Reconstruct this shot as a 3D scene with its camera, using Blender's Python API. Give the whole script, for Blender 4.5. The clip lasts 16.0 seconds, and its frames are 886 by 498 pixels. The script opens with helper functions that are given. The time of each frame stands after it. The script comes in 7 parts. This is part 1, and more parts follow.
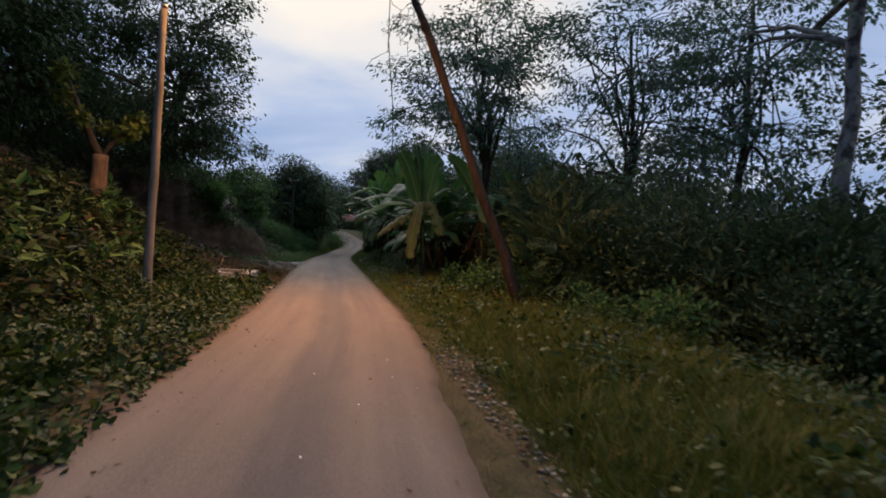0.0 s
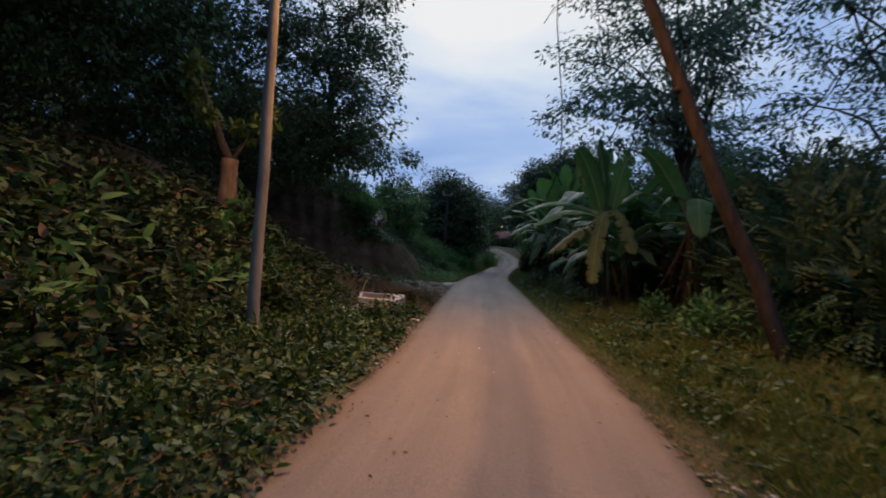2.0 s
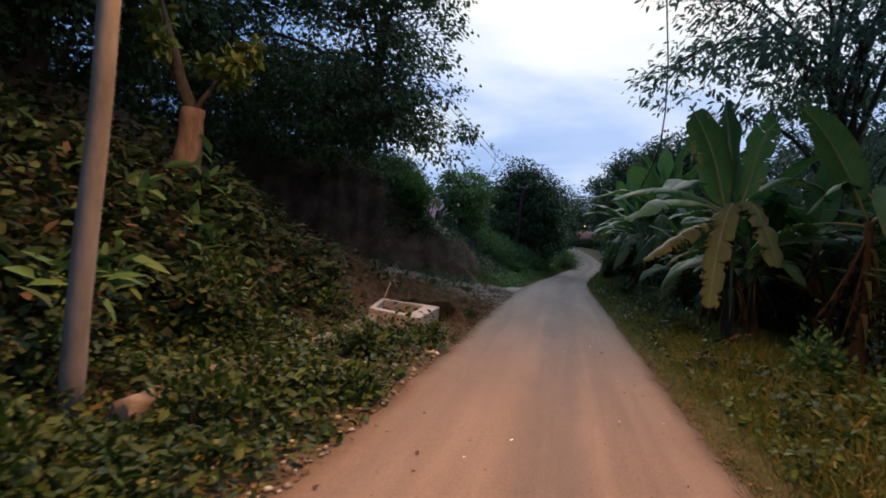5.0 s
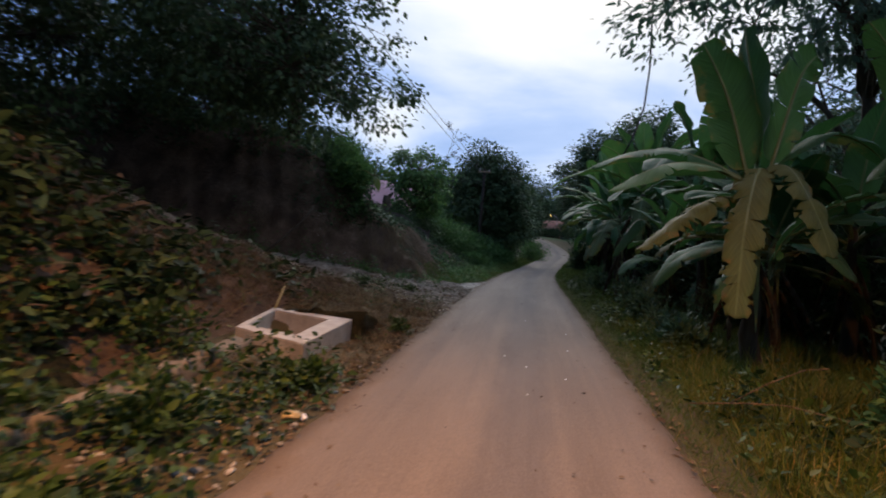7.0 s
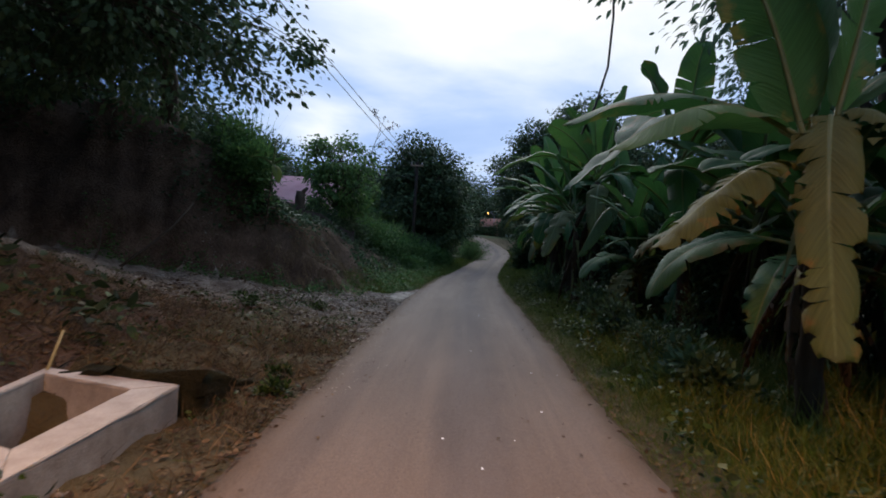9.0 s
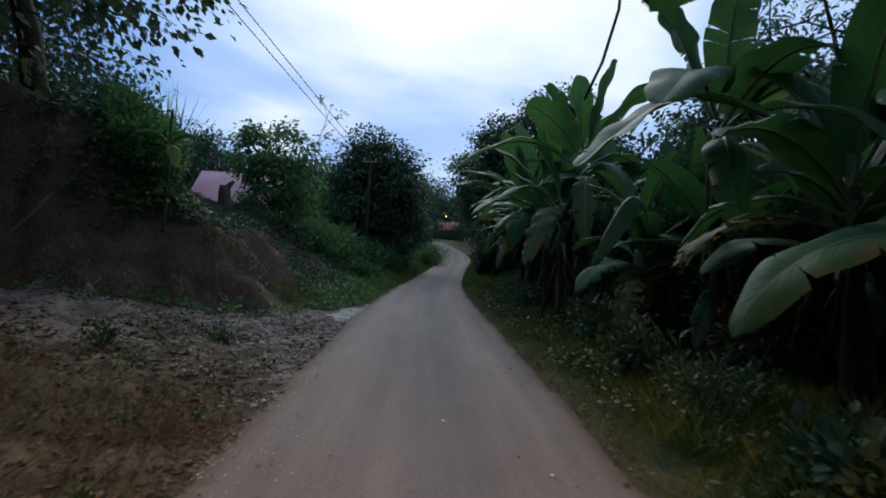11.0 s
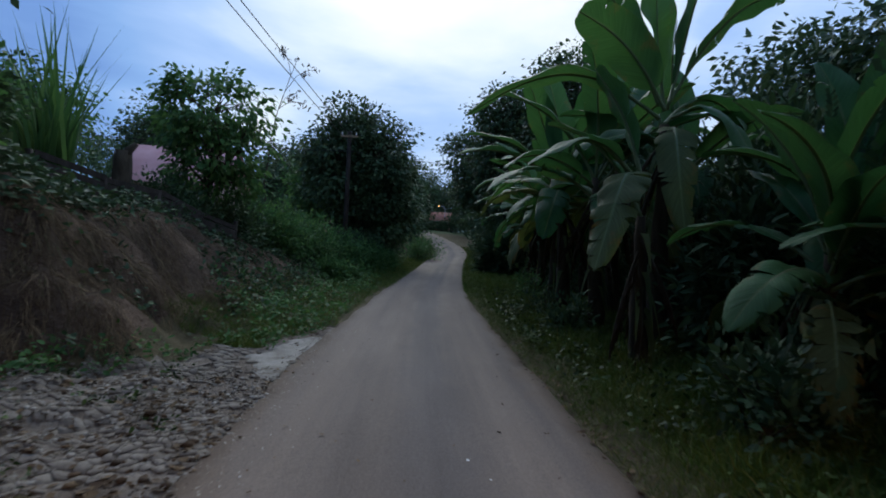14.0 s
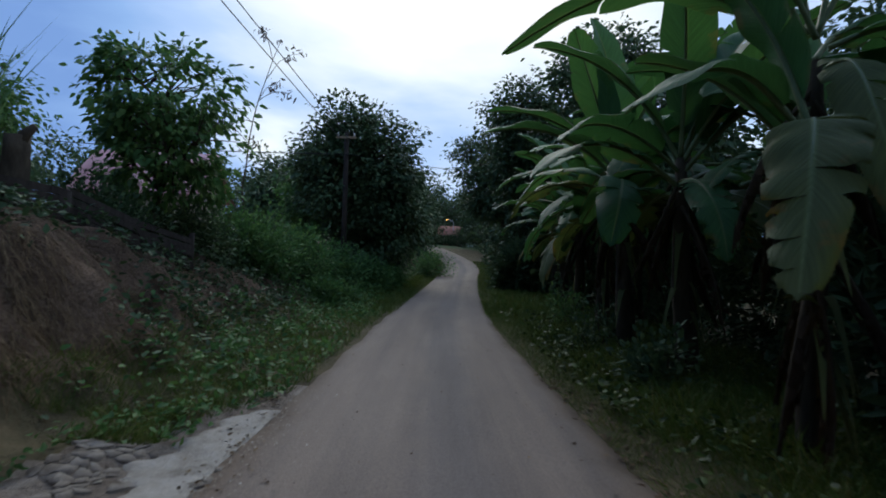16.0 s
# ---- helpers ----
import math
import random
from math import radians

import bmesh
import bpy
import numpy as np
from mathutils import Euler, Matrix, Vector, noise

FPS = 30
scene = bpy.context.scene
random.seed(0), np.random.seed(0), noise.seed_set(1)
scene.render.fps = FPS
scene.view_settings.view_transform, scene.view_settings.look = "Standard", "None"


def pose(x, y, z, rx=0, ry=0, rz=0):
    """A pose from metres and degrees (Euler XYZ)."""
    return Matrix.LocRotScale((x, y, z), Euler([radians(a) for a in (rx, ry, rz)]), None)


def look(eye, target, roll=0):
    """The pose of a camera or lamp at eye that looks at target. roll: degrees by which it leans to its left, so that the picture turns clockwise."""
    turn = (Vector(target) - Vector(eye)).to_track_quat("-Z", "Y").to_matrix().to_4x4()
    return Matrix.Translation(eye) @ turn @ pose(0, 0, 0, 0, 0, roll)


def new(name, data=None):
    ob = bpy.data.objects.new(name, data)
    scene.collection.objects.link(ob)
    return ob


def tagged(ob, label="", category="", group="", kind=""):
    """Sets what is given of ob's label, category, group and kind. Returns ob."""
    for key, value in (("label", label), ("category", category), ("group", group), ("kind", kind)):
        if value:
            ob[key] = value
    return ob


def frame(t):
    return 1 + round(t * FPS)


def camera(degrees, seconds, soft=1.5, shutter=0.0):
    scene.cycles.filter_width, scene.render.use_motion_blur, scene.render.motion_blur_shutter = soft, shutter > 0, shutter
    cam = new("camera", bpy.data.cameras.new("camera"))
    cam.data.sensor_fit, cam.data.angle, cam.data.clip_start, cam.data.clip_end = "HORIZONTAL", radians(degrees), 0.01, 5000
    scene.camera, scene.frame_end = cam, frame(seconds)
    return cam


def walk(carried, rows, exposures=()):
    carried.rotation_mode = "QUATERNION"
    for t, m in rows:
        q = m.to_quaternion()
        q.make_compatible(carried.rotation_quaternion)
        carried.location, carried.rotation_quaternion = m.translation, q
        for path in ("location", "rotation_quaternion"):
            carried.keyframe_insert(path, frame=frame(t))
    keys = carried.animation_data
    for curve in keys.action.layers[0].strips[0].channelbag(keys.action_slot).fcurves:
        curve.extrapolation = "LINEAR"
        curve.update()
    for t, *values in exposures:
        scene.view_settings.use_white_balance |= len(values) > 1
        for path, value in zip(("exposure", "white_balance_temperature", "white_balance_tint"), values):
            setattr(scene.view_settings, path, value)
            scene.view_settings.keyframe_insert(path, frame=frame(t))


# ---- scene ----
cam = camera(76.9, 16.0, soft=1.8, shutter=0.5)
PATH = [
    (0, (0.376, -0.642, 1.443), (0.777, 1.317, 1.395), 3.1),
    (0.5, (0.343, 0.251, 1.471), (0.684, 2.222, 1.441), 2.9),
    (1, (0.289, 1.281, 1.468), (0.516, 3.268, 1.459), 2.9),
    (1.5, (0.189, 2.198, 1.431), (0.249, 4.197, 1.427), 3.1),
    (2, (0.162, 3.039, 1.417), (0.026, 5.035, 1.401), 3.1),
    (2.5, (0.142, 3.7, 1.433), (-0.063, 5.69, 1.414), 3.7),
    (3, (0.18, 4.343, 1.413), (-0.073, 6.327, 1.393), 4.0),
    (3.5, (0.232, 4.981, 1.426), (-0.08, 6.956, 1.397), 4.3),
    (4, (0.3, 5.617, 1.436), (-0.058, 7.585, 1.401), 5.0),
    (6.5, (0.572, 9.204, 1.404), (0.127, 11.152, 1.333), 5.3),
    (7, (0.522, 10.09, 1.368), (0.22, 12.066, 1.299), 5.0),
    (7.5, (0.546, 10.924, 1.362), (0.339, 12.911, 1.283), 4.7),
    (8, (0.505, 11.666, 1.35), (0.384, 13.66, 1.263), 4.9),
    (8.5, (0.5, 12.369, 1.359), (0.402, 14.365, 1.282), 4.2),
    (9, (0.434, 13.035, 1.344), (0.353, 15.033, 1.293), 3.3),
    (9.5, (0.428, 13.708, 1.326), (0.398, 15.707, 1.279), 3.3),
    (10, (0.356, 14.423, 1.316), (0.416, 16.422, 1.276), 2.6),
    (12.5, (0.337, 18.02, 1.29), (0.409, 20.018, 1.273), 3.2),
    (13, (0.315, 18.839, 1.302), (0.394, 20.837, 1.267), 2.5),
    (13.5, (0.306, 19.602, 1.27), (0.388, 21.6, 1.231), 2.8),
    (14, (0.339, 20.39, 1.267), (0.445, 22.387, 1.212), 2.9),
    (14.5, (0.363, 21.149, 1.194), (0.459, 23.146, 1.151), 3.2),
    (15, (0.387, 21.894, 1.171), (0.478, 23.892, 1.131), 2.9),
    (15.5, (0.333, 22.611, 1.173), (0.409, 24.609, 1.15), 2.3),
    (16, (0.304, 23.352, 1.17), (0.381, 25.35, 1.169), 1.7),
]
walk(cam, [(t, look(eye, target, roll)) for t, eye, target, roll in PATH],
     exposures=((0.0, 0.06, 7500, 12), (1.2, 0.05, 6750, 9), (2.0, -0.08, 6400, 8), (3.0, 0.10, 6600, 9), (7.0, 0.30, 6800, 10), (10.0, 0.28, 6500, 7), (12.5, 0.20, 6100, 4), (16.0, 0.33, 6600, 5)))

# ---- sky, sun and street light ----
SUN_EL, SUN_AZ = 36.0, -6.0          # degrees up, degrees from +y towards +x
world = bpy.data.worlds.new("dusk_sky")
scene.world = world
world.use_nodes = True
wt = world.node_tree
wt.nodes.clear()


def wnode(kind, **at):
    n = wt.nodes.new(kind)
    for k, v in at.items():
        if k == "location":
            n.location = v
    return n


w_out = wnode("ShaderNodeOutputWorld")
w_bg = wnode("ShaderNodeBackground")
w_sky = wnode("ShaderNodeTexSky")
w_sky.sky_type = "NISHITA"
w_sky.sun_disc = False
w_sky.sun_elevation = radians(SUN_EL)
w_sky.sun_rotation = radians(SUN_AZ)
w_sky.air_density = 1.2
w_sky.dust_density = 0.6
w_sky.ozone_density = 2.0
w_bg.inputs["Strength"].default_value = 0.1
SKY_GAIN = 9.5
w_co = wnode("ShaderNodeTexCoord")
w_sep = wnode("ShaderNodeSeparateXYZ")
wt.links.new(w_co.outputs["Generated"], w_sep.inputs[0])
# flat cloud layer: direction divided by its height
w_add = wnode("ShaderNodeMath")
w_add.operation = "ADD"
w_add.inputs[1].default_value = 0.22
wt.links.new(w_sep.outputs["Z"], w_add.inputs[0])
w_div = wnode("ShaderNodeVectorMath")
w_div.operation = "DIVIDE"
w_cmb = wnode("ShaderNodeCombineXYZ")
for k in range(3):
    wt.links.new(w_add.outputs[0], w_cmb.inputs[k])
wt.links.new(w_co.outputs["Generated"], w_div.inputs[0])
wt.links.new(w_cmb.outputs[0], w_div.inputs[1])
w_noise = wnode("ShaderNodeTexNoise")
w_noise.inputs["Scale"].default_value = 1.1
w_noise.inputs["Detail"].default_value = 6.0
w_noise.inputs["Roughness"].default_value = 0.5
w_noise.inputs["Distortion"].default_value = 0.3
wt.links.new(w_div.outputs[0], w_noise.inputs["Vector"])
# the sun behind the cloud: brighter round its direction
w_dot = wnode("ShaderNodeVectorMath")
w_dot.operation = "DOT_PRODUCT"
glow_az, glow_el = radians(-2.0), radians(26.0)
w_dot.inputs[1].default_value = (math.sin(glow_az) * math.cos(glow_el), math.cos(glow_az) * math.cos(glow_el), math.sin(glow_el))
wt.links.new(w_co.outputs["Generated"], w_dot.inputs[0])
w_glow = wnode("ShaderNodeMapRange")
w_glow.interpolation_type = "SMOOTHSTEP"
w_glow.inputs["From Min"].default_value = 0.86
w_glow.inputs["From Max"].default_value = 1.0
wt.links.new(w_dot.outputs["Value"], w_glow.inputs["Value"])
w_sum = wnode("ShaderNodeMath")
w_sum.operation = "MULTIPLY_ADD"
w_sum.inputs[1].default_value = 0.36
wt.links.new(w_glow.outputs[0], w_sum.inputs[0])
# thinner cloud, so a paler sky, towards +x
w_side = wnode("ShaderNodeMath")
w_side.operation = "MULTIPLY_ADD"
w_side.inputs[1].default_value = 0.30
wt.links.new(w_sep.outputs["X"], w_side.inputs[0])
wt.links.new(w_noise.outputs["Fac"], w_side.inputs[2])
wt.links.new(w_side.outputs[0], w_sum.inputs[2])
w_ramp = wnode("ShaderNodeValToRGB")
wt.links.new(w_sum.outputs[0], w_ramp.inputs[0])
els = w_ramp.color_ramp.elements
els[0].position, els[0].color = 0.32, (0.17, 0.30, 0.64, 1)
els[1].position, els[1].color = 1.0, (0.96, 0.95, 0.96, 1)
for pos, col in ((0.50, (0.25, 0.41, 0.76, 1)), (0.70, (0.42, 0.57, 0.90, 1)), (0.86, (0.74, 0.82, 0.95, 1))):
    e = els.new(pos)
    e.color = col
w_mul = wnode("ShaderNodeVectorMath")
w_mul.operation = "SCALE"
w_mul.inputs["Scale"].default_value = SKY_GAIN
wt.links.new(w_ramp.outputs[0], w_mul.inputs[0])
w_mix = wnode("ShaderNodeMix")
w_mix.data_type = "RGBA"
w_mix.inputs["Factor"].default_value = 0.985
wt.links.new(w_sky.outputs[0], w_mix.inputs["A"])
wt.links.new(w_mul.outputs[0], w_mix.inputs["B"])
wt.links.new(w_mix.outputs["Result"], w_bg.inputs["Color"])
wt.links.new(w_bg.outputs[0], w_out.inputs[0])

sun = bpy.data.lights.new("sun", "SUN")
sun.energy, sun.angle, sun.color = 1.9, radians(45), (0.95, 0.97, 1.0)
sun_ob = new("sun", sun)
sun_ob.matrix_world = look((0, 0, 30), (-30 * math.sin(radians(SUN_AZ)), -30 * math.cos(radians(SUN_AZ)), 30 - 30 * math.tan(radians(SUN_EL))))

LAMP = (-0.15, 10.2, 7.8)            # sodium lamp on the leaning pole
bulb = bpy.data.lights.new("sodium_bulb", "SPOT")
bulb.energy, bulb.color, bulb.spot_size, bulb.spot_blend, bulb.shadow_soft_size = 3950, (1.0, 0.44, 0.13), radians(146), 1.0, 0.12
bulb_ob = new("sodium_bulb", bulb)
bulb_ob.location = (LAMP[0], LAMP[1], LAMP[2] - 0.14)

# ---- materials ----


def mat(name):
    m = bpy.data.materials.new(name)
    m.use_nodes = True
    nt = m.node_tree
    nt.nodes.clear()
    return m, nt


def ramp(nt, fac, stops):
    r = nt.nodes.new("ShaderNodeValToRGB")
    while len(r.color_ramp.elements) < len(stops):
        r.color_ramp.elements.new(0.5)
    for e, (p, c) in zip(r.color_ramp.elements, stops):
        e.position, e.color = p, (*c, 1)
    nt.links.new(fac, r.inputs[0])
    return r.outputs[0]


def noise_tex(nt, scale, detail=4.0, rough=0.55, coord="Object"):
    c = nt.nodes.new("ShaderNodeTexCoord")
    n = nt.nodes.new("ShaderNodeTexNoise")
    n.inputs["Scale"].default_value, n.inputs["Detail"].default_value, n.inputs["Roughness"].default_value = scale, detail, rough
    nt.links.new(c.outputs[coord], n.inputs["Vector"])
    return n.outputs["Fac"]


def mix(nt, fac, a, b, blend="MIX"):
    n = nt.nodes.new("ShaderNodeMix")
    n.data_type, n.blend_type = "RGBA", blend
    for sock, v in (("Factor", fac), ("A", a), ("B", b)):
        s = n.inputs[sock]
        if isinstance(v, (int, float)):
            s.default_value = v
        elif isinstance(v, tuple):
            s.default_value = (*v, 1)
        else:
            nt.links.new(v, s)
    return n.outputs["Result"]


def finish(nt, colour, rough=0.8, bump=None, bump_d=0.01, spec=0.3, metal=0.0, translucent=0.0, tcol=None):
    p = nt.nodes.new("ShaderNodeBsdfPrincipled")
    o = nt.nodes.new("ShaderNodeOutputMaterial")
    if isinstance(colour, tuple):
        p.inputs["Base Color"].default_value = (*colour, 1)
    else:
        nt.links.new(colour, p.inputs["Base Color"])
    if isinstance(rough, (int, float)):
        p.inputs["Roughness"].default_value = rough
    else:
        nt.links.new(rough, p.inputs["Roughness"])
    p.inputs["Specular IOR Level"].default_value = spec
    p.inputs["Metallic"].default_value = metal
    if bump is not None:
        b = nt.nodes.new("ShaderNodeBump")
        b.inputs["Strength"].default_value, b.inputs["Distance"].default_value = 1.0, bump_d
        nt.links.new(bump, b.inputs["Height"])
        nt.links.new(b.outputs[0], p.inputs["Normal"])
    if translucent:
        t = nt.nodes.new("ShaderNodeBsdfTranslucent")
        s = nt.nodes.new("ShaderNodeMixShader")
        s.inputs[0].default_value = translucent
        nt.links.new(tcol if tcol is not None else colour, t.inputs["Color"])
        nt.links.new(p.outputs[0], s.inputs[1])
        nt.links.new(t.outputs[0], s.inputs[2])
        nt.links.new(s.outputs[0], o.inputs[0])
    else:
        nt.links.new(p.outputs[0], o.inputs[0])


def leaf_mat(name, stops, rough=0.62, trans=0.22, spec=0.2, big=1.2):
    """Leaves: colour differs leaf by leaf and patch by patch."""
    m, nt = mat(name)
    g = nt.nodes.new("ShaderNodeNewGeometry")
    c = ramp(nt, g.outputs["Random Per Island"], stops)
    n = noise_tex(nt, big, 3.0)
    c2 = mix(nt, n, (0.62, 0.62, 0.62), (1.3, 1.3, 1.2))
    c = mix(nt, 1.0, c, c2, "MULTIPLY")
    finish(nt, c, rough, translucent=trans, spec=spec)
    return m


def bark_mat(name, a, b, scale=9.0, patch=None):
    m, nt = mat(name)
    c = nt.nodes.new("ShaderNodeTexCoord")
    mp = nt.nodes.new("ShaderNodeMapping")
    mp.inputs["Scale"].default_value = (1.0, 1.0, 0.3)
    nt.links.new(c.outputs["Object"], mp.inputs["Vector"])
    n = nt.nodes.new("ShaderNodeTexNoise")
    n.inputs["Scale"].default_value, n.inputs["Detail"].default_value, n.inputs["Roughness"].default_value = scale, 7.0, 0.65
    nt.links.new(mp.outputs[0], n.inputs["Vector"])
    col = ramp(nt, n.outputs["Fac"], ((0.32, a), (0.68, b)))
    if patch:
        f = ramp(nt, noise_tex(nt, 2.6, 5.0), ((0.50, (0, 0, 0)), (0.60, (1, 1, 1))))
        col = mix(nt, f, col, patch)
    finish(nt, col, 0.9, bump=n.outputs["Fac"], bump_d=0.02, spec=0.15)
    return m


def soil_mat(name, stops, scale=3.0, bump_d=0.03, fine=(0.75, 1.25)):
    m, nt = mat(name)
    n1 = noise_tex(nt, scale, 8.0, 0.62)
    n2 = noise_tex(nt, scale * 14, 5.0, 0.6)
    c = ramp(nt, n1, stops)
    c = mix(nt, 1.0, c, mix(nt, n2, (fine[0],) * 3, (fine[1],) * 3), "MULTIPLY")
    add = nt.nodes.new("ShaderNodeMath")
    add.operation = "ADD"
    nt.links.new(n1, add.inputs[0])
    nt.links.new(n2, add.inputs[1])
    finish(nt, c, 0.95, bump=add.outputs[0], bump_d=bump_d, spec=0.1)
    return m


M_LEAF_DARK = leaf_mat("leaf_dark", ((0.0, (0.030, 0.056, 0.028)), (0.6, (0.050, 0.092, 0.042)), (1.0, (0.085, 0.125, 0.052))), trans=0.2)
M_LEAF_MID = leaf_mat("leaf_mid", ((0.0, (0.042, 0.10, 0.034)), (0.6, (0.070, 0.155, 0.046)), (1.0, (0.12, 0.21, 0.062))), trans=0.35)
M_LEAF_BLUE = leaf_mat("leaf_feathery", ((0.0, (0.045, 0.088, 0.066)), (0.7, (0.075, 0.132, 0.094)), (1.0, (0.105, 0.17, 0.11))), trans=0.40)
M_LEAF_YEL = leaf_mat("leaf_young", ((0.0, (0.075, 0.115, 0.025)), (0.7, (0.13, 0.17, 0.035)), (1.0, (0.20, 0.20, 0.05))))
M_WEED = leaf_mat("leaf_weed", ((0.0, (0.009, 0.022, 0.005)), (0.55, (0.021, 0.046, 0.008)), (0.9, (0.052, 0.088, 0.014)), (1.0, (0.10, 0.11, 0.03))), rough=0.6, spec=0.2)
M_BANK_LEAF = leaf_mat("leaf_bank", ((0.0, (0.010, 0.018, 0.008)), (0.5, (0.020, 0.037, 0.013)), (0.88, (0.056, 0.086, 0.027)), (0.95, (0.070, 0.048, 0.028)), (1.0, (0.10, 0.066, 0.038))), rough=0.65, spec=0.15)
M_GRASS = leaf_mat("grass_green", ((0.0, (0.038, 0.075, 0.012)), (0.6, (0.072, 0.115, 0.018)), (0.9, (0.12, 0.145, 0.030)), (1.0, (0.22, 0.18, 0.07))), rough=0.6, spec=0.2)
# Yellowish grass by the street lamp, its warm light put into the colour.
M_GRASS_WARM = leaf_mat("grass_yellow_lamp_tint", ((0.0, (0.046, 0.075, 0.010)), (0.5, (0.086, 0.106, 0.015)), (0.85, (0.155, 0.138, 0.028)), (1.0, (0.24, 0.17, 0.06))), rough=0.6, spec=0.2)
M_STRAW = leaf_mat("straw_brown", ((0.0, (0.040, 0.029, 0.019)), (0.5, (0.088, 0.064, 0.040)), (0.88, (0.19, 0.145, 0.090)), (1.0, (0.06, 0.085, 0.030))), rough=0.9, trans=0.15, spec=0.1)
M_DRY = leaf_mat("straw_dry", ((0.0, (0.085, 0.056, 0.035)), (0.6, (0.145, 0.10, 0.062)), (1.0, (0.25, 0.18, 0.11))), rough=0.9, trans=0.1, spec=0.1)
M_LITTER = leaf_mat("litter_leaf", ((0.0, (0.035, 0.022, 0.014)), (0.6, (0.085, 0.052, 0.030)), (1.0, (0.17, 0.115, 0.065))), rough=0.85, trans=0.05, spec=0.15)
M_BARK = bark_mat("bark_dark", (0.030, 0.024, 0.018), (0.090, 0.072, 0.052))
M_BARK_PALE = bark_mat("bark_pale", (0.13, 0.12, 0.10), (0.30, 0.28, 0.25), 5.0, patch=(0.06, 0.055, 0.05))
M_BARK_TAN = bark_mat("bark_tan", (0.09, 0.058, 0.036), (0.21, 0.14, 0.09))
M_DEAD = bark_mat("dead_trunk", (0.016, 0.013, 0.012), (0.046, 0.036, 0.030), 7.0)
M_POLE = bark_mat("weathered_pole", (0.10, 0.09, 0.08), (0.20, 0.18, 0.16), 6.0)
M_PLANK = bark_mat("dark_plank", (0.022, 0.018, 0.016), (0.060, 0.048, 0.042), 8.0)
M_SOIL = soil_mat("soil_bank", ((0.25, (0.046, 0.031, 0.023)), (0.5, (0.115, 0.078, 0.056)), (0.8, (0.24, 0.165, 0.115))), 1.6, 0.12, (0.5, 1.4))
M_VERGE = soil_mat("soil_verge", ((0.25, (0.045, 0.038, 0.022)), (0.55, (0.085, 0.070, 0.038)), (0.85, (0.15, 0.11, 0.065))), 2.2, 0.04)
M_TRACK = soil_mat("track_gravel", ((0.30, (0.070, 0.052, 0.038)), (0.48, (0.16, 0.128, 0.102)), (0.72, (0.29, 0.25, 0.21))), 2.4, 0.05, (0.6, 1.35))
M_MOSS = soil_mat("mossy_earth", ((0.3, (0.016, 0.014, 0.008)), (0.6, (0.036, 0.034, 0.016)), (0.85, (0.075, 0.055, 0.03))), 4.0, 0.06, (0.6, 1.35))
M_FIELD = soil_mat("far_ground", ((0.25, (0.030, 0.045, 0.018)), (0.6, (0.055, 0.075, 0.028)), (0.9, (0.09, 0.10, 0.045))), 0.2, 0.05)

M_APRON = soil_mat("pale_sand", ((0.3, (0.15, 0.125, 0.10)), (0.5, (0.30, 0.27, 0.23)), (0.75, (0.42, 0.385, 0.34))), 3.0, 0.02, (0.7, 1.2))


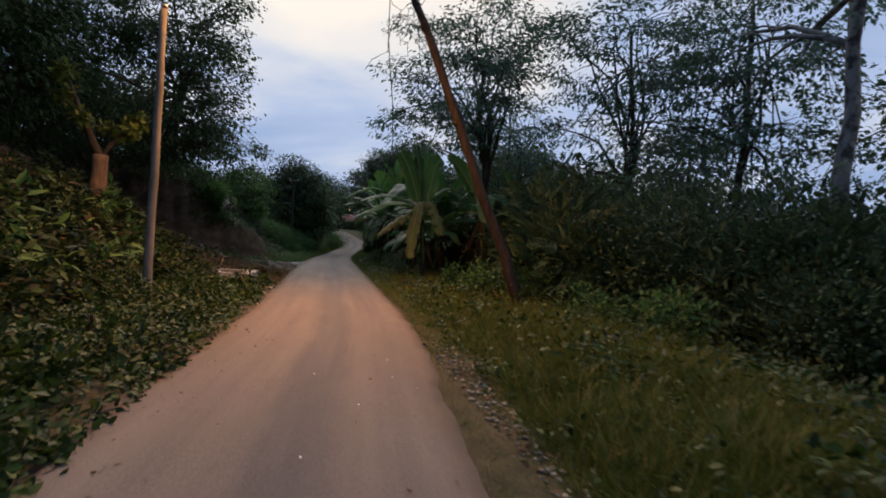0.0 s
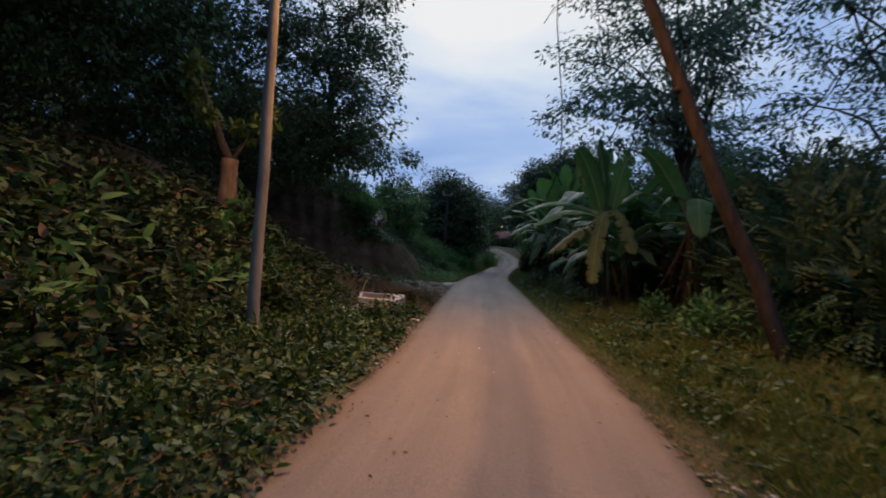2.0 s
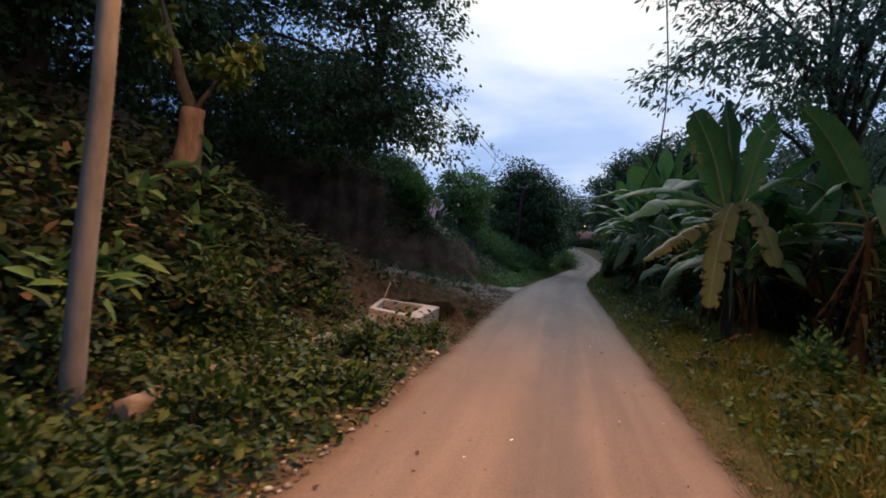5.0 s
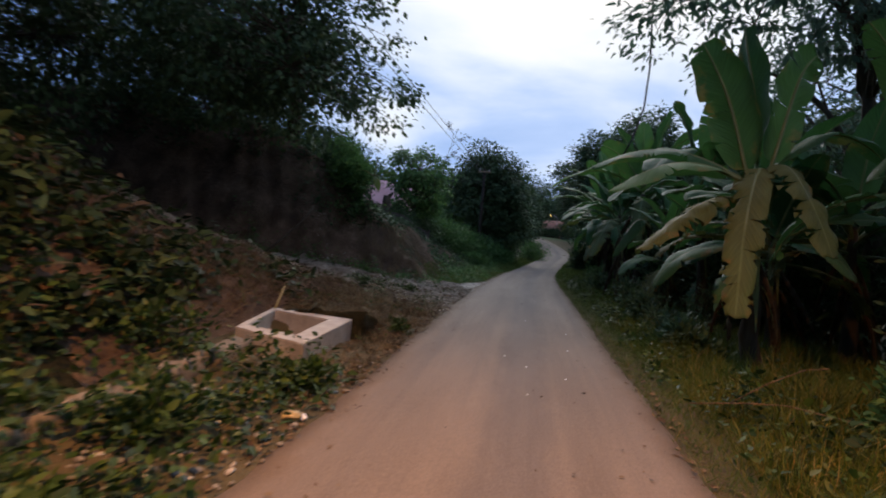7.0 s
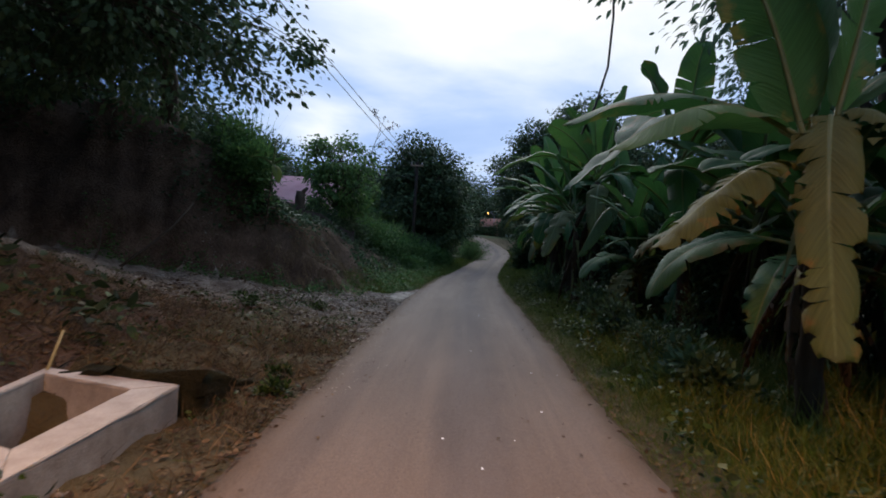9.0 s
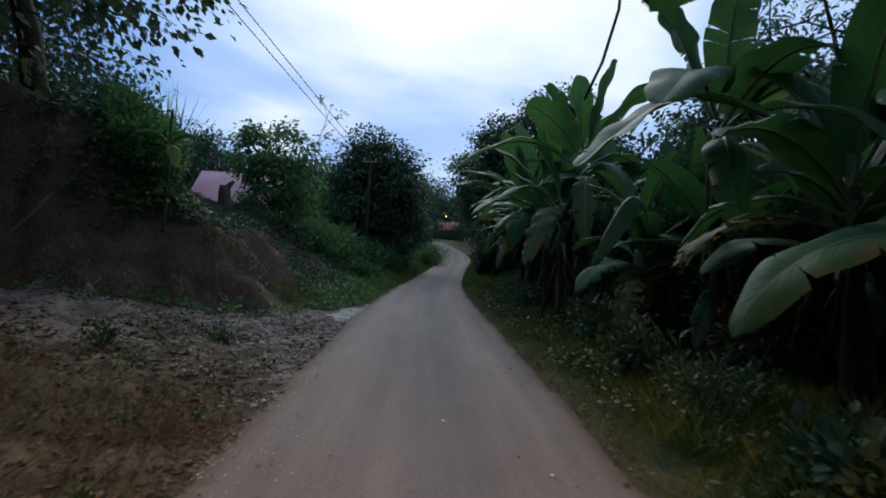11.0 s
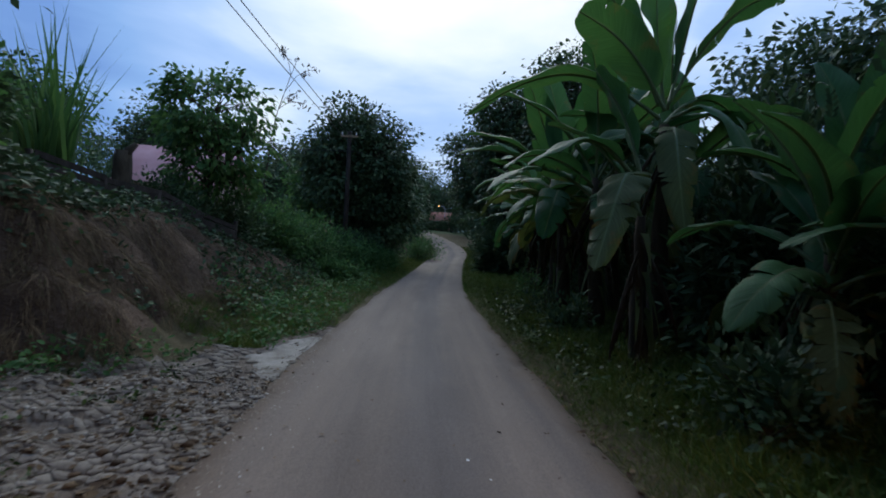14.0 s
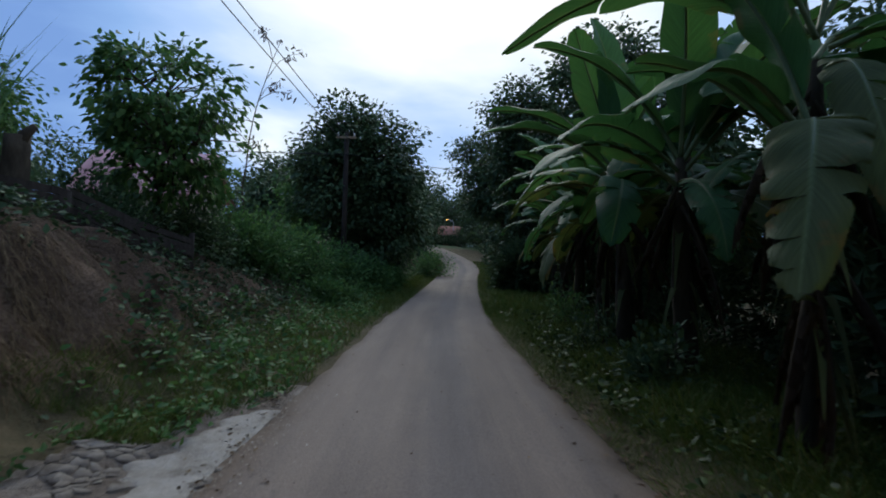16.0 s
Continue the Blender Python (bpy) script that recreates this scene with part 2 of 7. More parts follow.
def road_mat():
    m, nt = mat("worn_lane_surface")
    fine = noise_tex(nt, 55.0, 4.0, 0.7)

    def stretched(sx, sy, scale, detail):
        """Noise on the lane's own coordinates: metres across and along."""
        c = nt.nodes.new("ShaderNodeUVMap")
        c.uv_map = "lane"
        mp = nt.nodes.new("ShaderNodeMapping")
        mp.inputs["Scale"].default_value = (sx, sy, 1.0)
        nt.links.new(c.outputs[0], mp.inputs["Vector"])
        n = nt.nodes.new("ShaderNodeTexNoise")
        n.inputs["Scale"].default_value, n.inputs["Detail"].default_value, n.inputs["Roughness"].default_value = scale, detail, 0.6
        nt.links.new(mp.outputs[0], n.inputs["Vector"])
        return n.outputs["Fac"], c.outputs[0]

    blot, uv = stretched(1.0, 0.22, 1.1, 6.0)
    st, _ = stretched(1.6, 0.04, 1.6, 4.0)
    ragged, _ = stretched(1.0, 0.5, 2.4, 6.0)
    sep = nt.nodes.new("ShaderNodeSeparateXYZ")
    nt.links.new(uv, sep.inputs[0])

    def band(centre, half, soft, wob):
        """1 inside a strip along the lane, with a ragged border."""
        a = nt.nodes.new("ShaderNodeMath")
        a.operation = "MULTIPLY_ADD"
        nt.links.new(ragged, a.inputs[0])
        a.inputs[1].default_value = wob
        nt.links.new(sep.outputs["X"], a.inputs[2])
        b = nt.nodes.new("ShaderNodeMath")
        b.operation = "SUBTRACT"
        nt.links.new(a.outputs[0], b.inputs[0])
        b.inputs[1].default_value = centre + wob * 0.5
        d = nt.nodes.new("ShaderNodeMath")
        d.operation = "ABSOLUTE"
        nt.links.new(b.outputs[0], d.inputs[0])
        m_ = nt.nodes.new("ShaderNodeMapRange")
        m_.interpolation_type = "SMOOTHSTEP"
        m_.inputs["From Min"].default_value, m_.inputs["From Max"].default_value = half, half + soft
        m_.inputs["To Min"].default_value, m_.inputs["To Max"].default_value = 1.0, 0.0
        nt.links.new(d.outputs[0], m_.inputs["Value"])
        return m_.outputs[0]

    col = ramp(nt, blot, ((0.28, (0.128, 0.102, 0.086)), (0.55, (0.160, 0.128, 0.108)), (0.8, (0.196, 0.158, 0.133))))
    col = mix(nt, 1.0, col, ramp(nt, st, ((0.35, (0.82, 0.83, 0.85)), (0.65, (1.10, 1.09, 1.07)))), "MULTIPLY")
    # oily strip between the wheel tracks, paler wheel tracks, dusty brown borders
    col = mix(nt, 1.0, col, mix(nt, band(0.14, 0.10, 0.28, 0.35), (1.03, 1.02, 1.0), (0.80, 0.83, 0.88)), "MULTIPLY")
    col = mix(nt, band(0.0, 1.02, 0.34, 0.5), (0.135, 0.098, 0.072), col)
    col = mix(nt, 1.0, col, ramp(nt, fine, ((0.3, (0.78, 0.78, 0.78)), (0.7, (1.18, 1.18, 1.18)))), "MULTIPLY")
    finish(nt, col, 0.88, bump=fine, bump_d=0.006, spec=0.18)
    return m


def concrete_mat(name, lo, hi):
    m, nt = mat(name)
    a = noise_tex(nt, 3.5, 7.0, 0.65)
    b = noise_tex(nt, 60.0, 3.0)
    c = ramp(nt, a, ((0.3, lo), (0.65, hi)))
    c = mix(nt, 1.0, c, ramp(nt, b, ((0.3, (0.88,) * 3), (0.7, (1.08,) * 3))), "MULTIPLY")
    finish(nt, c, 0.9, bump=b, bump_d=0.003, spec=0.2)
    return m


def plain_mat(name, lo, hi, rough=0.6, scale=4.0, metal=0.0):
    m, nt = mat(name)
    n = noise_tex(nt, scale, 5.0)
    finish(nt, ramp(nt, n, ((0.3, lo), (0.7, hi))), rough, bump=n, bump_d=0.002, metal=metal)
    return m


M_ROAD = road_mat()
M_CONC = concrete_mat("concrete_side", (0.20, 0.175, 0.15), (0.36, 0.33, 0.29))
M_CONC_TOP = concrete_mat("concrete_rim", (0.31, 0.285, 0.25), (0.46, 0.43, 0.39))
M_CONC_OLD = concrete_mat("concrete_old", (0.075, 0.062, 0.048), (0.20, 0.17, 0.135))
M_STONE = leaf_mat("pale_stone", ((0.0, (0.12, 0.10, 0.085)), (0.6, (0.22, 0.195, 0.17)), (1.0, (0.40, 0.37, 0.33))), rough=0.9, trans=0.001, spec=0.15, big=3.0)
M_CABLE = plain_mat("black_cable", (0.012, 0.012, 0.013), (0.022, 0.022, 0.024), 0.5)
M_ROOF = plain_mat("faded_red_roof", (0.52, 0.25, 0.25), (0.70, 0.40, 0.40), 0.7, 0.8)
M_SLAB = soil_mat("broken_slab", ((0.32, (0.065, 0.050, 0.038)), (0.50, (0.145, 0.122, 0.10)), (0.76, (0.30, 0.268, 0.23))), 3.4, 0.01, (0.7, 1.25))
M_WALL = plain_mat("house_render", (0.28, 0.22, 0.20), (0.42, 0.34, 0.31), 0.85, 0.9)
M_WALL_RED = plain_mat("brick_red_render", (0.30, 0.12, 0.08), (0.45, 0.21, 0.15), 0.85, 0.9)
M_GLASS_DARK = plain_mat("dark_window", (0.012, 0.014, 0.018), (0.03, 0.03, 0.035), 0.15)
M_METAL = plain_mat("grey_metal", (0.20, 0.20, 0.21), (0.33, 0.33, 0.34), 0.45, 8.0, 0.8)
M_WOODTRIM = plain_mat("bare_timber", (0.16, 0.11, 0.07), (0.28, 0.20, 0.13), 0.8, 6.0)
M_PACK = plain_mat("yellow_packet", (0.28, 0.20, 0.08), (0.42, 0.32, 0.15), 0.5, 30.0)
M_PACK2 = plain_mat("pale_plastic", (0.55, 0.55, 0.56), (0.75, 0.75, 0.76), 0.4, 30.0)


def glow_mat(name, colour, strength):
    m, nt = mat(name)
    e = nt.nodes.new("ShaderNodeEmission")
    e.inputs[0].default_value, e.inputs[1].default_value = (*colour, 1), strength
    o = nt.nodes.new("ShaderNodeOutputMaterial")
    nt.links.new(e.outputs[0], o.inputs[0])
    return m


M_LAMP = glow_mat("sodium_glow", (1.0, 0.45, 0.08), 8.0)


def banana_mat(name, a, b, edge, spec=0.15, rough=0.5, trans=0.28):
    """Banana leaf: colour leaf by leaf, cross veins, a pale midrib and a browned margin."""
    m, nt = mat(name)
    oi = nt.nodes.new("ShaderNodeObjectInfo")
    base = ramp(nt, oi.outputs["Random"], ((0.0, a), (1.0, b)))
    u = nt.nodes.new("ShaderNodeUVMap")
    u.uv_map = "blade"
    mp = nt.nodes.new("ShaderNodeMapping")
    mp.inputs["Scale"].default_value = (1.2, 95.0, 1.0)
    nt.links.new(u.outputs[0], mp.inputs["Vector"])
    ve = nt.nodes.new("ShaderNodeTexNoise")
    ve.inputs["Scale"].default_value, ve.inputs["Detail"].default_value = 1.0, 3.0
    nt.links.new(mp.outputs[0], ve.inputs["Vector"])
    sep = nt.nodes.new("ShaderNodeSeparateXYZ")
    nt.links.new(u.outputs[0], sep.inputs[0])
    ab = nt.nodes.new("ShaderNodeMath")
    ab.operation = "ABSOLUTE"
    nt.links.new(sep.outputs["X"], ab.inputs[0])
    n = noise_tex(nt, 2.6, 6.0, 0.65)
    worn = nt.nodes.new("ShaderNodeMath")
    worn.operation = "MULTIPLY_ADD"
    nt.links.new(ab.outputs[0], worn.inputs[0])
    worn.inputs[1].default_value = 0.16
    nt.links.new(n, worn.inputs[2])
    stain = ramp(nt, worn.outputs[0], ((0.68, (0, 0, 0)), (0.80, (1, 1, 1))))
    c = mix(nt, stain, base, edge)
    c = mix(nt, ramp(nt, ab.outputs[0], ((0.03, (0.55, 0.55, 0.55)), (0.09, (0, 0, 0)))), c, (0.16, 0.20, 0.09))
    c = mix(nt, 1.0, c, ramp(nt, ve.outputs["Fac"], ((0.32, (0.80, 0.82, 0.80)), (0.68, (1.16, 1.14, 1.14)))), "MULTIPLY")
    c = mix(nt, 1.0, c, mix(nt, noise_tex(nt, 1.3, 2.0), (0.7, 0.7, 0.7), (1.25, 1.25, 1.2)), "MULTIPLY")
    finish(nt, c, rough, bump=ve.outputs["Fac"], bump_d=0.010, translucent=trans, spec=spec, tcol=mix(nt, 1.0, c, (1.1, 1.2, 0.7), "MULTIPLY"))
    return m


M_BAN = banana_mat("banana_leaf", (0.032, 0.092, 0.040), (0.066, 0.145, 0.056), (0.12, 0.12, 0.05), trans=0.30)
M_BAN_OLD = banana_mat("banana_leaf_old", (0.070, 0.092, 0.034), (0.100, 0.115, 0.044), (0.17, 0.105, 0.035), 0.14, 0.6)
M_BAN_DEAD = banana_mat("banana_leaf_dead", (0.028, 0.018, 0.012), (0.060, 0.038, 0.022), (0.018, 0.012, 0.008), 0.1, 0.8)
M_RIB = plain_mat("banana_rib", (0.075, 0.11, 0.04), (0.13, 0.155, 0.065), 0.5, 5.0)
M_STEM = bark_mat("banana_stem", (0.022, 0.018, 0.012), (0.07, 0.052, 0.032), 5.0)

# ---- mesh helpers ----


def raw_mesh(name, V, F, mats, idx=None, smooth=False):
    """A mesh from arrays: V (n, 3), F a list of index arrays (m, 3) and (m, 4)."""
    me = bpy.data.meshes.new(name)
    V = np.asarray(V, dtype=np.float32)
    F = [np.asarray(f, dtype=np.int32) for f in F if len(f)]
    me.vertices.add(len(V))
    me.vertices.foreach_set("co", V.ravel())
    loops = np.concatenate([f.ravel() for f in F])
    sizes = np.concatenate([np.full(len(f), f.shape[1], dtype=np.int32) for f in F])
    me.loops.add(len(loops))
    me.loops.foreach_set("vertex_index", loops)
    me.polygons.add(len(sizes))
    me.polygons.foreach_set("loop_start", np.concatenate([[0], np.cumsum(sizes)[:-1]]).astype(np.int32))
    for m in mats:
        me.materials.append(m)
    if idx is not None:
        me.polygons.foreach_set("material_index", np.asarray(idx, dtype=np.int32))
    if smooth:
        me.polygons.foreach_set("use_smooth", np.ones(len(sizes), dtype=bool))
    me.update(calc_edges=True)
    me.validate()
    return me


def part(name, me, parent=None, label=""):
    ob = new(name, me)
    if parent is not None:
        ob.parent = parent
    if label:
        tagged(ob, label)
    return ob


def bm_part(name, bm, material, parent=None, label="", smooth=False):
    me = bpy.data.meshes.new(name)
    bm.to_mesh(me)
    bm.free()
    me.materials.append(material)
    if smooth:
        me.polygons.foreach_set("use_smooth", np.ones(len(me.polygons), dtype=bool))
    return part(name, me, parent, label)


def thing(name, at, label, category, group="", kind=""):
    ob = new(name)
    ob.empty_display_size = 0.1
    ob.location = at
    return tagged(ob, label, category, group, kind)


def box_bm(bm, size, at, bevel=0.0, turn=0.0):
    """A bevelled block added to bm."""
    r = bmesh.ops.create_cube(bm, size=1.0)
    bmesh.ops.scale(bm, vec=size, verts=r["verts"])
    if bevel:
        es = list({e for v in r["verts"] for e in v.link_edges})
        r2 = bmesh.ops.bevel(bm, geom=es, offset=bevel, segments=2, affect="EDGES")
        vs = list({v for f in r2["faces"] for v in f.verts} | {v for v in r["verts"] if v.is_valid})
    else:
        vs = r["verts"]
    if turn:
        bmesh.ops.rotate(bm, verts=vs, cent=(0, 0, 0), matrix=Matrix.Rotation(turn, 3, "Z"))
    bmesh.ops.translate(bm, verts=vs, vec=at)


class Soup:
    """Collects triangles and quads for one mesh."""

    def __init__(self):
        self.V, self.T, self.Q, self.n = [], [], [], 0

    def add(self, V, T=None, Q=None):
        V = np.asarray(V, dtype=np.float32)
        if T is not None and len(T):
            self.T.append(np.asarray(T) + self.n)
        if Q is not None and len(Q):
            self.Q.append(np.asarray(Q) + self.n)
        self.V.append(V)
        self.n += len(V)

    def tube(self, pts, radii, sides=7, jitter=0.0, rng=None):
        pts = np.asarray(pts, dtype=float)
        radii = np.asarray(radii, dtype=float)
        d = np.gradient(pts, axis=0)
        d /= np.linalg.norm(d, axis=1)[:, None] + 1e-9
        ref = np.array([0.0, 0.0, 1.0]) if abs(d[:, 2]).mean() < 0.8 else np.array([1.0, 0.0, 0.0])
        u = np.cross(d, ref)
        u /= np.linalg.norm(u, axis=1)[:, None] + 1e-9
        v = np.cross(d, u)
        a = np.arange(sides) * 2 * np.pi / sides
        rr = radii[:, None] * np.ones((1, sides))
        if jitter and rng is not None:
            rr = rr * (1 + rng.uniform(-jitter, jitter, rr.shape))
        V = pts[:, None, :] + rr[:, :, None] * (np.cos(a)[None, :, None] * u[:, None, :] + np.sin(a)[None, :, None] * v[:, None, :])
        k = len(pts)
        i, j = np.meshgrid(np.arange(k - 1), np.arange(sides), indexing="ij")
        jn = (j + 1) % sides
        Q = np.stack([i * sides + j, i * sides + jn, (i + 1) * sides + jn, (i + 1) * sides + j], -1).reshape(-1, 4)
        V = np.concatenate([V.reshape(-1, 3), pts[:1], pts[-1:]])
        n0 = k * sides
        jj = np.arange(sides)
        T = np.concatenate([np.stack([np.full(sides, n0), (jj + 1) % sides, jj], -1),
                            np.stack([np.full(sides, n0 + 1), (k - 1) * sides + jj, (k - 1) * sides + (jj + 1) % sides], -1)])
        self.add(V, T, Q)

    def scatter(self, tmpl, P, D, N, S):
        """Copies of a leaf template (verts, tris) at P, pointing along D, facing N, of size S."""
        tv, tf = tmpl
        n, k = len(P), len(tv)
        if n == 0:
            return
        D = D / (np.linalg.norm(D, axis=1)[:, None] + 1e-9)
        X = np.cross(D, N)
        X /= np.linalg.norm(X, axis=1)[:, None] + 1e-9
        Z = np.cross(X, D)
        V = P[:, None, :] + np.asarray(S)[:, None, None] * (tv[None, :, 0:1] * X[:, None, :] + tv[None, :, 1:2] * D[:, None, :] + tv[None, :, 2:3] * Z[:, None, :])
        T = (tf[None, :, :] + (np.arange(n) * k)[:, None, None]).reshape(-1, 3)
        self.add(V.reshape(-1, 3), T)

    def mesh(self, name, mats, smooth=False):
        F = []
        if self.T:
            F.append(np.concatenate(self.T))
        if self.Q:
            F.append(np.concatenate(self.Q))
        return raw_mesh(name, np.concatenate(self.V), F, mats, smooth=smooth)


def tmpl_simple(w=0.31):
    v = np.array([(0, 0, 0), (w, 0.45, 0.07), (0, 1, -0.05), (-w, 0.45, 0.07)], float)
    return v, np.array([(0, 1, 2), (0, 2, 3)])


def tmpl_full(w=0.26, droop=0.18):
    v = np.array([(0, 0, 0), (w, 0.30, 0.06), (w * 0.8, 0.68, 0.02 - droop * 0.4), (0, 1, -droop), (-w * 0.8, 0.68, 0.02 - droop * 0.4), (-w, 0.30, 0.06),
                  (0, 0.30, 0), (0, 0.68, -0.03 - droop * 0.4)], float)
    return v, np.array([(0, 1, 6), (6, 1, 2), (6, 2, 7), (7, 2, 3), (0, 6, 5), (6, 7, 4), (6, 4, 5), (7, 3, 4)])


def tmpl_pinnate(pairs=5, w=0.115, l=0.30):
    """A feathery compound leaf: leaflets in pairs along a drooping midrib."""
    vs, fs = [], []
    for i in range(pairs):
        s = 0.18 + 0.82 * i / (pairs - 1)
        z = -0.32 * s * s
        ll = l * (1.05 - 0.45 * abs(s - 0.45))
        for side in (-1, 1):
            b = len(vs)
            tip = (side * ll, s + 0.10, z - 0.07)
            vs += [(0, s - w * 0.6, z), (side * ll * 0.5, s + 0.05 + w, z - 0.01), tip, (side * ll * 0.5, s + 0.05 - w, z - 0.03)]
            fs += [(b, b + 1, b + 2), (b, b + 2, b + 3)]
    b = len(vs)
    vs += [(-0.008, 0, 0), (0.008, 0, 0), (0.004, 0.6, -0.115), (-0.004, 1.0, -0.32)]
    fs += [(b, b + 1, b + 2), (b, b + 2, b + 3)]
    return np.array(vs, float), np.array(fs)


def tmpl_blade(bend=0.35, w=0.035):
    v = np.array([(-w, 0, 0), (w, 0, 0), (w * 0.75, 0.55, -bend * 0.25), (-w * 0.75, 0.55, -bend * 0.25), (0, 0.97, -bend)], float)
    return v, np.array([(0, 1, 2), (0, 2, 3), (3, 2, 4)])


T_SIMPLE, T_FULL, T_LONG, T_PIN, T_BLADE, T_BLADE2 = tmpl_simple(), tmpl_full(), tmpl_full(0.14, 0.3), tmpl_pinnate(), tmpl_blade(), tmpl_blade(0.75, 0.025)
T_LITTER = tmpl_full(0.3, -0.12)
T_FINE = tmpl_blade(0.45, 0.015)
T_LEAFLET = tmpl_full(0.19, 0.22)
T_ROOT = tmpl_blade(0.5, 0.013)
T_REED = tmpl_blade(0.30, 0.012)


def unit(v):
    return v / (np.linalg.norm(v, axis=-1, keepdims=True) + 1e-9)


def sstep(x):
    x = np.clip(x, 0, 1)
    return x * x * (3 - 2 * x)


def wobble(x, y, f, seed=0.0):
    """Cheap smooth noise in about -1..1 for arrays."""
    return (np.sin(x * f * 1.31 + y * f * 0.73 + seed) + np.sin(x * f * -0.67 + y * f * 1.57 + seed * 2.3 + 1.7)
            + np.sin(x * f * 2.63 - y * f * 1.91 + seed * 0.7 + 4.1) * 0.6 + np.sin(x * f * 3.9 + y * f * 4.7 + seed * 1.9) * 0.35) / 2.95


# ---- the lie of the land ----
LANE = ((-60, -0.10, 0.3, 1.34), (0, -0.06, 0.0, 1.34), (3.3, 0.04, -0.03, 1.36), (8, 0.40, -0.08, 1.46), (12, 0.44, -0.12, 1.40), (27, 0.40, -0.27, 1.40), (31, 0.52, -0.31, 1.24), (35, 0.66, -0.35, 1.16),
        (39, 0.98, -0.38, 1.10), (45, 1.48, -0.42, 1.12), (56, 2.50, -0.42, 1.2), (62, 3.15, -0.28, 1.3), (68, 3.35, 0.02, 1.35), (75, 2.95, 0.42, 1.35),
        (82, 2.1, 0.90, 1.35), (90, 0.8, 1.45, 1.35), (97, -1.2, 1.9, 1.35), (104, -5.0, 2.3, 1.35))


def lane_smooth(k):
    ys = np.array([r[0] for r in LANE], float)
    vs = np.array([r[k] for r in LANE], float)
    g = np.arange(-60, 104.01, 0.5)
    v = np.interp(g, ys, vs)
    ker = np.ones(7) / 7
    return g, np.convolve(np.pad(v, 3, mode="edge"), ker, mode="valid")


LX, LZ, LH = lane_smooth(1), lane_smooth(2), lane_smooth(3)


def lane_x(y):
    return np.interp(y, *LX)


def lane_h(y):
    return np.interp(y, *LH)


def lane_z(y):
    return np.interp(y, *LZ)


def bank_foot(dl):
    """Where the cut bank begins, for a distance from the lane's edge."""
    return np.interp(dl, (1.0, 1.2, 1.7, 2.4, 3.6, 5.4, 9.0), (27.6, 26.4, 25.5, 25.1, 24.8, 24.1, 23.3))


def land(x, y):
    """Height of the ground."""
    x, y = np.asarray(x, float), np.asarray(y, float)
    zr = lane_z(y)
    dl = lane_x(y) - lane_h(y) - x
    dr = x - lane_x(y) - lane_h(y)
    # bank of the first stretch
    ha = 2.1 * sstep((dl - 1.5) / 3.3) + 0.28 * np.clip(dl - 4.6, 0, 9)
    ha = ha * (1 - sstep((y - 14.0 - 0.2 * np.clip(dl - 2, 0, 6)) / 4.6))
    # side track climbing away
    tr = ((0.14 + 0.16 * (1 - sstep((y - 19.5) / 3.5))) * np.clip(dl - 0.8, 0, 6.5) + 0.05 * np.clip(dl - 5.0, 0, 9)) * sstep((y - 13.5) / 5.5) * (1 - sstep((y - 24.3) / 4.0))
    # cut bank beyond the track
    top = np.clip(1.85 - 0.10 * (y - 27), 0.5, 2.0) * (1 + 0.16 * wobble(x, y, 0.9, 5.0)) * (1 - 0.38 * (1 - sstep((dl - 1.6) / 3.0)) * (1 - sstep((y - 27.6) / 2.4)))
    top = top + np.interp(dl, (2.2, 3.2, 4.2, 5.4, 12.0), (0.0, 0.35, 1.0, 1.35, 1.8)) * (1 - sstep((y - 26.8) / 2.8))
    foot = 1.12 + 0.35 * sstep((y - 28) / 4) + 0.2 * wobble(y, y * 0, 0.9, 2.0)
    into = np.minimum(dl - foot, (y - bank_foot(dl)) * 0.9) + 0.20 * wobble(x, y, 2.4, 7.0) + 0.12 * wobble(x, y, 6.5, 1.0)
    hb = top * sstep(into / (1.7 + 0.4 * sstep((y - 28) / 5))) + 0.06 * np.clip(dl - 4, 0, 20) * sstep((y - 25) / 3)
    left = (ha + tr + hb) * (dl > 0)
    left = left + np.where(dl > 0, 0.10 * sstep(dl / 3) * wobble(x, y, 1.7) + 0.075 * sstep(dl) * wobble(x, y, 5.0, 3.0), 0)
    right = np.where(dr > 0, -0.10 * sstep(dr / 1.2) - 0.55 * sstep((dr - 2.2) / 5.0) + 0.05 * sstep(dr) * wobble(x, y, 2.3, 5.0), 0)
    # level ground round the catch pit, and the hollow inside it
    round_pit = sstep((0.62 - np.abs(x + 2.2)) / 0.25 + 0.9) * sstep((0.95 - np.abs(y - 16.5)) / 0.35 + 0.8) * (dl > 0)
    left = left * (1 - round_pit) + np.minimum(left, 0.10) * round_pit
    hollow = sstep((0.40 - np.abs(x + 2.28)) / 0.16 + 0.5) * sstep((0.58 - np.abs(y - 16.55)) / 0.16 + 0.5)
    left = left - 1.5 * hollow
    far = sstep((np.hypot(x, y - 20) - 90) / 200)
    inside = np.clip(np.minimum(-dl, -dr), 0, 0.3) / 0.3
    return zr + (left + right) * (1 - far) - 0.09 * sstep(inside) - 2.0 * far


def grid_axis(lo, hi, step, reach, grow=1.17):
    a = list(np.arange(lo, hi + 1e-6, step))
    s, v = step, a[-1]
    while v < reach:
        s *= grow
        v += s
        a.append(v)
    s, v, b = step, a[0], []
    while v > -reach:
        s *= grow
        v -= s
        b.append(v)
    return np.array(b[::-1] + a)


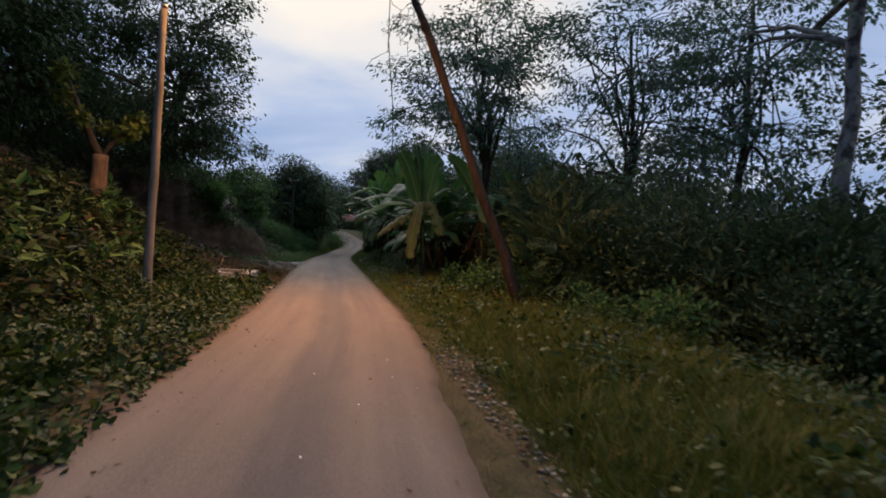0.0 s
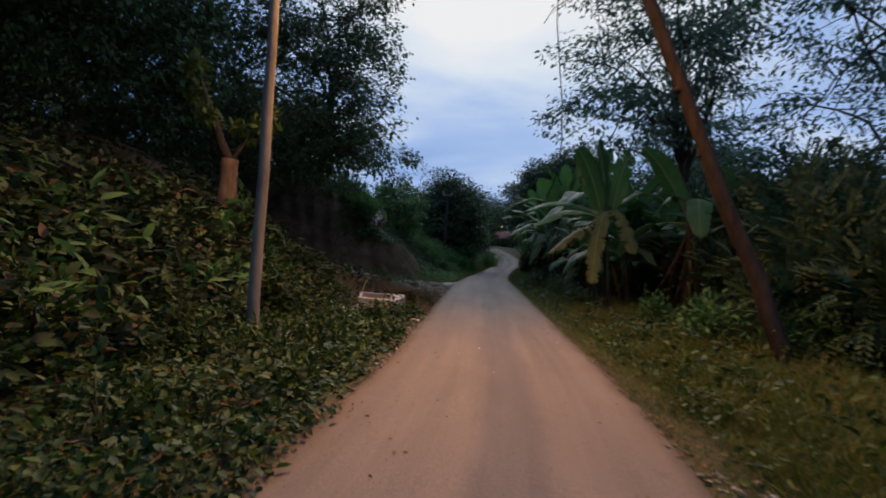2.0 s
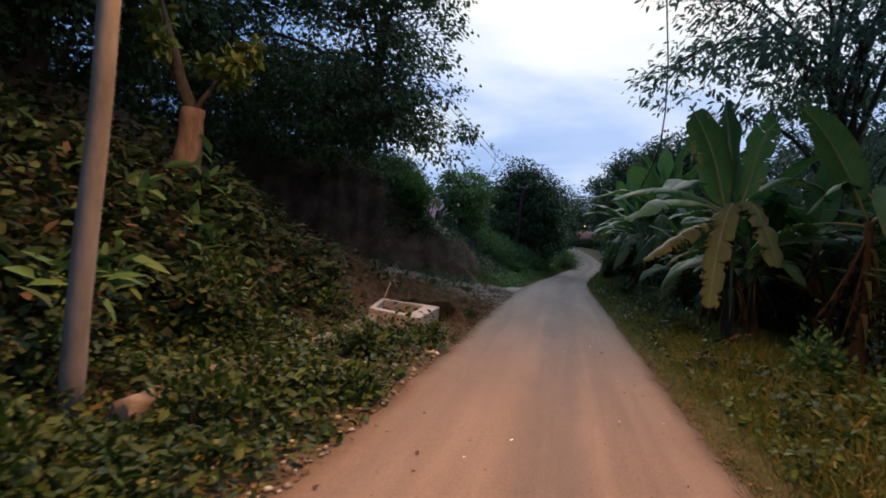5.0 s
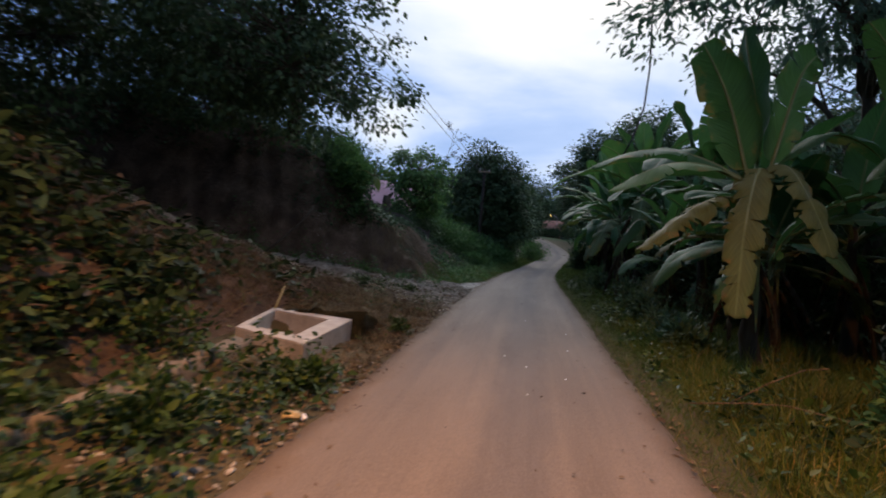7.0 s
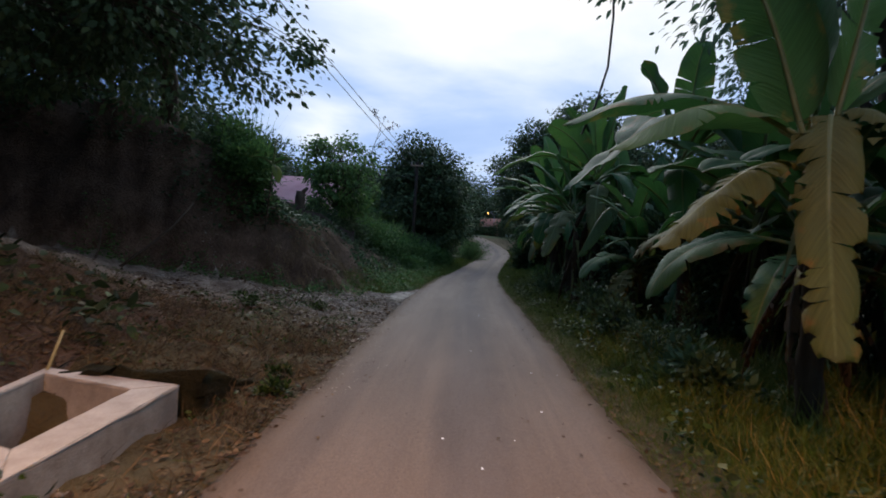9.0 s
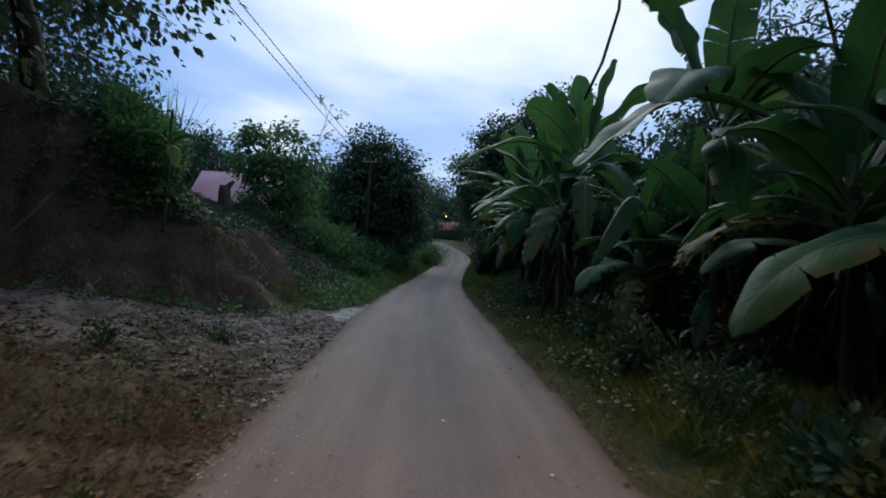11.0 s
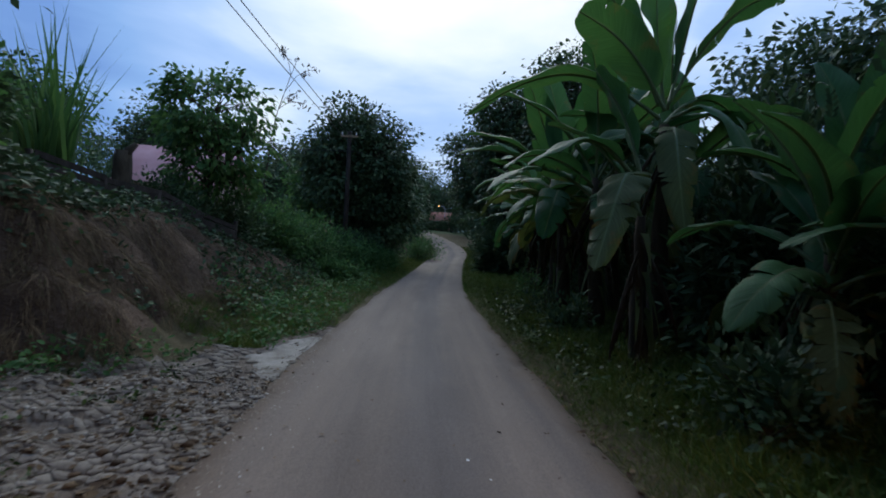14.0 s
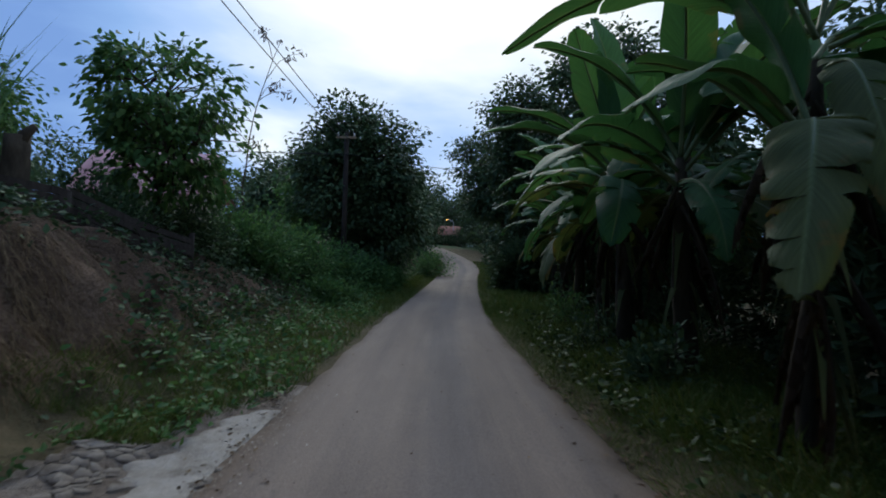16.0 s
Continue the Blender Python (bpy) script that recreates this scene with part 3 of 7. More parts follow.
def build_ground():
    gx = grid_axis(-9.0, 7.0, 0.14, 1500)
    gy = grid_axis(-2.0, 48.0, 0.16, 1500)
    X, Y = np.meshgrid(gx, gy, indexing="xy")
    Z = land(X, Y)
    V = np.stack([X, Y, Z], -1).reshape(-1, 3)
    nx, ny = len(gx), len(gy)
    i, j = np.meshgrid(np.arange(ny - 1), np.arange(nx - 1), indexing="ij")
    Q = np.stack([i * nx + j, i * nx + j + 1, (i + 1) * nx + j + 1, (i + 1) * nx + j], -1).reshape(-1, 4)
    cx, cy = V[Q].mean(1)[:, 0], V[Q].mean(1)[:, 1]
    dl = lane_x(cy) - lane_h(cy) - cx
    idx = np.full(len(Q), 1)
    idx[(dl > 1.9)] = 0
    w = 0.5 * wobble(cx, cy, 1.6, 9.0)
    w = w + 0.35 * wobble(cx, cy, 6.0, 2.0)
    idx[(dl > -0.2) & (cy > 21.2 + w - 0.45 * np.clip(dl - 2, 0, 4)) & (cy < bank_foot(dl) + 0.3 * w) & (dl < 9.5 + 2 * w) & ((dl > 2.0 + w) | (cy > 22.9 + w))] = 2
    idx[(dl > 0.5) & (cy > 22.5) & (cy > bank_foot(dl) + 0.1) & (V[Q].mean(1)[:, 2] - lane_z(cy) > 0.22 + 0.07 * dl)] = 0
    idx[(dl > -0.2) & (dl < 0.75 + 0.5 * w - 0.2 * np.clip(cy - 27, 0, 3)) & (cy > 25) & (cy < 29.2 + w)] = 2
    idx[(idx == 0) & (cy < 14.2 + w)] = 4
    idx[(np.hypot(cx, cy - 25) > 60)] = 3
    me = raw_mesh("ground", V, [Q], [M_SOIL, M_VERGE, M_TRACK, M_FIELD, M_MOSS], idx, smooth=True)
    return tagged(new("ground", me), "uneven brown soil, roadside verge and earth banks", "ground", kind="structure")


def build_road():
    ys = np.concatenate([np.arange(-30, 48, 0.18), np.arange(48, 103.5, 0.5)])
    cx, cz = lane_x(ys), lane_z(ys)
    t = np.stack([np.gradient(cx), np.gradient(ys)], -1)
    t /= np.linalg.norm(t, axis=1)[:, None]
    nrm = np.stack([t[:, 1], -t[:, 0]], -1)
    lo = -lane_h(ys) + 0.06 * wobble(ys, ys * 0, 2.1, 1.0) + 0.035 * wobble(ys, ys * 0, 7.0, 2.0)
    hi = lane_h(ys) + 0.06 * wobble(ys, ys * 0, 1.9, 6.0) + 0.035 * wobble(ys, ys * 0, 8.0, 4.0)
    k = 14
    u = np.linspace(0, 1, k)
    off = lo[:, None] + (hi - lo)[:, None] * u[None, :]
    X = cx[:, None] + off * nrm[:, 0:1]
    Y = ys[:, None] + off * nrm[:, 1:2]
    Z = cz[:, None] + 0.025 * (1 - (2 * u[None, :] - 1) ** 2) + 0.012 + 0.002 * wobble(X, Y, 1.4)
    Z[:, 0] -= 0.02
    Z[:, -1] -= 0.02
    top = np.stack([X, Y, Z], -1)
    sl = top[:, 0:1].copy()
    sl[:, :, 2] -= 0.10
    sr = top[:, -1:].copy()
    sr[:, :, 2] -= 0.10
    allv = np.concatenate([sl, top, sr], 1)
    n, m = allv.shape[:2]
    i, j = np.meshgrid(np.arange(n - 1), np.arange(m - 1), indexing="ij")
    Q = np.stack([i * m + j, i * m + j + 1, (i + 1) * m + j + 1, (i + 1) * m + j], -1).reshape(-1, 4)
    me = raw_mesh("road", allv.reshape(-1, 3), [Q], [M_ROAD], smooth=True)
    across = np.concatenate([off[:, :1], off, off[:, -1:]], 1)
    along = np.repeat(ys[:, None], m, 1)
    corner = np.zeros(len(me.loops), dtype=np.int32)
    me.loops.foreach_get("vertex_index", corner)
    uv = np.stack([across.ravel()[corner], along.ravel()[corner]], -1).astype(np.float32)
    me.uv_layers.new(name="lane").data.foreach_set("uv", uv.ravel())
    return tagged(new("road", me), "narrow worn grey village lane with ragged edges", "road", kind="structure")


build_ground()
build_road()


def build_hills():
    """Wooded ridges on the horizon, distance haze put into their colours."""
    a = np.radians(np.arange(-100, 101, 1.0))
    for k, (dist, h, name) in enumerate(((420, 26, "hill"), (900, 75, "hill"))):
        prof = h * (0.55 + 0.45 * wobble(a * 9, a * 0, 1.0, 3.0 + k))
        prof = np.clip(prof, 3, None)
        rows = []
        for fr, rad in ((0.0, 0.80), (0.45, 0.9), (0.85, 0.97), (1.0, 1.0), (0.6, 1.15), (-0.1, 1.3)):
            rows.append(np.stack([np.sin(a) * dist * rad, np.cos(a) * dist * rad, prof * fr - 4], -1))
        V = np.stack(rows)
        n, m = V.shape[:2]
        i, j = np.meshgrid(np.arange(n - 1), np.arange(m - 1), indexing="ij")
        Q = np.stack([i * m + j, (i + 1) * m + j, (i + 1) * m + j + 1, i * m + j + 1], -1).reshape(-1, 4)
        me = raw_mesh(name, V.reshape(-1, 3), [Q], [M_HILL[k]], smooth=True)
        tagged(new(name, me), "distant wooded ridge with blue haze in its colour", "hill", kind="structure")


# Haze is in the base colour: the farther ridge is paler and bluer.
M_HILL = (soil_mat("ridge_near_hazed", ((0.3, (0.06, 0.10, 0.09)), (0.7, (0.10, 0.15, 0.14))), 0.05, 0.3), soil_mat("ridge_far_hazed", ((0.3, (0.16, 0.22, 0.28)), (0.7, (0.20, 0.27, 0.33))), 0.02, 0.3))
build_hills()

# ---- trees and plants ----


def polyline(a, b, n, rng, sag=0.0, wob=0.06):
    t = np.linspace(0, 1, n)[:, None]
    L = np.linalg.norm(np.subtract(b, a))
    p = np.asarray(a)[None] * (1 - t) + np.asarray(b)[None] * t
    w = np.cumsum(rng.normal(0, wob * L / n ** 0.5, (n, 3)), axis=0)
    w -= t * w[-1]
    w[0] = 0
    p = p + w
    p[:, 2] += sag * L * np.sin(np.pi * t[:, 0])
    return p


def tree(name, base, top, r0, crown, label, category="tree", fol=None, bark=None, tm=None, size=0.16, clusters=160, per=40, spread=0.38, limbs=9, seed=1, up=0.0, group="", fork=0.35, sink=0.15, hollow=0.35, layer=(1.0, 0.62)):
    """A tree: crown is a list of (centre, radii); leaves sit in clusters at the ends of twigs."""
    rng = np.random.default_rng(seed)
    base = np.array([base[0], base[1], float(land(base[0], base[1])) - sink])
    fol, bark, tm = fol or M_LEAF_DARK, bark or M_BARK, tm or T_SIMPLE
    root = thing(name, base, label, category, group)
    top = np.array(top, float) - base
    wood = Soup()
    tr = polyline((0, 0, 0), top, 9, rng, wob=0.05)
    s = np.linspace(0, 1, 9)
    rad = r0 * (1 - 0.72 * s)
    rad[0] *= 1.35
    wood.tube(tr, rad, 10, 0.07, rng)
    vols = np.array([np.prod(c[1]) for c in crown])
    which = rng.choice(len(crown), clusters, p=vols / vols.sum())
    cen = np.array([c[0] for c in crown])[which] - base
    rr = np.array([c[1] for c in crown])[which]
    q = unit(rng.normal(size=(clusters, 3)))
    q = q * (hollow + (1 - hollow) * rng.random((clusters, 1)) ** 0.5)
    # lumps: an uneven outline
    q *= 1 + 0.22 * np.sin(q[:, :1] * 5 + seed) * np.cos(q[:, 1:2] * 4 + 2 * seed)
    C = cen + q * rr
    # limbs
    pts = [tr[int(9 * fork):]]
    pick = rng.choice(clusters, min(limbs, clusters), replace=False)
    for c in C[pick]:
        k = rng.integers(int(9 * fork), 9)
        lp = polyline(tr[k], tr[k] + (c - tr[k]) * 0.9, 7, rng, sag=0.10, wob=0.07)
        wood.tube(lp, np.linspace(rad[k] * 0.62, 0.018, 7), 6, 0.05, rng)
        pts.append(lp[2:])
    P = np.concatenate(pts)
    for c in C:
        d = np.linalg.norm(P - c, axis=1)
        a = P[np.argmin(d + 0.25 * np.maximum(P[:, 2] - c[2], 0))]
        if np.linalg.norm(a - c) > 0.05:
            wood.tube(polyline(a, c, 4, rng, sag=0.06, wob=0.08), (0.02, 0.014, 0.009, 0.005), 4)
    part("trunk", wood.mesh("trunk", [bark], smooth=True), root)
    leaf = Soup()
    n = clusters * per
    ci = np.repeat(np.arange(clusters), per)
    g = rng.normal(size=(n, 3)) * spread * np.array([layer[0], layer[0], layer[1]])
    LP = C[ci] + g
    out = unit(g + 0.25 * unit(C[ci] - cen[ci]))
    D = unit(out + np.array([0, 0, -0.55 + up]) + rng.normal(size=(n, 3)) * 0.35)
    N = unit(np.array([0, 0, 1.0]) + rng.normal(size=(n, 3)) * 0.55)
    leaf.scatter(tm, LP, D, N, size * rng.uniform(0.6, 1.25, n))
    part("crown", leaf.mesh("crown", [fol]), root)
    return root


def bush(name, at, radii, label, category="bush", fol=None, tm=None, size=0.10, n=1800, seed=1, up=0.25, group="", lift=0.75):
    """A shrub: stems from one foot and leaves all through an uneven dome."""
    rng = np.random.default_rng(seed)
    base = np.array([at[0], at[1], float(land(at[0], at[1])) - 0.05])
    root = thing(name, base, label, category, group)
    R = np.array(radii, float)
    k = max(10, n // 90)
    q = unit(rng.normal(size=(k, 3)))
    q[:, 2] = np.abs(q[:, 2]) * 1.25 - 0.25
    q *= (0.45 + 0.6 * rng.random((k, 1)))
    C = q * R + np.array([0, 0, R[2] * lift * 0.6])
    C[:, 2] = np.clip(C[:, 2], 0.08, None)
    wood = Soup()
    for c in C[: min(k, 26)]:
        wood.tube(polyline((rng.normal(0, 0.06), rng.normal(0, 0.06), 0), c, 5, rng, sag=0.12), np.linspace(0.018, 0.005, 5), 4)
    tagged(part("stem", wood.mesh("stem", [M_BARK], smooth=True), root), kind="stuff")
    leaf = Soup()
    ci = rng.integers(0, k, n)
    g = rng.normal(size=(n, 3)) * R * 0.26
    LP = C[ci] + g
    LP[:, 2] = np.maximum(LP[:, 2], 0.04)
    D = unit(unit(g) + np.array([0, 0, up]) + rng.normal(size=(n, 3)) * 0.35)
    N = unit(np.array([0, 0, 1.0]) + rng.normal(size=(n, 3)) * 0.5)
    leaf.scatter(tm or T_SIMPLE, LP, D, N, size * rng.uniform(0.55, 1.3, n))
    part("foliage", leaf.mesh("foliage", [fol or M_LEAF_MID]), root)
    return root

# ---- banana plants ----


def leaf_along(mid, petiole=0.16, wide=0.30, tear=0.35, fold=25.0, droop=20.0, mats=None, gap=1.0, ragged=0.08, seed=1, turn=0.0, blunt=0.5):
    """A banana leaf along a midrib: a thick rib, and a blade on both sides split here and there into strips."""
    rng = np.random.default_rng(seed)
    n = len(mid)
    s = np.linspace(0, 1, n)
    tang = unit(np.gradient(mid, axis=0))
    lat = unit(np.cross(np.array([0, 0, 1.0]) + tang * 1e-6, tang) + 1e-9)
    lat = np.where(np.abs(tang[:, 2:3]) > 0.995, np.array([[0, 1.0, 0]]), lat)
    nor = np.cross(tang, lat)
    c, q = math.cos(radians(turn)), math.sin(radians(turn))
    lat, nor = lat * c + nor * q, nor * c - lat * q
    rib = Soup()
    rib.tube(mid, np.linspace(0.030, 0.006, n), 6)
    ribF = rib.n
    bl, uv = Soup(), [np.zeros((rib.n, 2))]
    b = np.clip((s - petiole) / (1 - petiole), 0, 1)
    prof = wide * np.clip(np.sin(np.pi * b ** 0.82), 0.0, 1) ** blunt
    first = int(np.ceil(petiole * (n - 1)))
    for sgn in (-1, 1):
        i = first
        wave = rng.uniform(0, 6)
        side_fold = fold + rng.normal(0, 4)
        while i < n - 1:
            run = min(n - 1 - i, 1 + int(rng.exponential(n / 34 / max(tear, 0.03))))
            f0 = np.radians(side_fold + rng.normal(0, 2 + 14 * tear))
            dr0 = np.radians(droop + abs(rng.normal(0, 3 + 22 * tear)))
            ks = np.arange(i, i + run + 1)
            f = f0 + 0.10 * np.sin(ks * 0.55 + wave)
            w = prof[ks] * rng.uniform(1.0 - 2 * ragged * min(1.0, 2 * tear), 1.03)
            shr = 0.045 * min(1.0, tear * 1.6) * gap
            cur = mid[ks] + nor[ks] * 0.012
            rows = [cur]
            for k, (wf, bend) in enumerate(((0.30, 0.0), (0.28, 0.35), (0.24, 0.8), (0.18, 1.5))):
                aa = (f - dr0 * bend)[:, None]
                cur = cur + (sgn * lat[ks] * np.cos(aa) + nor[ks] * np.sin(aa) + tang[ks] * 0.22) * (w * wf)[:, None]
                if k >= 2:
                    cur = cur.copy()
                    cur[0] += tang[ks[0]] * shr * rng.uniform(0.3, 1.2)
                    cur[-1] -= tang[ks[-1]] * shr * (0.8 + 1.6 * rng.random())
                rows.append(cur)
            Vg = np.stack(rows)
            a, c2 = Vg.shape[:2]
            ii, jj = np.meshgrid(np.arange(a - 1), np.arange(c2 - 1), indexing="ij")
            Q = np.stack([ii * c2 + jj, ii * c2 + jj + 1, (ii + 1) * c2 + jj + 1, (ii + 1) * c2 + jj], -1).reshape(-1, 4)
            bl.add(Vg.reshape(-1, 3), None, Q)
            across = np.array([0.0, 0.30, 0.58, 0.82, 1.0])[:, None] * np.ones((1, c2))
            uv.append(np.stack([sgn * across, s[ks][None, :] - 0.12 * across], -1).reshape(-1, 2))
            i += run
    Vr, Tr, Qr = np.concatenate(rib.V), np.concatenate(rib.T), np.concatenate(rib.Q)
    Vb, Qb = np.concatenate(bl.V), np.concatenate(bl.Q) + ribF
    idx = np.concatenate([np.zeros(len(Tr)), np.zeros(len(Qr)), np.ones(len(Qb))])
    me = raw_mesh("leaf", np.concatenate([Vr, Vb]), [Tr, np.concatenate([Qr, Qb])], mats or [M_RIB, M_BAN], idx, smooth=True)
    corner = np.zeros(len(me.loops), dtype=np.int32)
    me.loops.foreach_get("vertex_index", corner)
    me.uv_layers.new(name="blade").data.foreach_set("uv", np.concatenate(uv)[corner].astype(np.float32).ravel())
    return me


def banana_leaf_mesh(seed, e0, curve, blade=1.9, wide=0.30, petiole=0.35, tear=0.35, fold=25.0, droop=20.0, mats=None, gap=1.0, ragged=0.08):
    """A leaf that leaves the origin along +x, rises by e0 degrees and bends down by curve degrees."""
    n = 34
    s = np.linspace(0, 1, n)
    total = blade + petiole
    ang = np.radians(e0 - curve * s ** 1.35)
    step = total / (n - 1)
    x = np.concatenate([[0], np.cumsum(np.cos(ang[:-1]) * step)])
    z = np.concatenate([[0], np.cumsum(np.sin(ang[:-1]) * step)])
    mid = np.stack([x, 0.10 * np.sin(s * 2.2 + seed) * s, z], -1)
    return leaf_along(mid, petiole / total, wide, tear, fold, droop, mats, gap, ragged, seed)


BAN_UP = [banana_leaf_mesh(10 + k, 84 - 5 * k, 20 + 14 * k, 1.75 + 0.1 * k, 0.31, 0.34, 0.03 + 0.04 * k, 24, 10) for k in range(3)]
BAN_ARCH = [banana_leaf_mesh(20 + k, 54 - 8 * k, 58 + 12 * k, 1.8 + 0.08 * k, 0.30, 0.38, 0.06 + 0.08 * k, 14, 22) for k in range(4)]
BAN_HANG = [banana_leaf_mesh(30 + k, 32 - 10 * k, 96 - 4 * k, 1.65, 0.28, 0.42, 0.15 + 0.12 * k, 6, 26) for k in range(3)]
BAN_OLD = [banana_leaf_mesh(40 + k, (-8, 26, 4, 14)[k], (82, 100, 80, 104)[k], 1.6, 0.29, 0.34, (0.35, 0.4, 0.45, 0.3)[k], -2, 10, [M_RIB, M_BAN_OLD], 2.0, 0.14) for k in range(4)]
BAN_DEAD = [banana_leaf_mesh(50 + k, -52 - 8 * k, 32 - 6 * k, 1.75, 0.20, 0.25, 0.95, -40, 50, [M_STEM, M_BAN_DEAD], 2.4, 0.3) for k in range(3)]


def banana(at, height, seed, n_up=3, n_arch=5, n_hang=3, n_old=1, n_dead=3, scale=1.0, lean=(0, 0), label="", turn=None):
    """A banana plant: pseudostem with dry sheaths and large leaves round its head."""
    rng = np.random.default_rng(seed)
    base = np.array([at[0], at[1], float(land(at[0], at[1])) - 0.06])
    root = thing("banana_plant", base, label or "banana plant with torn green leaves beside the lane", "banana plant", "banana plants beside the lane")
    stem = Soup()
    head = np.array([lean[0], lean[1], height])
    pl = polyline((0, 0, 0), head, 8, rng, wob=0.02)
    stem.tube(pl, np.linspace(0.145, 0.06, 8) * scale, 10, 0.06, rng)
    part("pseudostem", stem.mesh("pseudostem", [M_STEM], smooth=True), root)
    sheath = Soup()
    for k in range(7):
        a = rng.uniform(0, 2 * np.pi)
        z0 = rng.uniform(0.35, 0.95)
        p0 = head * z0 + np.array([np.cos(a), np.sin(a), 0]) * 0.10
        q = np.linspace(0, 1, 5)[:, None]
        p = p0 + q * np.array([np.cos(a) * 0.22, np.sin(a) * 0.22, 0]) + np.array([0, 0, -1.0]) * q ** 1.6 * rng.uniform(0.4, 0.9)
        wv = np.array([-np.sin(a), np.cos(a), 0]) * 0.05
        V = np.concatenate([p - wv * (1.1 - q), p + wv * (1.1 - q)])
        Q = np.array([(i, i + 1, i + 6, i + 5) for i in range(4)])
        sheath.add(V, None, Q)
    part("dry_sheath", sheath.mesh("dry_sheath", [M_BAN_DEAD], smooth=True), root, "brown papery sheath")
    a0 = rng.uniform(0, 360) if turn is None else turn
    k = 0
    for kind, cnt in ((BAN_UP, n_up), (BAN_ARCH, n_arch), (BAN_HANG, n_hang), (BAN_OLD, n_old), (BAN_DEAD, n_dead)):
        for i in range(cnt):
            ob = new("leaf", kind[int(rng.integers(min(3, len(kind))))])
            ob.parent = root
            az = a0 + k * 137.5 + rng.normal(0, 12)
            down = 0.04 * k if kind is not BAN_DEAD else 0.25 + 0.1 * i
            sc = scale * rng.uniform(0.85, 1.12) * (0.72 if kind is BAN_DEAD else 1.0)
            ob.matrix_basis = pose(head[0], head[1], head[2] - down, rng.normal(0, 8), rng.normal(0, 7), az) @ Matrix.Diagonal((sc, sc, sc, 1))
            k += 1
    return root


def place_leaf(root, base, tip, rise=0.3, wide=0.29, tear=0.1, fold=12, droop=18, mats=None, turn=0.0, seed=1, petiole=0.12, gap=1.0, ragged=0.1, late=1.0, blunt=0.42):
    """A leaf of its own shape from base to tip, bowed up by rise; late moves the top of the bow outwards."""
    o = np.array(root.location)
    t = np.linspace(0, 1, 64 if tear > 0.25 else 36)[:, None]
    mid = (np.array(base) - o) * (1 - t) + (np.array(tip) - o) * t
    mid[:, 2] += rise * np.sin(np.pi * t[:, 0] ** late)
    mid[:, 0] += 0.03 * np.sin(t[:, 0] * 5 + seed)
    return part("leaf", leaf_along(mid, petiole, wide, tear, fold, droop, mats, gap, ragged, seed, turn, blunt), root)


OLD = [M_RIB, M_BAN_OLD]
# the plant lit by the street lamp, with torn leaves hanging before it
b_lit = banana((3.62, 18.2), 2.30, 3, 0, 0, 0, 0, 4, 0.98, (-0.20, -0.22), "banana plant with torn yellow-green hanging leaves", turn=60)
place_leaf(b_lit, (3.40, 17.90, 2.20), (2.84, 16.72, 0.66), 0.62, 0.29, 0.50, 2, 24, OLD, 0, 71, 0.10, 1.0, 0.16, 0.62, 0.26)
place_leaf(b_lit, (3.48, 17.92, 2.28), (3.86, 16.95, 1.42), 0.52, 0.31, 0.34, 4, 24, OLD, 0, 72, 0.08, 1.0, 0.14, 0.75, 0.28)
place_leaf(b_lit, (3.36, 17.95, 2.05), (1.82, 17.32, 1.32), 0.26, 0.34, 0.45, -8, 34, OLD, 0, 73, 0.12, 1.0, 0.12, 0.8, 0.3)
place_leaf(b_lit, (3.36, 18.00, 2.25), (2.60, 18.15, 4.20), 0.10, 0.37, 0.16, 10, 14, None, 62, 74, 0.10, 0.9, 0.2, 1.0, 0.34)
place_leaf(b_lit, (3.42, 18.02, 2.30), (3.16, 18.25, 4.45), 0.05, 0.33, 0.12, 14, 12, None, 40, 75, 0.10, 0.8, 0.2, 1.0, 0.34)
place_leaf(b_lit, (3.48, 18.00, 2.30), (4.02, 18.05, 4.05), 0.35, 0.36, 0.14, 8, 18, None, -62, 76, 0.10, 0.9, 0.2, 1.0, 0.34)
place_leaf(b_lit, (3.34, 18.05, 2.30), (1.26, 18.30, 2.42), 0.36, 0.26, 0.14, -22, 14, None, 0, 77, 0.16)
place_leaf(b_lit, (3.34, 17.92, 2.25), (1.36, 16.95, 1.98), 0.34, 0.26, 0.12, -24, 12, None, 0, 78, 0.16)
place_leaf(b_lit, (3.46, 18.10, 2.30), (5.10, 18.30, 2.70), 0.55, 0.29, 0.15, 10, 26, None, 0, 79, 0.14)
# the plant behind the leaning trunk, with three broad hanging leaves
b_low = banana((5.35, 17.3), 2.75, 4, 1, 1, 1, 0, 6, 1.0, (-0.12, -0.1), "banana plant with broad hanging green leaves")
place_leaf(b_low, (5.25, 17.20, 2.70), (4.47, 17.50, 2.36), 0.40, 0.28, 0.12, 4, 24, None, 0, 81, 0.16)
place_leaf(b_low, (5.28, 17.10, 2.70), (5.02, 15.75, 1.86), 0.45, 0.30, 0.10, 4, 20, None, 0, 82, 0.16)
place_leaf(b_low, (5.35, 17.15, 2.65), (6.15, 15.95, 1.90), 0.50, 0.30, 0.12, 4, 20, None, 0, 83, 0.16)
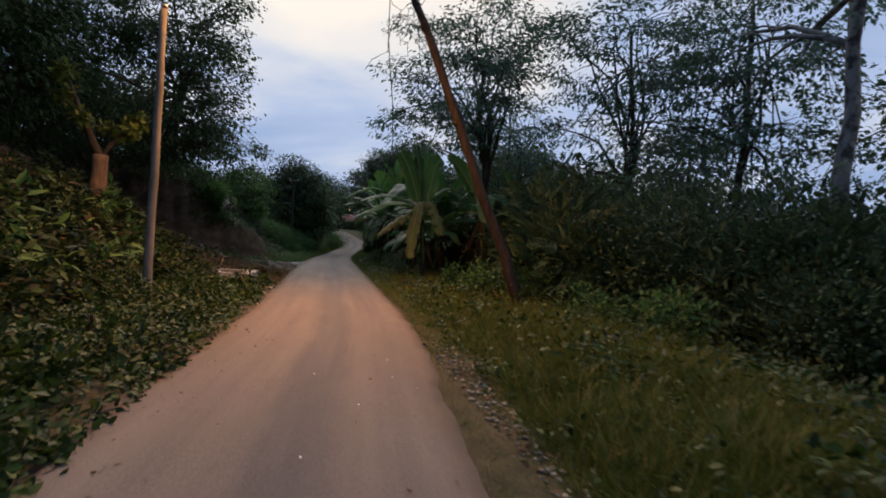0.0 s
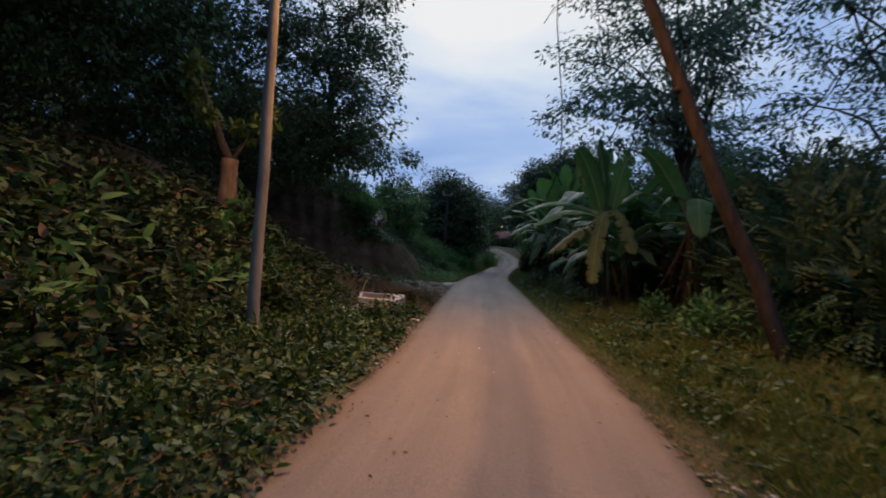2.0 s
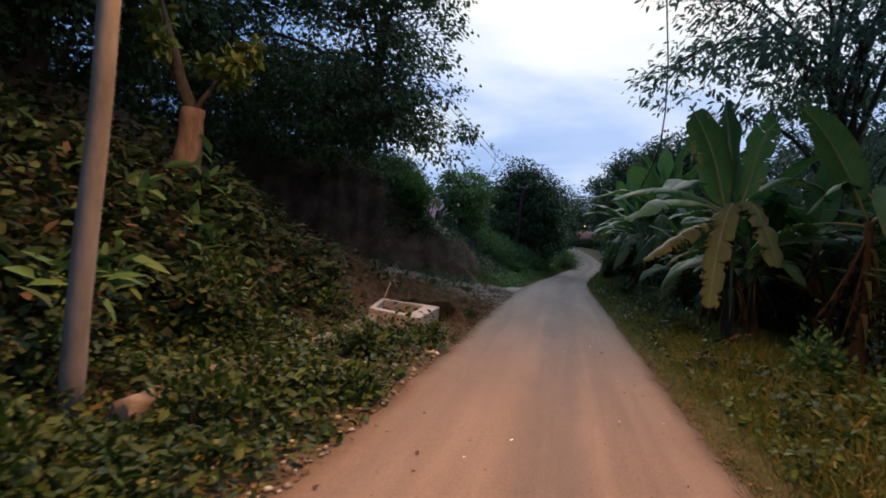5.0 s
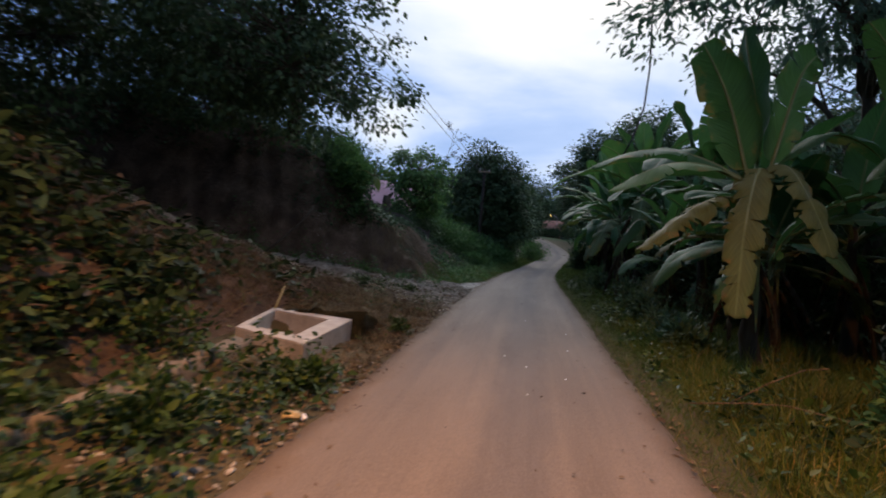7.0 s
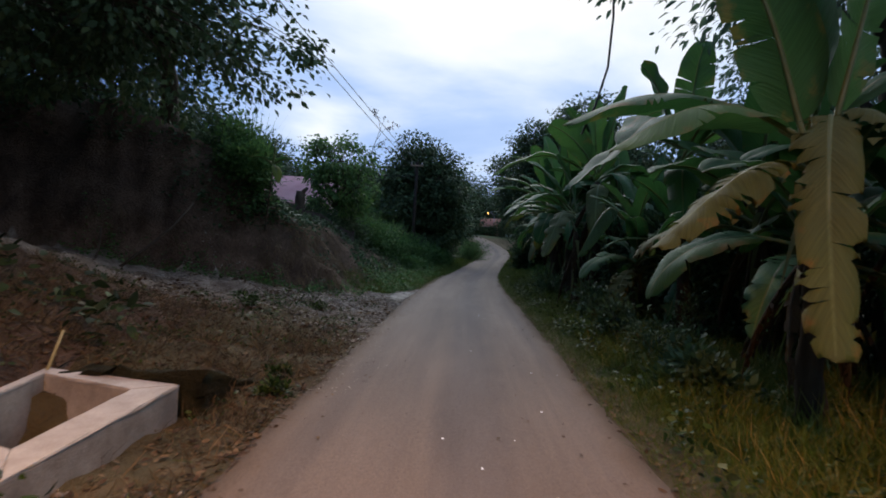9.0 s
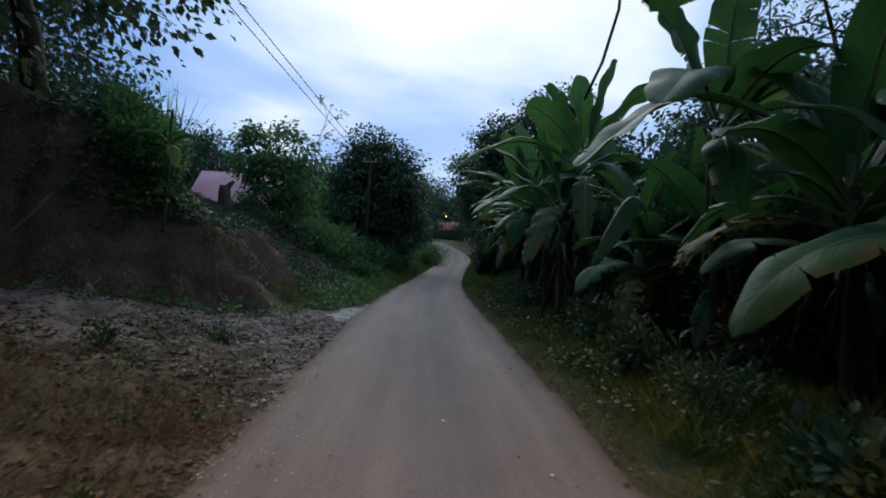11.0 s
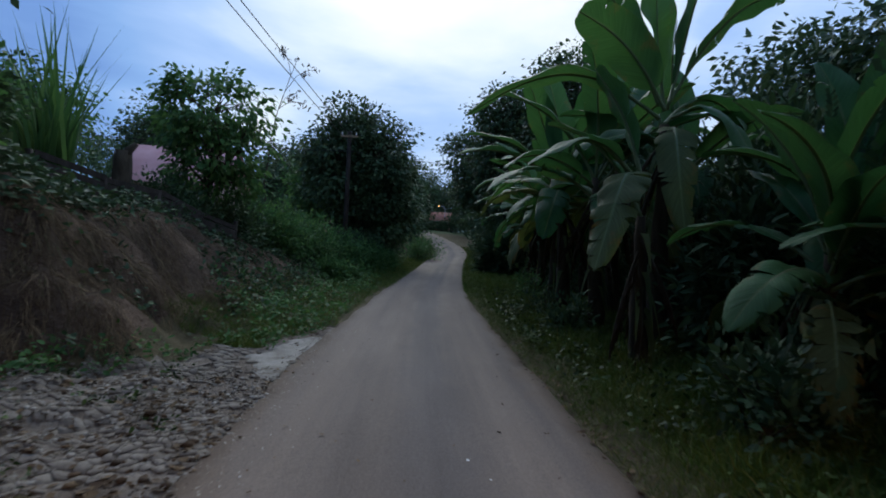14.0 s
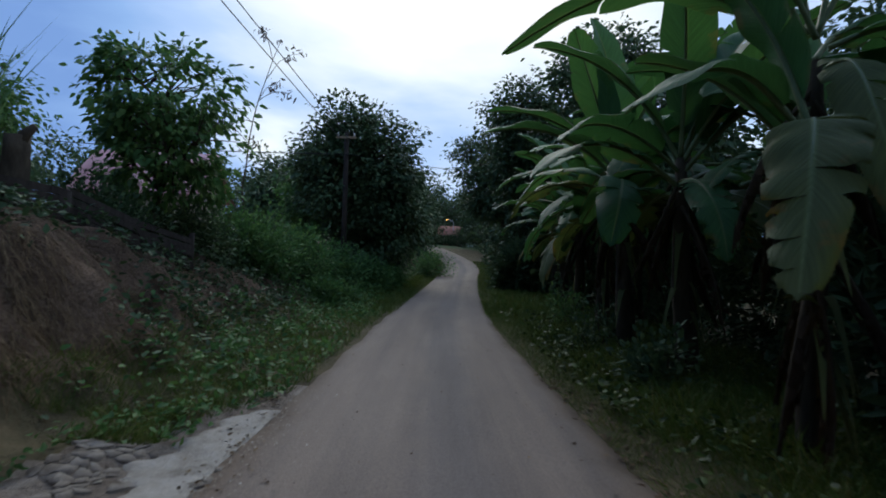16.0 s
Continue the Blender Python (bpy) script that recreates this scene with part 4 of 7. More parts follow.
# the plant that reaches over the verge
b_near = banana((4.55, 23.4), 3.15, 5, 0, 1, 0, 0, 0, 1.05, (-0.45, -0.3), "tall banana plant reaching over the grass verge")
place_leaf(b_near, (3.95, 23.00, 3.45), (2.08, 22.40, 2.25), 0.14, 0.31, 0.06, 16, 12, None, 0, 91, 0.14)
place_leaf(b_near, (4.08, 22.95, 3.10), (2.66, 21.35, 2.80), 0.45, 0.42, 0.08, 14, 14, None, 0, 92, 0.14)
place_leaf(b_near, (3.05, 22.50, 1.80), (2.24, 22.00, 1.10), 0.42, 0.22, 0.12, -38, 20, None, 0, 93, 0.16)
place_leaf(b_near, (4.20, 23.00, 2.95), (5.10, 21.60, 2.70), 0.55, 0.36, 0.10, 6, 24, None, 0, 94, 0.14)
place_leaf(b_near, (4.10, 22.95, 2.75), (3.75, 21.75, 1.55), 0.45, 0.30, 0.25, -10, 24, None, 0, 96, 0.14)
place_leaf(b_near, (4.20, 23.05, 2.70), (5.20, 22.10, 1.50), 0.50, 0.30, 0.18, -6, 24, None, 0, 97, 0.14)
place_leaf(b_near, (4.12, 23.10, 3.10), (4.60, 23.50, 5.15), 0.10, 0.33, 0.08, 18, 10, None, 25, 95, 0.14)
place_leaf(b_near, (4.10, 23.10, 3.10), (3.45, 23.60, 4.70), 0.20, 0.32, 0.10, 14, 12, None, 30, 98, 0.14)
# the tall plant with upright leaves
b_tall = banana((4.05, 28.6), 3.45, 6, 0, 0, 1, 0, 5, 1.15, (-0.15, -0.2), "tall banana plant with broad upright leaves")
place_leaf(b_tall, (3.86, 28.35, 3.20), (2.50, 28.15, 4.45), 0.25, 0.36, 0.06, 18, 10, None, 50, 101, 0.14)
place_leaf(b_tall, (3.92, 28.45, 3.25), (4.60, 28.60, 5.70), 0.05, 0.33, 0.04, 22, 8, None, -35, 102, 0.14)
place_leaf(b_tall, (3.90, 28.50, 3.30), (3.78, 28.80, 5.35), 0.10, 0.32, 0.05, 20, 10, None, 10, 103, 0.14)
place_leaf(b_tall, (3.86, 28.50, 3.30), (2.98, 28.75, 5.05), 0.22, 0.30, 0.06, 16, 10, None, 30, 104, 0.14)
place_leaf(b_tall, (3.98, 28.45, 3.30), (5.80, 28.60, 5.10), 0.50, 0.36, 0.06, 12, 16, None, -30, 105, 0.14)
place_leaf(b_tall, (3.84, 28.40, 3.10), (1.02, 28.50, 2.98), 0.62, 0.34, 0.08, 12, 24, None, 0, 106, 0.16)
place_leaf(b_tall, (3.95, 28.30, 3.10), (5.00, 27.35, 1.75), 0.62, 0.34, 0.12, 4, 22, None, 0, 107, 0.14)
place_leaf(b_tall, (3.90, 28.30, 2.90), (3.62, 27.00, 1.40), 0.50, 0.29, 0.22, 2, 18, OLD, 0, 108, 0.12)
b_side = banana((3.35, 27.5), 2.05, 7, 0, 1, 0, 0, 4, 0.95, (-0.15, -0.15), "banana plant with a yellowing torn leaf hanging down", turn=140)
place_leaf(b_side, (3.20, 27.35, 1.95), (2.24, 26.15, 0.95), 0.55, 0.31, 0.30, 2, 14, OLD, 0, 111, 0.14)
place_leaf(b_side, (3.18, 27.40, 2.05), (1.72, 27.20, 2.15), 0.42, 0.27, 0.10, 12, 22, None, 0, 112, 0.16)
place_leaf(b_side, (3.22, 27.45, 2.10), (2.70, 27.90, 3.60), 0.15, 0.28, 0.05, 18, 10, None, 40, 113, 0.14)

BANANAS = ((4.5, 19.6, 2.1, 0.95), (5.7, 19.9, 2.5, 1.0), (6.6, 17.6, 2.4, 1.0), (4.9, 21.4, 2.5, 1.05), (5.2, 24.4, 1.7, 0.9), (4.2, 25.4, 1.7, 0.85), (5.4, 26.4, 2.2, 1.0), (3.7, 30.4, 2.9, 1.15), (5.0, 30.0, 3.1, 1.15),
           (3.6, 32.0, 3.0, 1.15), (4.8, 32.6, 3.5, 1.2), (3.9, 34.2, 3.0, 1.1), (5.1, 35.4, 3.4, 1.15), (4.2, 36.8, 2.9, 1.05), (5.3, 38.4, 3.2, 1.1), (4.6, 39.8, 2.8, 1.0), (5.6, 42.0, 3.0, 1.05), (5.2, 43.6, 2.6, 0.95), (6.0, 46.0, 2.9, 1.0), (6.0, 22.8, 2.0, 1.0))
for k, (bx, by, bh, bs) in enumerate(BANANAS):
    banana((bx, by), bh, 100 + k, 2 + (k % 3 == 0), 5, 4, 1 + k % 2, 5, bs * 0.98, (-0.25 + 0.1 * (k % 3), -0.1))

# ---- trees ----
tree("broadleaf_tree", (-7.0, 26.6), (-5.6, 22.6, 7.6), 0.24, [((-5.9, 21.2, 6.2), (3.5, 3.6, 2.7)), ((-5.2, 19.4, 8.3), (3.0, 3.0, 1.9)), ((-7.5, 22.6, 5.0), (3.0, 2.4, 1.6)), ((-4.4, 22.0, 4.3), (2.1, 2.0, 1.5)), ((-5.0, 21.0, 4.8), (2.2, 2.0, 1.4))],
     "large dark broad-leaved tree leaning over the side track", clusters=560, per=60, size=0.14, limbs=20, seed=11, spread=0.22)
tree("broadleaf_tree", (-9.6, 15.4), (-9.4, 15.0, 8.0), 0.26, [((-9.2, 15.0, 7.0), (3.4, 4.0, 3.0)), ((-7.6, 12.5, 8.4), (2.8, 3.2, 2.2)), ((-8.7, 18.4, 6.6), (1.9, 1.9, 1.9))],
     "tall dark tree on top of the overgrown bank", clusters=640, per=46, size=0.17, limbs=16, seed=12, spread=0.26)
tree("broadleaf_tree", (-10.5, 7.5), (-10.0, 8.0, 8.5), 0.26, [((-9.6, 8.5, 7.4), (3.6, 4.2, 3.2))], "tall dark tree on top of the overgrown bank", clusters=560, per=44, size=0.18, seed=13, spread=0.30)
tree("broadleaf_tree", (-13.0, 21.5), (-12.6, 21.0, 8.5), 0.3, [((-12.3, 20.5, 6.6), (3.8, 4.4, 4.0))], "dark leafy tree standing behind the side track", clusters=380, per=46, size=0.20, seed=14)
tree("broadleaf_tree", (-11.5, 29.5), (-11.0, 29.0, 7.5), 0.25, [((-10.6, 28.5, 5.6), (3.6, 3.4, 3.2))], "dark leafy tree on the plateau behind the bank", clusters=320, per=46, size=0.20, seed=15)
tree("broadleaf_tree", (-9.5, 0.5), (-9.0, 1.0, 7.5), 0.24, [((-8.6, 1.5, 7.6), (3.4, 3.6, 2.8))], "dark leafy tree on the overgrown bank", clusters=220, per=45, size=0.2, seed=16)
tree("broadleaf_tree", (-12.2, 13.6), (-11.8, 13.2, 8.0), 0.24, [((-11.4, 13.0, 6.4), (2.8, 3.2, 2.8))], "tall dark tree on top of the overgrown bank", clusters=420, per=44, size=0.19, seed=26, spread=0.28)
tree("broadleaf_tree", (-5.35, 26.9), (-5.3, 26.5, 2.5), 0.04, [((-5.3, 26.5, 2.35), (0.65, 0.6, 0.40)), ((-4.95, 26.3, 1.75), (0.55, 0.5, 0.45))], "small leafy tree on the edge of the cut bank", fol=M_LEAF_MID, clusters=52, per=46, size=0.12, spread=0.17, seed=27)
# trees beyond
tree("broadleaf_tree", (-2.0, 45.5), (-2.0, 45.5, 5.8), 0.2, [((-2.1, 45.5, 4.0), (2.45, 2.3, 2.6)), ((-2.9, 45.5, 4.6), (1.5, 1.6, 2.2)), ((-1.7, 45.6, 2.0), (2.1, 2.0, 2.0))],
     "dense dark round tree at the bend of the lane", clusters=560, per=62, size=0.20, limbs=12, seed=17, hollow=0.15, spread=0.3)
tree("broadleaf_tree", (-4.55, 33.8), (-4.5, 33.8, 3.8), 0.07, [((-4.5, 33.8, 3.85), (1.35, 1.3, 1.0)), ((-4.3, 33.8, 3.05), (1.2, 1.2, 0.7)), ((-4.5, 33.9, 2.35), (1.1, 1.0, 0.5))],
     "small glossy green tree above the bank", fol=M_LEAF_MID, clusters=135, per=34, size=0.165, spread=0.17, limbs=16, seed=18, tm=T_FULL, hollow=0.5)
tree("broadleaf_tree", (-10.6, 37.0), (-10.6, 37.0, 4.6), 0.10, [((-10.6, 37.0, 4.3), (1.2, 1.2, 0.9))], "slim garden tree with a feathery crown", fol=M_LEAF_MID, clusters=70, per=44, size=0.17, seed=19)
tree("broadleaf_tree", (-12.4, 34.5), (-12.4, 34.5, 4.0), 0.10, [((-12.4, 34.5, 3.4), (1.5, 1.4, 1.3))], "leafy garden tree behind the plank fence", fol=M_LEAF_MID, clusters=100, per=46, size=0.18, seed=22)
tree("broadleaf_tree", (-4.4, 47.0), (-4.4, 47.0, 4.0), 0.12, [((-4.4, 47.0, 2.9), (1.2, 1.2, 1.5))], "leafy garden tree near the pink-roofed house", fol=M_LEAF_MID, clusters=100, per=46, size=0.18, seed=20)
FAR = ((7.0, 50, 8.2), (9.4, 46, 8.6), (8.4, 58, 8.0), (8.0, 41, 7.0), (11, 66, 8), (9, 80, 8), (-4, 72, 7), (-9, 62, 7), (-16, 58, 8), (-22, 50, 8), (14, 80, 9), (2, 108, 7), (-10, 118, 9), (10, 112, 9), (-28, 80, 9), (26, 70, 9), (-7.5, 54, 4.5), (-1.6, 64, 4.6), (-0.6, 79, 8.0), (-2.2, 94, 7.0), (-1.6, 70, 6.4), (8.6, 69, 7.0), (8.6, 88, 8.5), (-2.5, 84, 8.0), (0.5, 106, 8.5), (6.5, 104, 8.5))
for k, (fx, fy, fh) in enumerate(FAR):
    g = float(land(fx, fy))
    tree("roadside_tree", (fx, fy), (fx, fy, g + fh * 0.85), 0.16, [((fx, fy, g + fh * 0.62), (fh * 0.40, fh * 0.40, fh * 0.38)), ((fx, fy, g + fh * 0.3), (fh * 0.38, fh * 0.38, fh * 0.28))],
         "dark leafy tree farther along the lane", clusters=220, per=50, size=0.30, spread=0.45, seed=60 + k, group="trees along the lane", hollow=0.15)

tree("broadleaf_tree", (7.6, 42.6), (6.7, 42.2, 7.6), 0.17, [((6.6, 42.2, 7.1), (2.0, 2.0, 1.7)), ((6.4, 42.4, 5.2), (1.9, 1.9, 1.3))],
     "round-crowned dark tree behind the banana plants", clusters=240, per=52, size=0.2, spread=0.3, seed=23, hollow=0.15)
tree("broadleaf_tree", (6.2, 47.6), (5.0, 47.2, 7.0), 0.16, [((4.6, 47.2, 6.7), (1.8, 1.8, 1.7)), ((4.4, 47.4, 4.9), (1.7, 1.7, 1.2))],
     "round-crowned dark tree behind the banana plants", clusters=220, per=52, size=0.2, spread=0.3, seed=24, hollow=0.15)
tree("broadleaf_tree", (5.4, 54.6), (4.0, 54.2, 6.0), 0.15, [((3.6, 54.2, 6.0), (1.7, 1.7, 1.6)), ((4.2, 54.4, 4.0), (1.7, 1.7, 1.3))],
     "dark leafy tree leaning over the far lane", clusters=200, per=52, size=0.2, spread=0.3, seed=25, hollow=0.15)

# ---- the feathery trees on the low side ----
PALE = (12.95, 10.1)
FEATH = dict(fol=M_LEAF_BLUE, tm=T_LEAFLET, size=0.19, spread=0.21, up=0.15, layer=(1.7, 0.32))
tree("feathery_tree", (6.9, 21.5), (6.0, 20.8, 8.5), 0.16, [((5.4, 20.6, 7.2), (3.0, 3.0, 1.8)), ((6.1, 20.6, 9.3), (3.0, 3.0, 1.4)), ((4.6, 21.0, 5.6), (2.2, 2.0, 0.9))],
     "tall feathery-leaved tree behind the banana plants", clusters=215, per=50, limbs=30, seed=31, **FEATH)
tree("feathery_tree", (10.4, 17.4), (10.2, 17.2, 9.0), 0.15, [((10.0, 17.0, 7.8), (3.2, 3.2, 2.0)), ((10.2, 17.0, 4.2), (3.4, 2.8, 2.4))],
     "tall feathery-leaved tree among dark shrubs", clusters=200, per=42, limbs=22, seed=32, **FEATH)
tree("feathery_tree", (14.2, 16.2), (14.0, 16.0, 10.0), 0.17, [((13.6, 16.0, 8.4), (3.0, 3.0, 2.2)), ((13.0, 15.6, 4.2), (3.4, 3.0, 2.4))],
     "tall feathery-leaved tree among dark shrubs", clusters=200, per=42, limbs=22, seed=33, **FEATH)
tree("feathery_tree", (9.4, 26.5), (9.0, 26.5, 8.0), 0.16, [((8.8, 26.5, 6.2), (2.8, 3.2, 2.2))], "feathery-leaved tree behind the banana plants", clusters=110, per=34, limbs=14, seed=34, **FEATH)
tree("pale_trunk_tree", (PALE[0], PALE[1]), (PALE[0] - 1.0, PALE[1] - 0.1, 11.0), 0.27, [((11.5, 12.6, 8.6), (3.2, 3.0, 2.6)), ((13.4, 13.4, 5.6), (2.6, 2.4, 2.2))],
     "tall tree with a pale blotched trunk", bark=M_BARK_PALE, fol=M_LEAF_BLUE, clusters=90, per=34, size=0.19, seed=35, fork=0.6, spread=0.26)
tree("broadleaf_tree", (17.5, 24.0), (17.5, 24, 7.0), 0.2, [((17.5, 24, 4.6), (4.2, 4.0, 3.2))], "dark leafy tree on the low ground", clusters=110, per=36, size=0.22, seed=36)
tree("broadleaf_tree", (19.0, 13.0), (19, 13, 8.0), 0.2, [((18.6, 13, 5.0), (4.2, 4.0, 3.6))], "dark leafy tree on the low ground", clusters=110, per=36, size=0.22, seed=37)
tree("broadleaf_tree", (12.0, 33.0), (12, 33, 7.0), 0.2, [((11.6, 33, 4.4), (3.6, 4.4, 2.8))], "dark leafy tree behind the banana plants", clusters=300, per=55, size=0.24, seed=38)
tree("broadleaf_tree", (13.5, 3.0), (13.5, 3, 9.0), 0.2, [((13.6, 3, 7.0), (4.0, 4.0, 3.2))], "dark leafy tree on the low ground", clusters=160, per=40, size=0.22, seed=39)

# dark undergrowth on the low side
LOW = ((6.3, 13.0, 1.5, 2.0), (7.8, 11.6, 1.7, 2.3), (9.4, 10.0, 1.7, 2.2), (7.4, 15.0, 1.7, 2.3), (9.4, 13.4, 1.9, 2.3), (11.4, 13.2, 2.0, 2.2), (8.4, 18.0, 1.8, 2.6), (6.8, 17.4, 1.3, 2.6),
       (7.2, 22.6, 1.6, 3.0), (13.4, 11.2, 2.0, 2.0), (6.9, 25.4, 1.4, 2.8), (6.7, 29.5, 1.5, 2.8), (6.5, 33.0, 1.5, 2.6), (6.4, 36.5, 1.4, 2.6), (6.3, 40.0, 1.4, 2.6), (5.7, 25.3, 1.2, 2.2), (5.9, 23.6, 1.2, 2.1), (5.3, 27.7, 1.0, 1.8), (11.0, 8.6, 1.7, 1.8), (9.2, 7.8, 1.3, 1.2), (15.4, 12.6, 2.2, 2.2), (10.8, 20.5, 2.2, 3.2), (12.6, 7.4, 1.8, 1.8), (7.0, 43.5, 1.6, 2.8), (4.3, 45.5, 0.8, 1.0), (5.0, 48.6, 1.2, 1.6), (5.4, 52.0, 1.2, 1.7), (6.2, 56.0, 1.5, 2.0), (6.8, 61.0, 1.6, 2.0))
for k, (sx, sy, sr, sh) in enumerate(LOW):
    bush("shrub", (sx, sy), (sr, sr, sh), "dense dark shrub on the low side of the lane", fol=M_LEAF_DARK, tm=(T_PIN, T_SIMPLE, T_LONG)[k % 3], size=(0.42, 0.12, 0.26)[k % 3], n=(1100, 9500, 5200)[k % 3], seed=200 + k, group="shrubs on the low side")
# shrubs above and along the left bank
SIDE = ((-3.6, 36.5, 0.9, 0.9, 1), (-3.0, 38.5, 0.9, 0.9, 1), (-2.4, 40.4, 0.9, 0.8, 1), (-1.9, 37.2, 0.6, 0.45, 1), (-1.5, 42.4, 0.8, 0.7, 1), (-0.9, 44.2, 0.6, 0.5, 1), (0.70, 54.6, 1.2, 0.95, 1), (-4.4, 39.0, 1.0, 1.1, 0),
        (-5.6, 37.4, 0.7, 0.45, 1),
        (-11.2, 25.8, 1.5, 2.2, 0), (-1.2, 49.0, 1.0, 0.9, 0), (5.3, 95.2, 0.9, 1.5, 0), (3.9, 94.4, 0.9, 0.9, 0), (2.5, 95.0, 0.6, 0.9, 0), (-13.0, 25.0, 1.6, 2.4, 0), (-11.0, 18.5, 1.5, 2.0, 0), (-9.0, 12.6, 1.3, 1.6, 0), (-10.5, 10.4, 1.5, 1.8, 0), (-9.8, 6.0, 1.5, 1.6, 0), (-12.0, 14.0, 1.6, 2.2, 0), (-14.5, 18.0, 2.0, 2.6, 0), (-5.4, 27.2, 0.7, 0.5, 0), (-6.0, 36.6, 0.7, 0.4, 1), (-4.9, 32.3, 0.8, 0.7, 0), (-4.3, 34.4, 0.8, 0.75, 0), (-4.0, 36.0, 0.8, 0.8, 1), (-6.6, 35.2, 0.7, 0.4, 0), (-4.9, 26.3, 0.6, 0.55, 1), (-5.5, 26.9, 0.7, 0.8, 1), (-6.3, 27.6, 0.8, 1.0, 0), (-7.6, 28.2, 1.0, 1.3, 0))
for k, (sx, sy, sr, sh, c) in enumerate(SIDE):
    bush("shrub", (sx, sy), (sr, sr, sh), "green leafy shrub on the earth bank" if c else "dark leafy shrub on the earth bank", fol=M_LEAF_MID if c else M_LEAF_DARK, size=0.10, n=4800, seed=240 + k, group="shrubs on the bank")

# leafy plants at the foot of the banana plants
for k, (sx, sy, sr, sh) in enumerate(((2.95, 22.7, 0.45, 0.55), (3.3, 21.2, 0.5, 0.5), (3.2, 24.6, 0.5, 0.6), (4.1, 25.2, 0.6, 0.8), (3.0, 18.9, 0.4, 0.4), (4.6, 22.8, 0.6, 0.9), (3.0, 29.6, 0.45, 0.5), (3.3, 32.4, 0.5, 0.5), (4.3, 13.0, 0.6, 0.6), (5.2, 12.2, 0.6, 0.7), (4.0, 15.6, 0.5, 0.5), (5.6, 9.6, 0.6, 0.6), (6.6, 8.6, 0.7, 0.7), (3.5, 35.2, 0.5, 0.5))):
    bush("leafy_plant", (sx, sy), (sr, sr, sh), "green leafy plant at the foot of the banana plants", "plant", fol=M_LEAF_MID if k > 7 else M_LEAF_DARK, tm=T_LONG if k % 2 else T_FULL, size=0.11, n=900, seed=290 + k, group="leafy plants beside the lane", up=0.5)


def far_woods():
    """Woods all round, too far to tell one tree from another."""
    rng = np.random.default_rng(91)
    s = Soup()
    for cx, cy, rx, ry, h, n in ((34, 20, 6, 30, 4.5, 20000), (-26, 24, 5, 26, 4.5, 12000), (0, 125, 60, 8, 10, 16000), (4, -32, 30, 5, 9, 12000), (34, 80, 10, 40, 11, 10000), (-40, 90, 10, 40, 11, 10000)):
        k = n // 120
        c = np.stack([rng.uniform(-rx, rx, k) + cx, rng.uniform(-ry, ry, k) + cy, rng.random(k) ** 0.7 * h * (0.65 + 0.35 * rng.random(k))], -1)
        i = rng.integers(0, k, n)
        P = c[i] + rng.normal(0, 0.9, (n, 3))
        P[:, 2] = np.maximum(P[:, 2] + land(P[:, 0], P[:, 1]), -1)
        s.scatter(T_SIMPLE, P, unit(rng.normal(size=(n, 3)) + np.array([0, 0, -0.4])), unit(rng.normal(size=(n, 3)) * 0.6 + np.array([0, 0, 1.0])), rng.uniform(0.4, 0.8, n))
    tagged(new("far_woods", s.mesh("far_woods", [M_LEAF_DARK])), "dark leafy woods in the distance", "woods", kind="stuff")


far_woods()

# ---- poles, box and built things ----


def build_left_pole():
    base = np.array([-2.78, 10.18, float(land(-2.78, 10.18)) - 0.25])
    root = thing("timber_pole", base, "bare weathered timber pole standing in the weeds", "pole")
    rng = np.random.default_rng(4)
    s = Soup()
    s.tube(polyline((0, 0, 0), (0.10, 0.0, 5.25 - base[2]), 12, rng, wob=0.006), np.linspace(0.085, 0.06, 12), 12, 0.03, rng)
    part("shaft", s.mesh("shaft", [M_POLE], smooth=True), root)
    c = Soup()
    c.tube([(0.10, 0, 5.2 - base[2]), (0.10, 0, 5.27 - base[2])], (0.066, 0.058), 12)
    part("cap", c.mesh("cap", [M_METAL]), root, "dull metal cap")
    return root


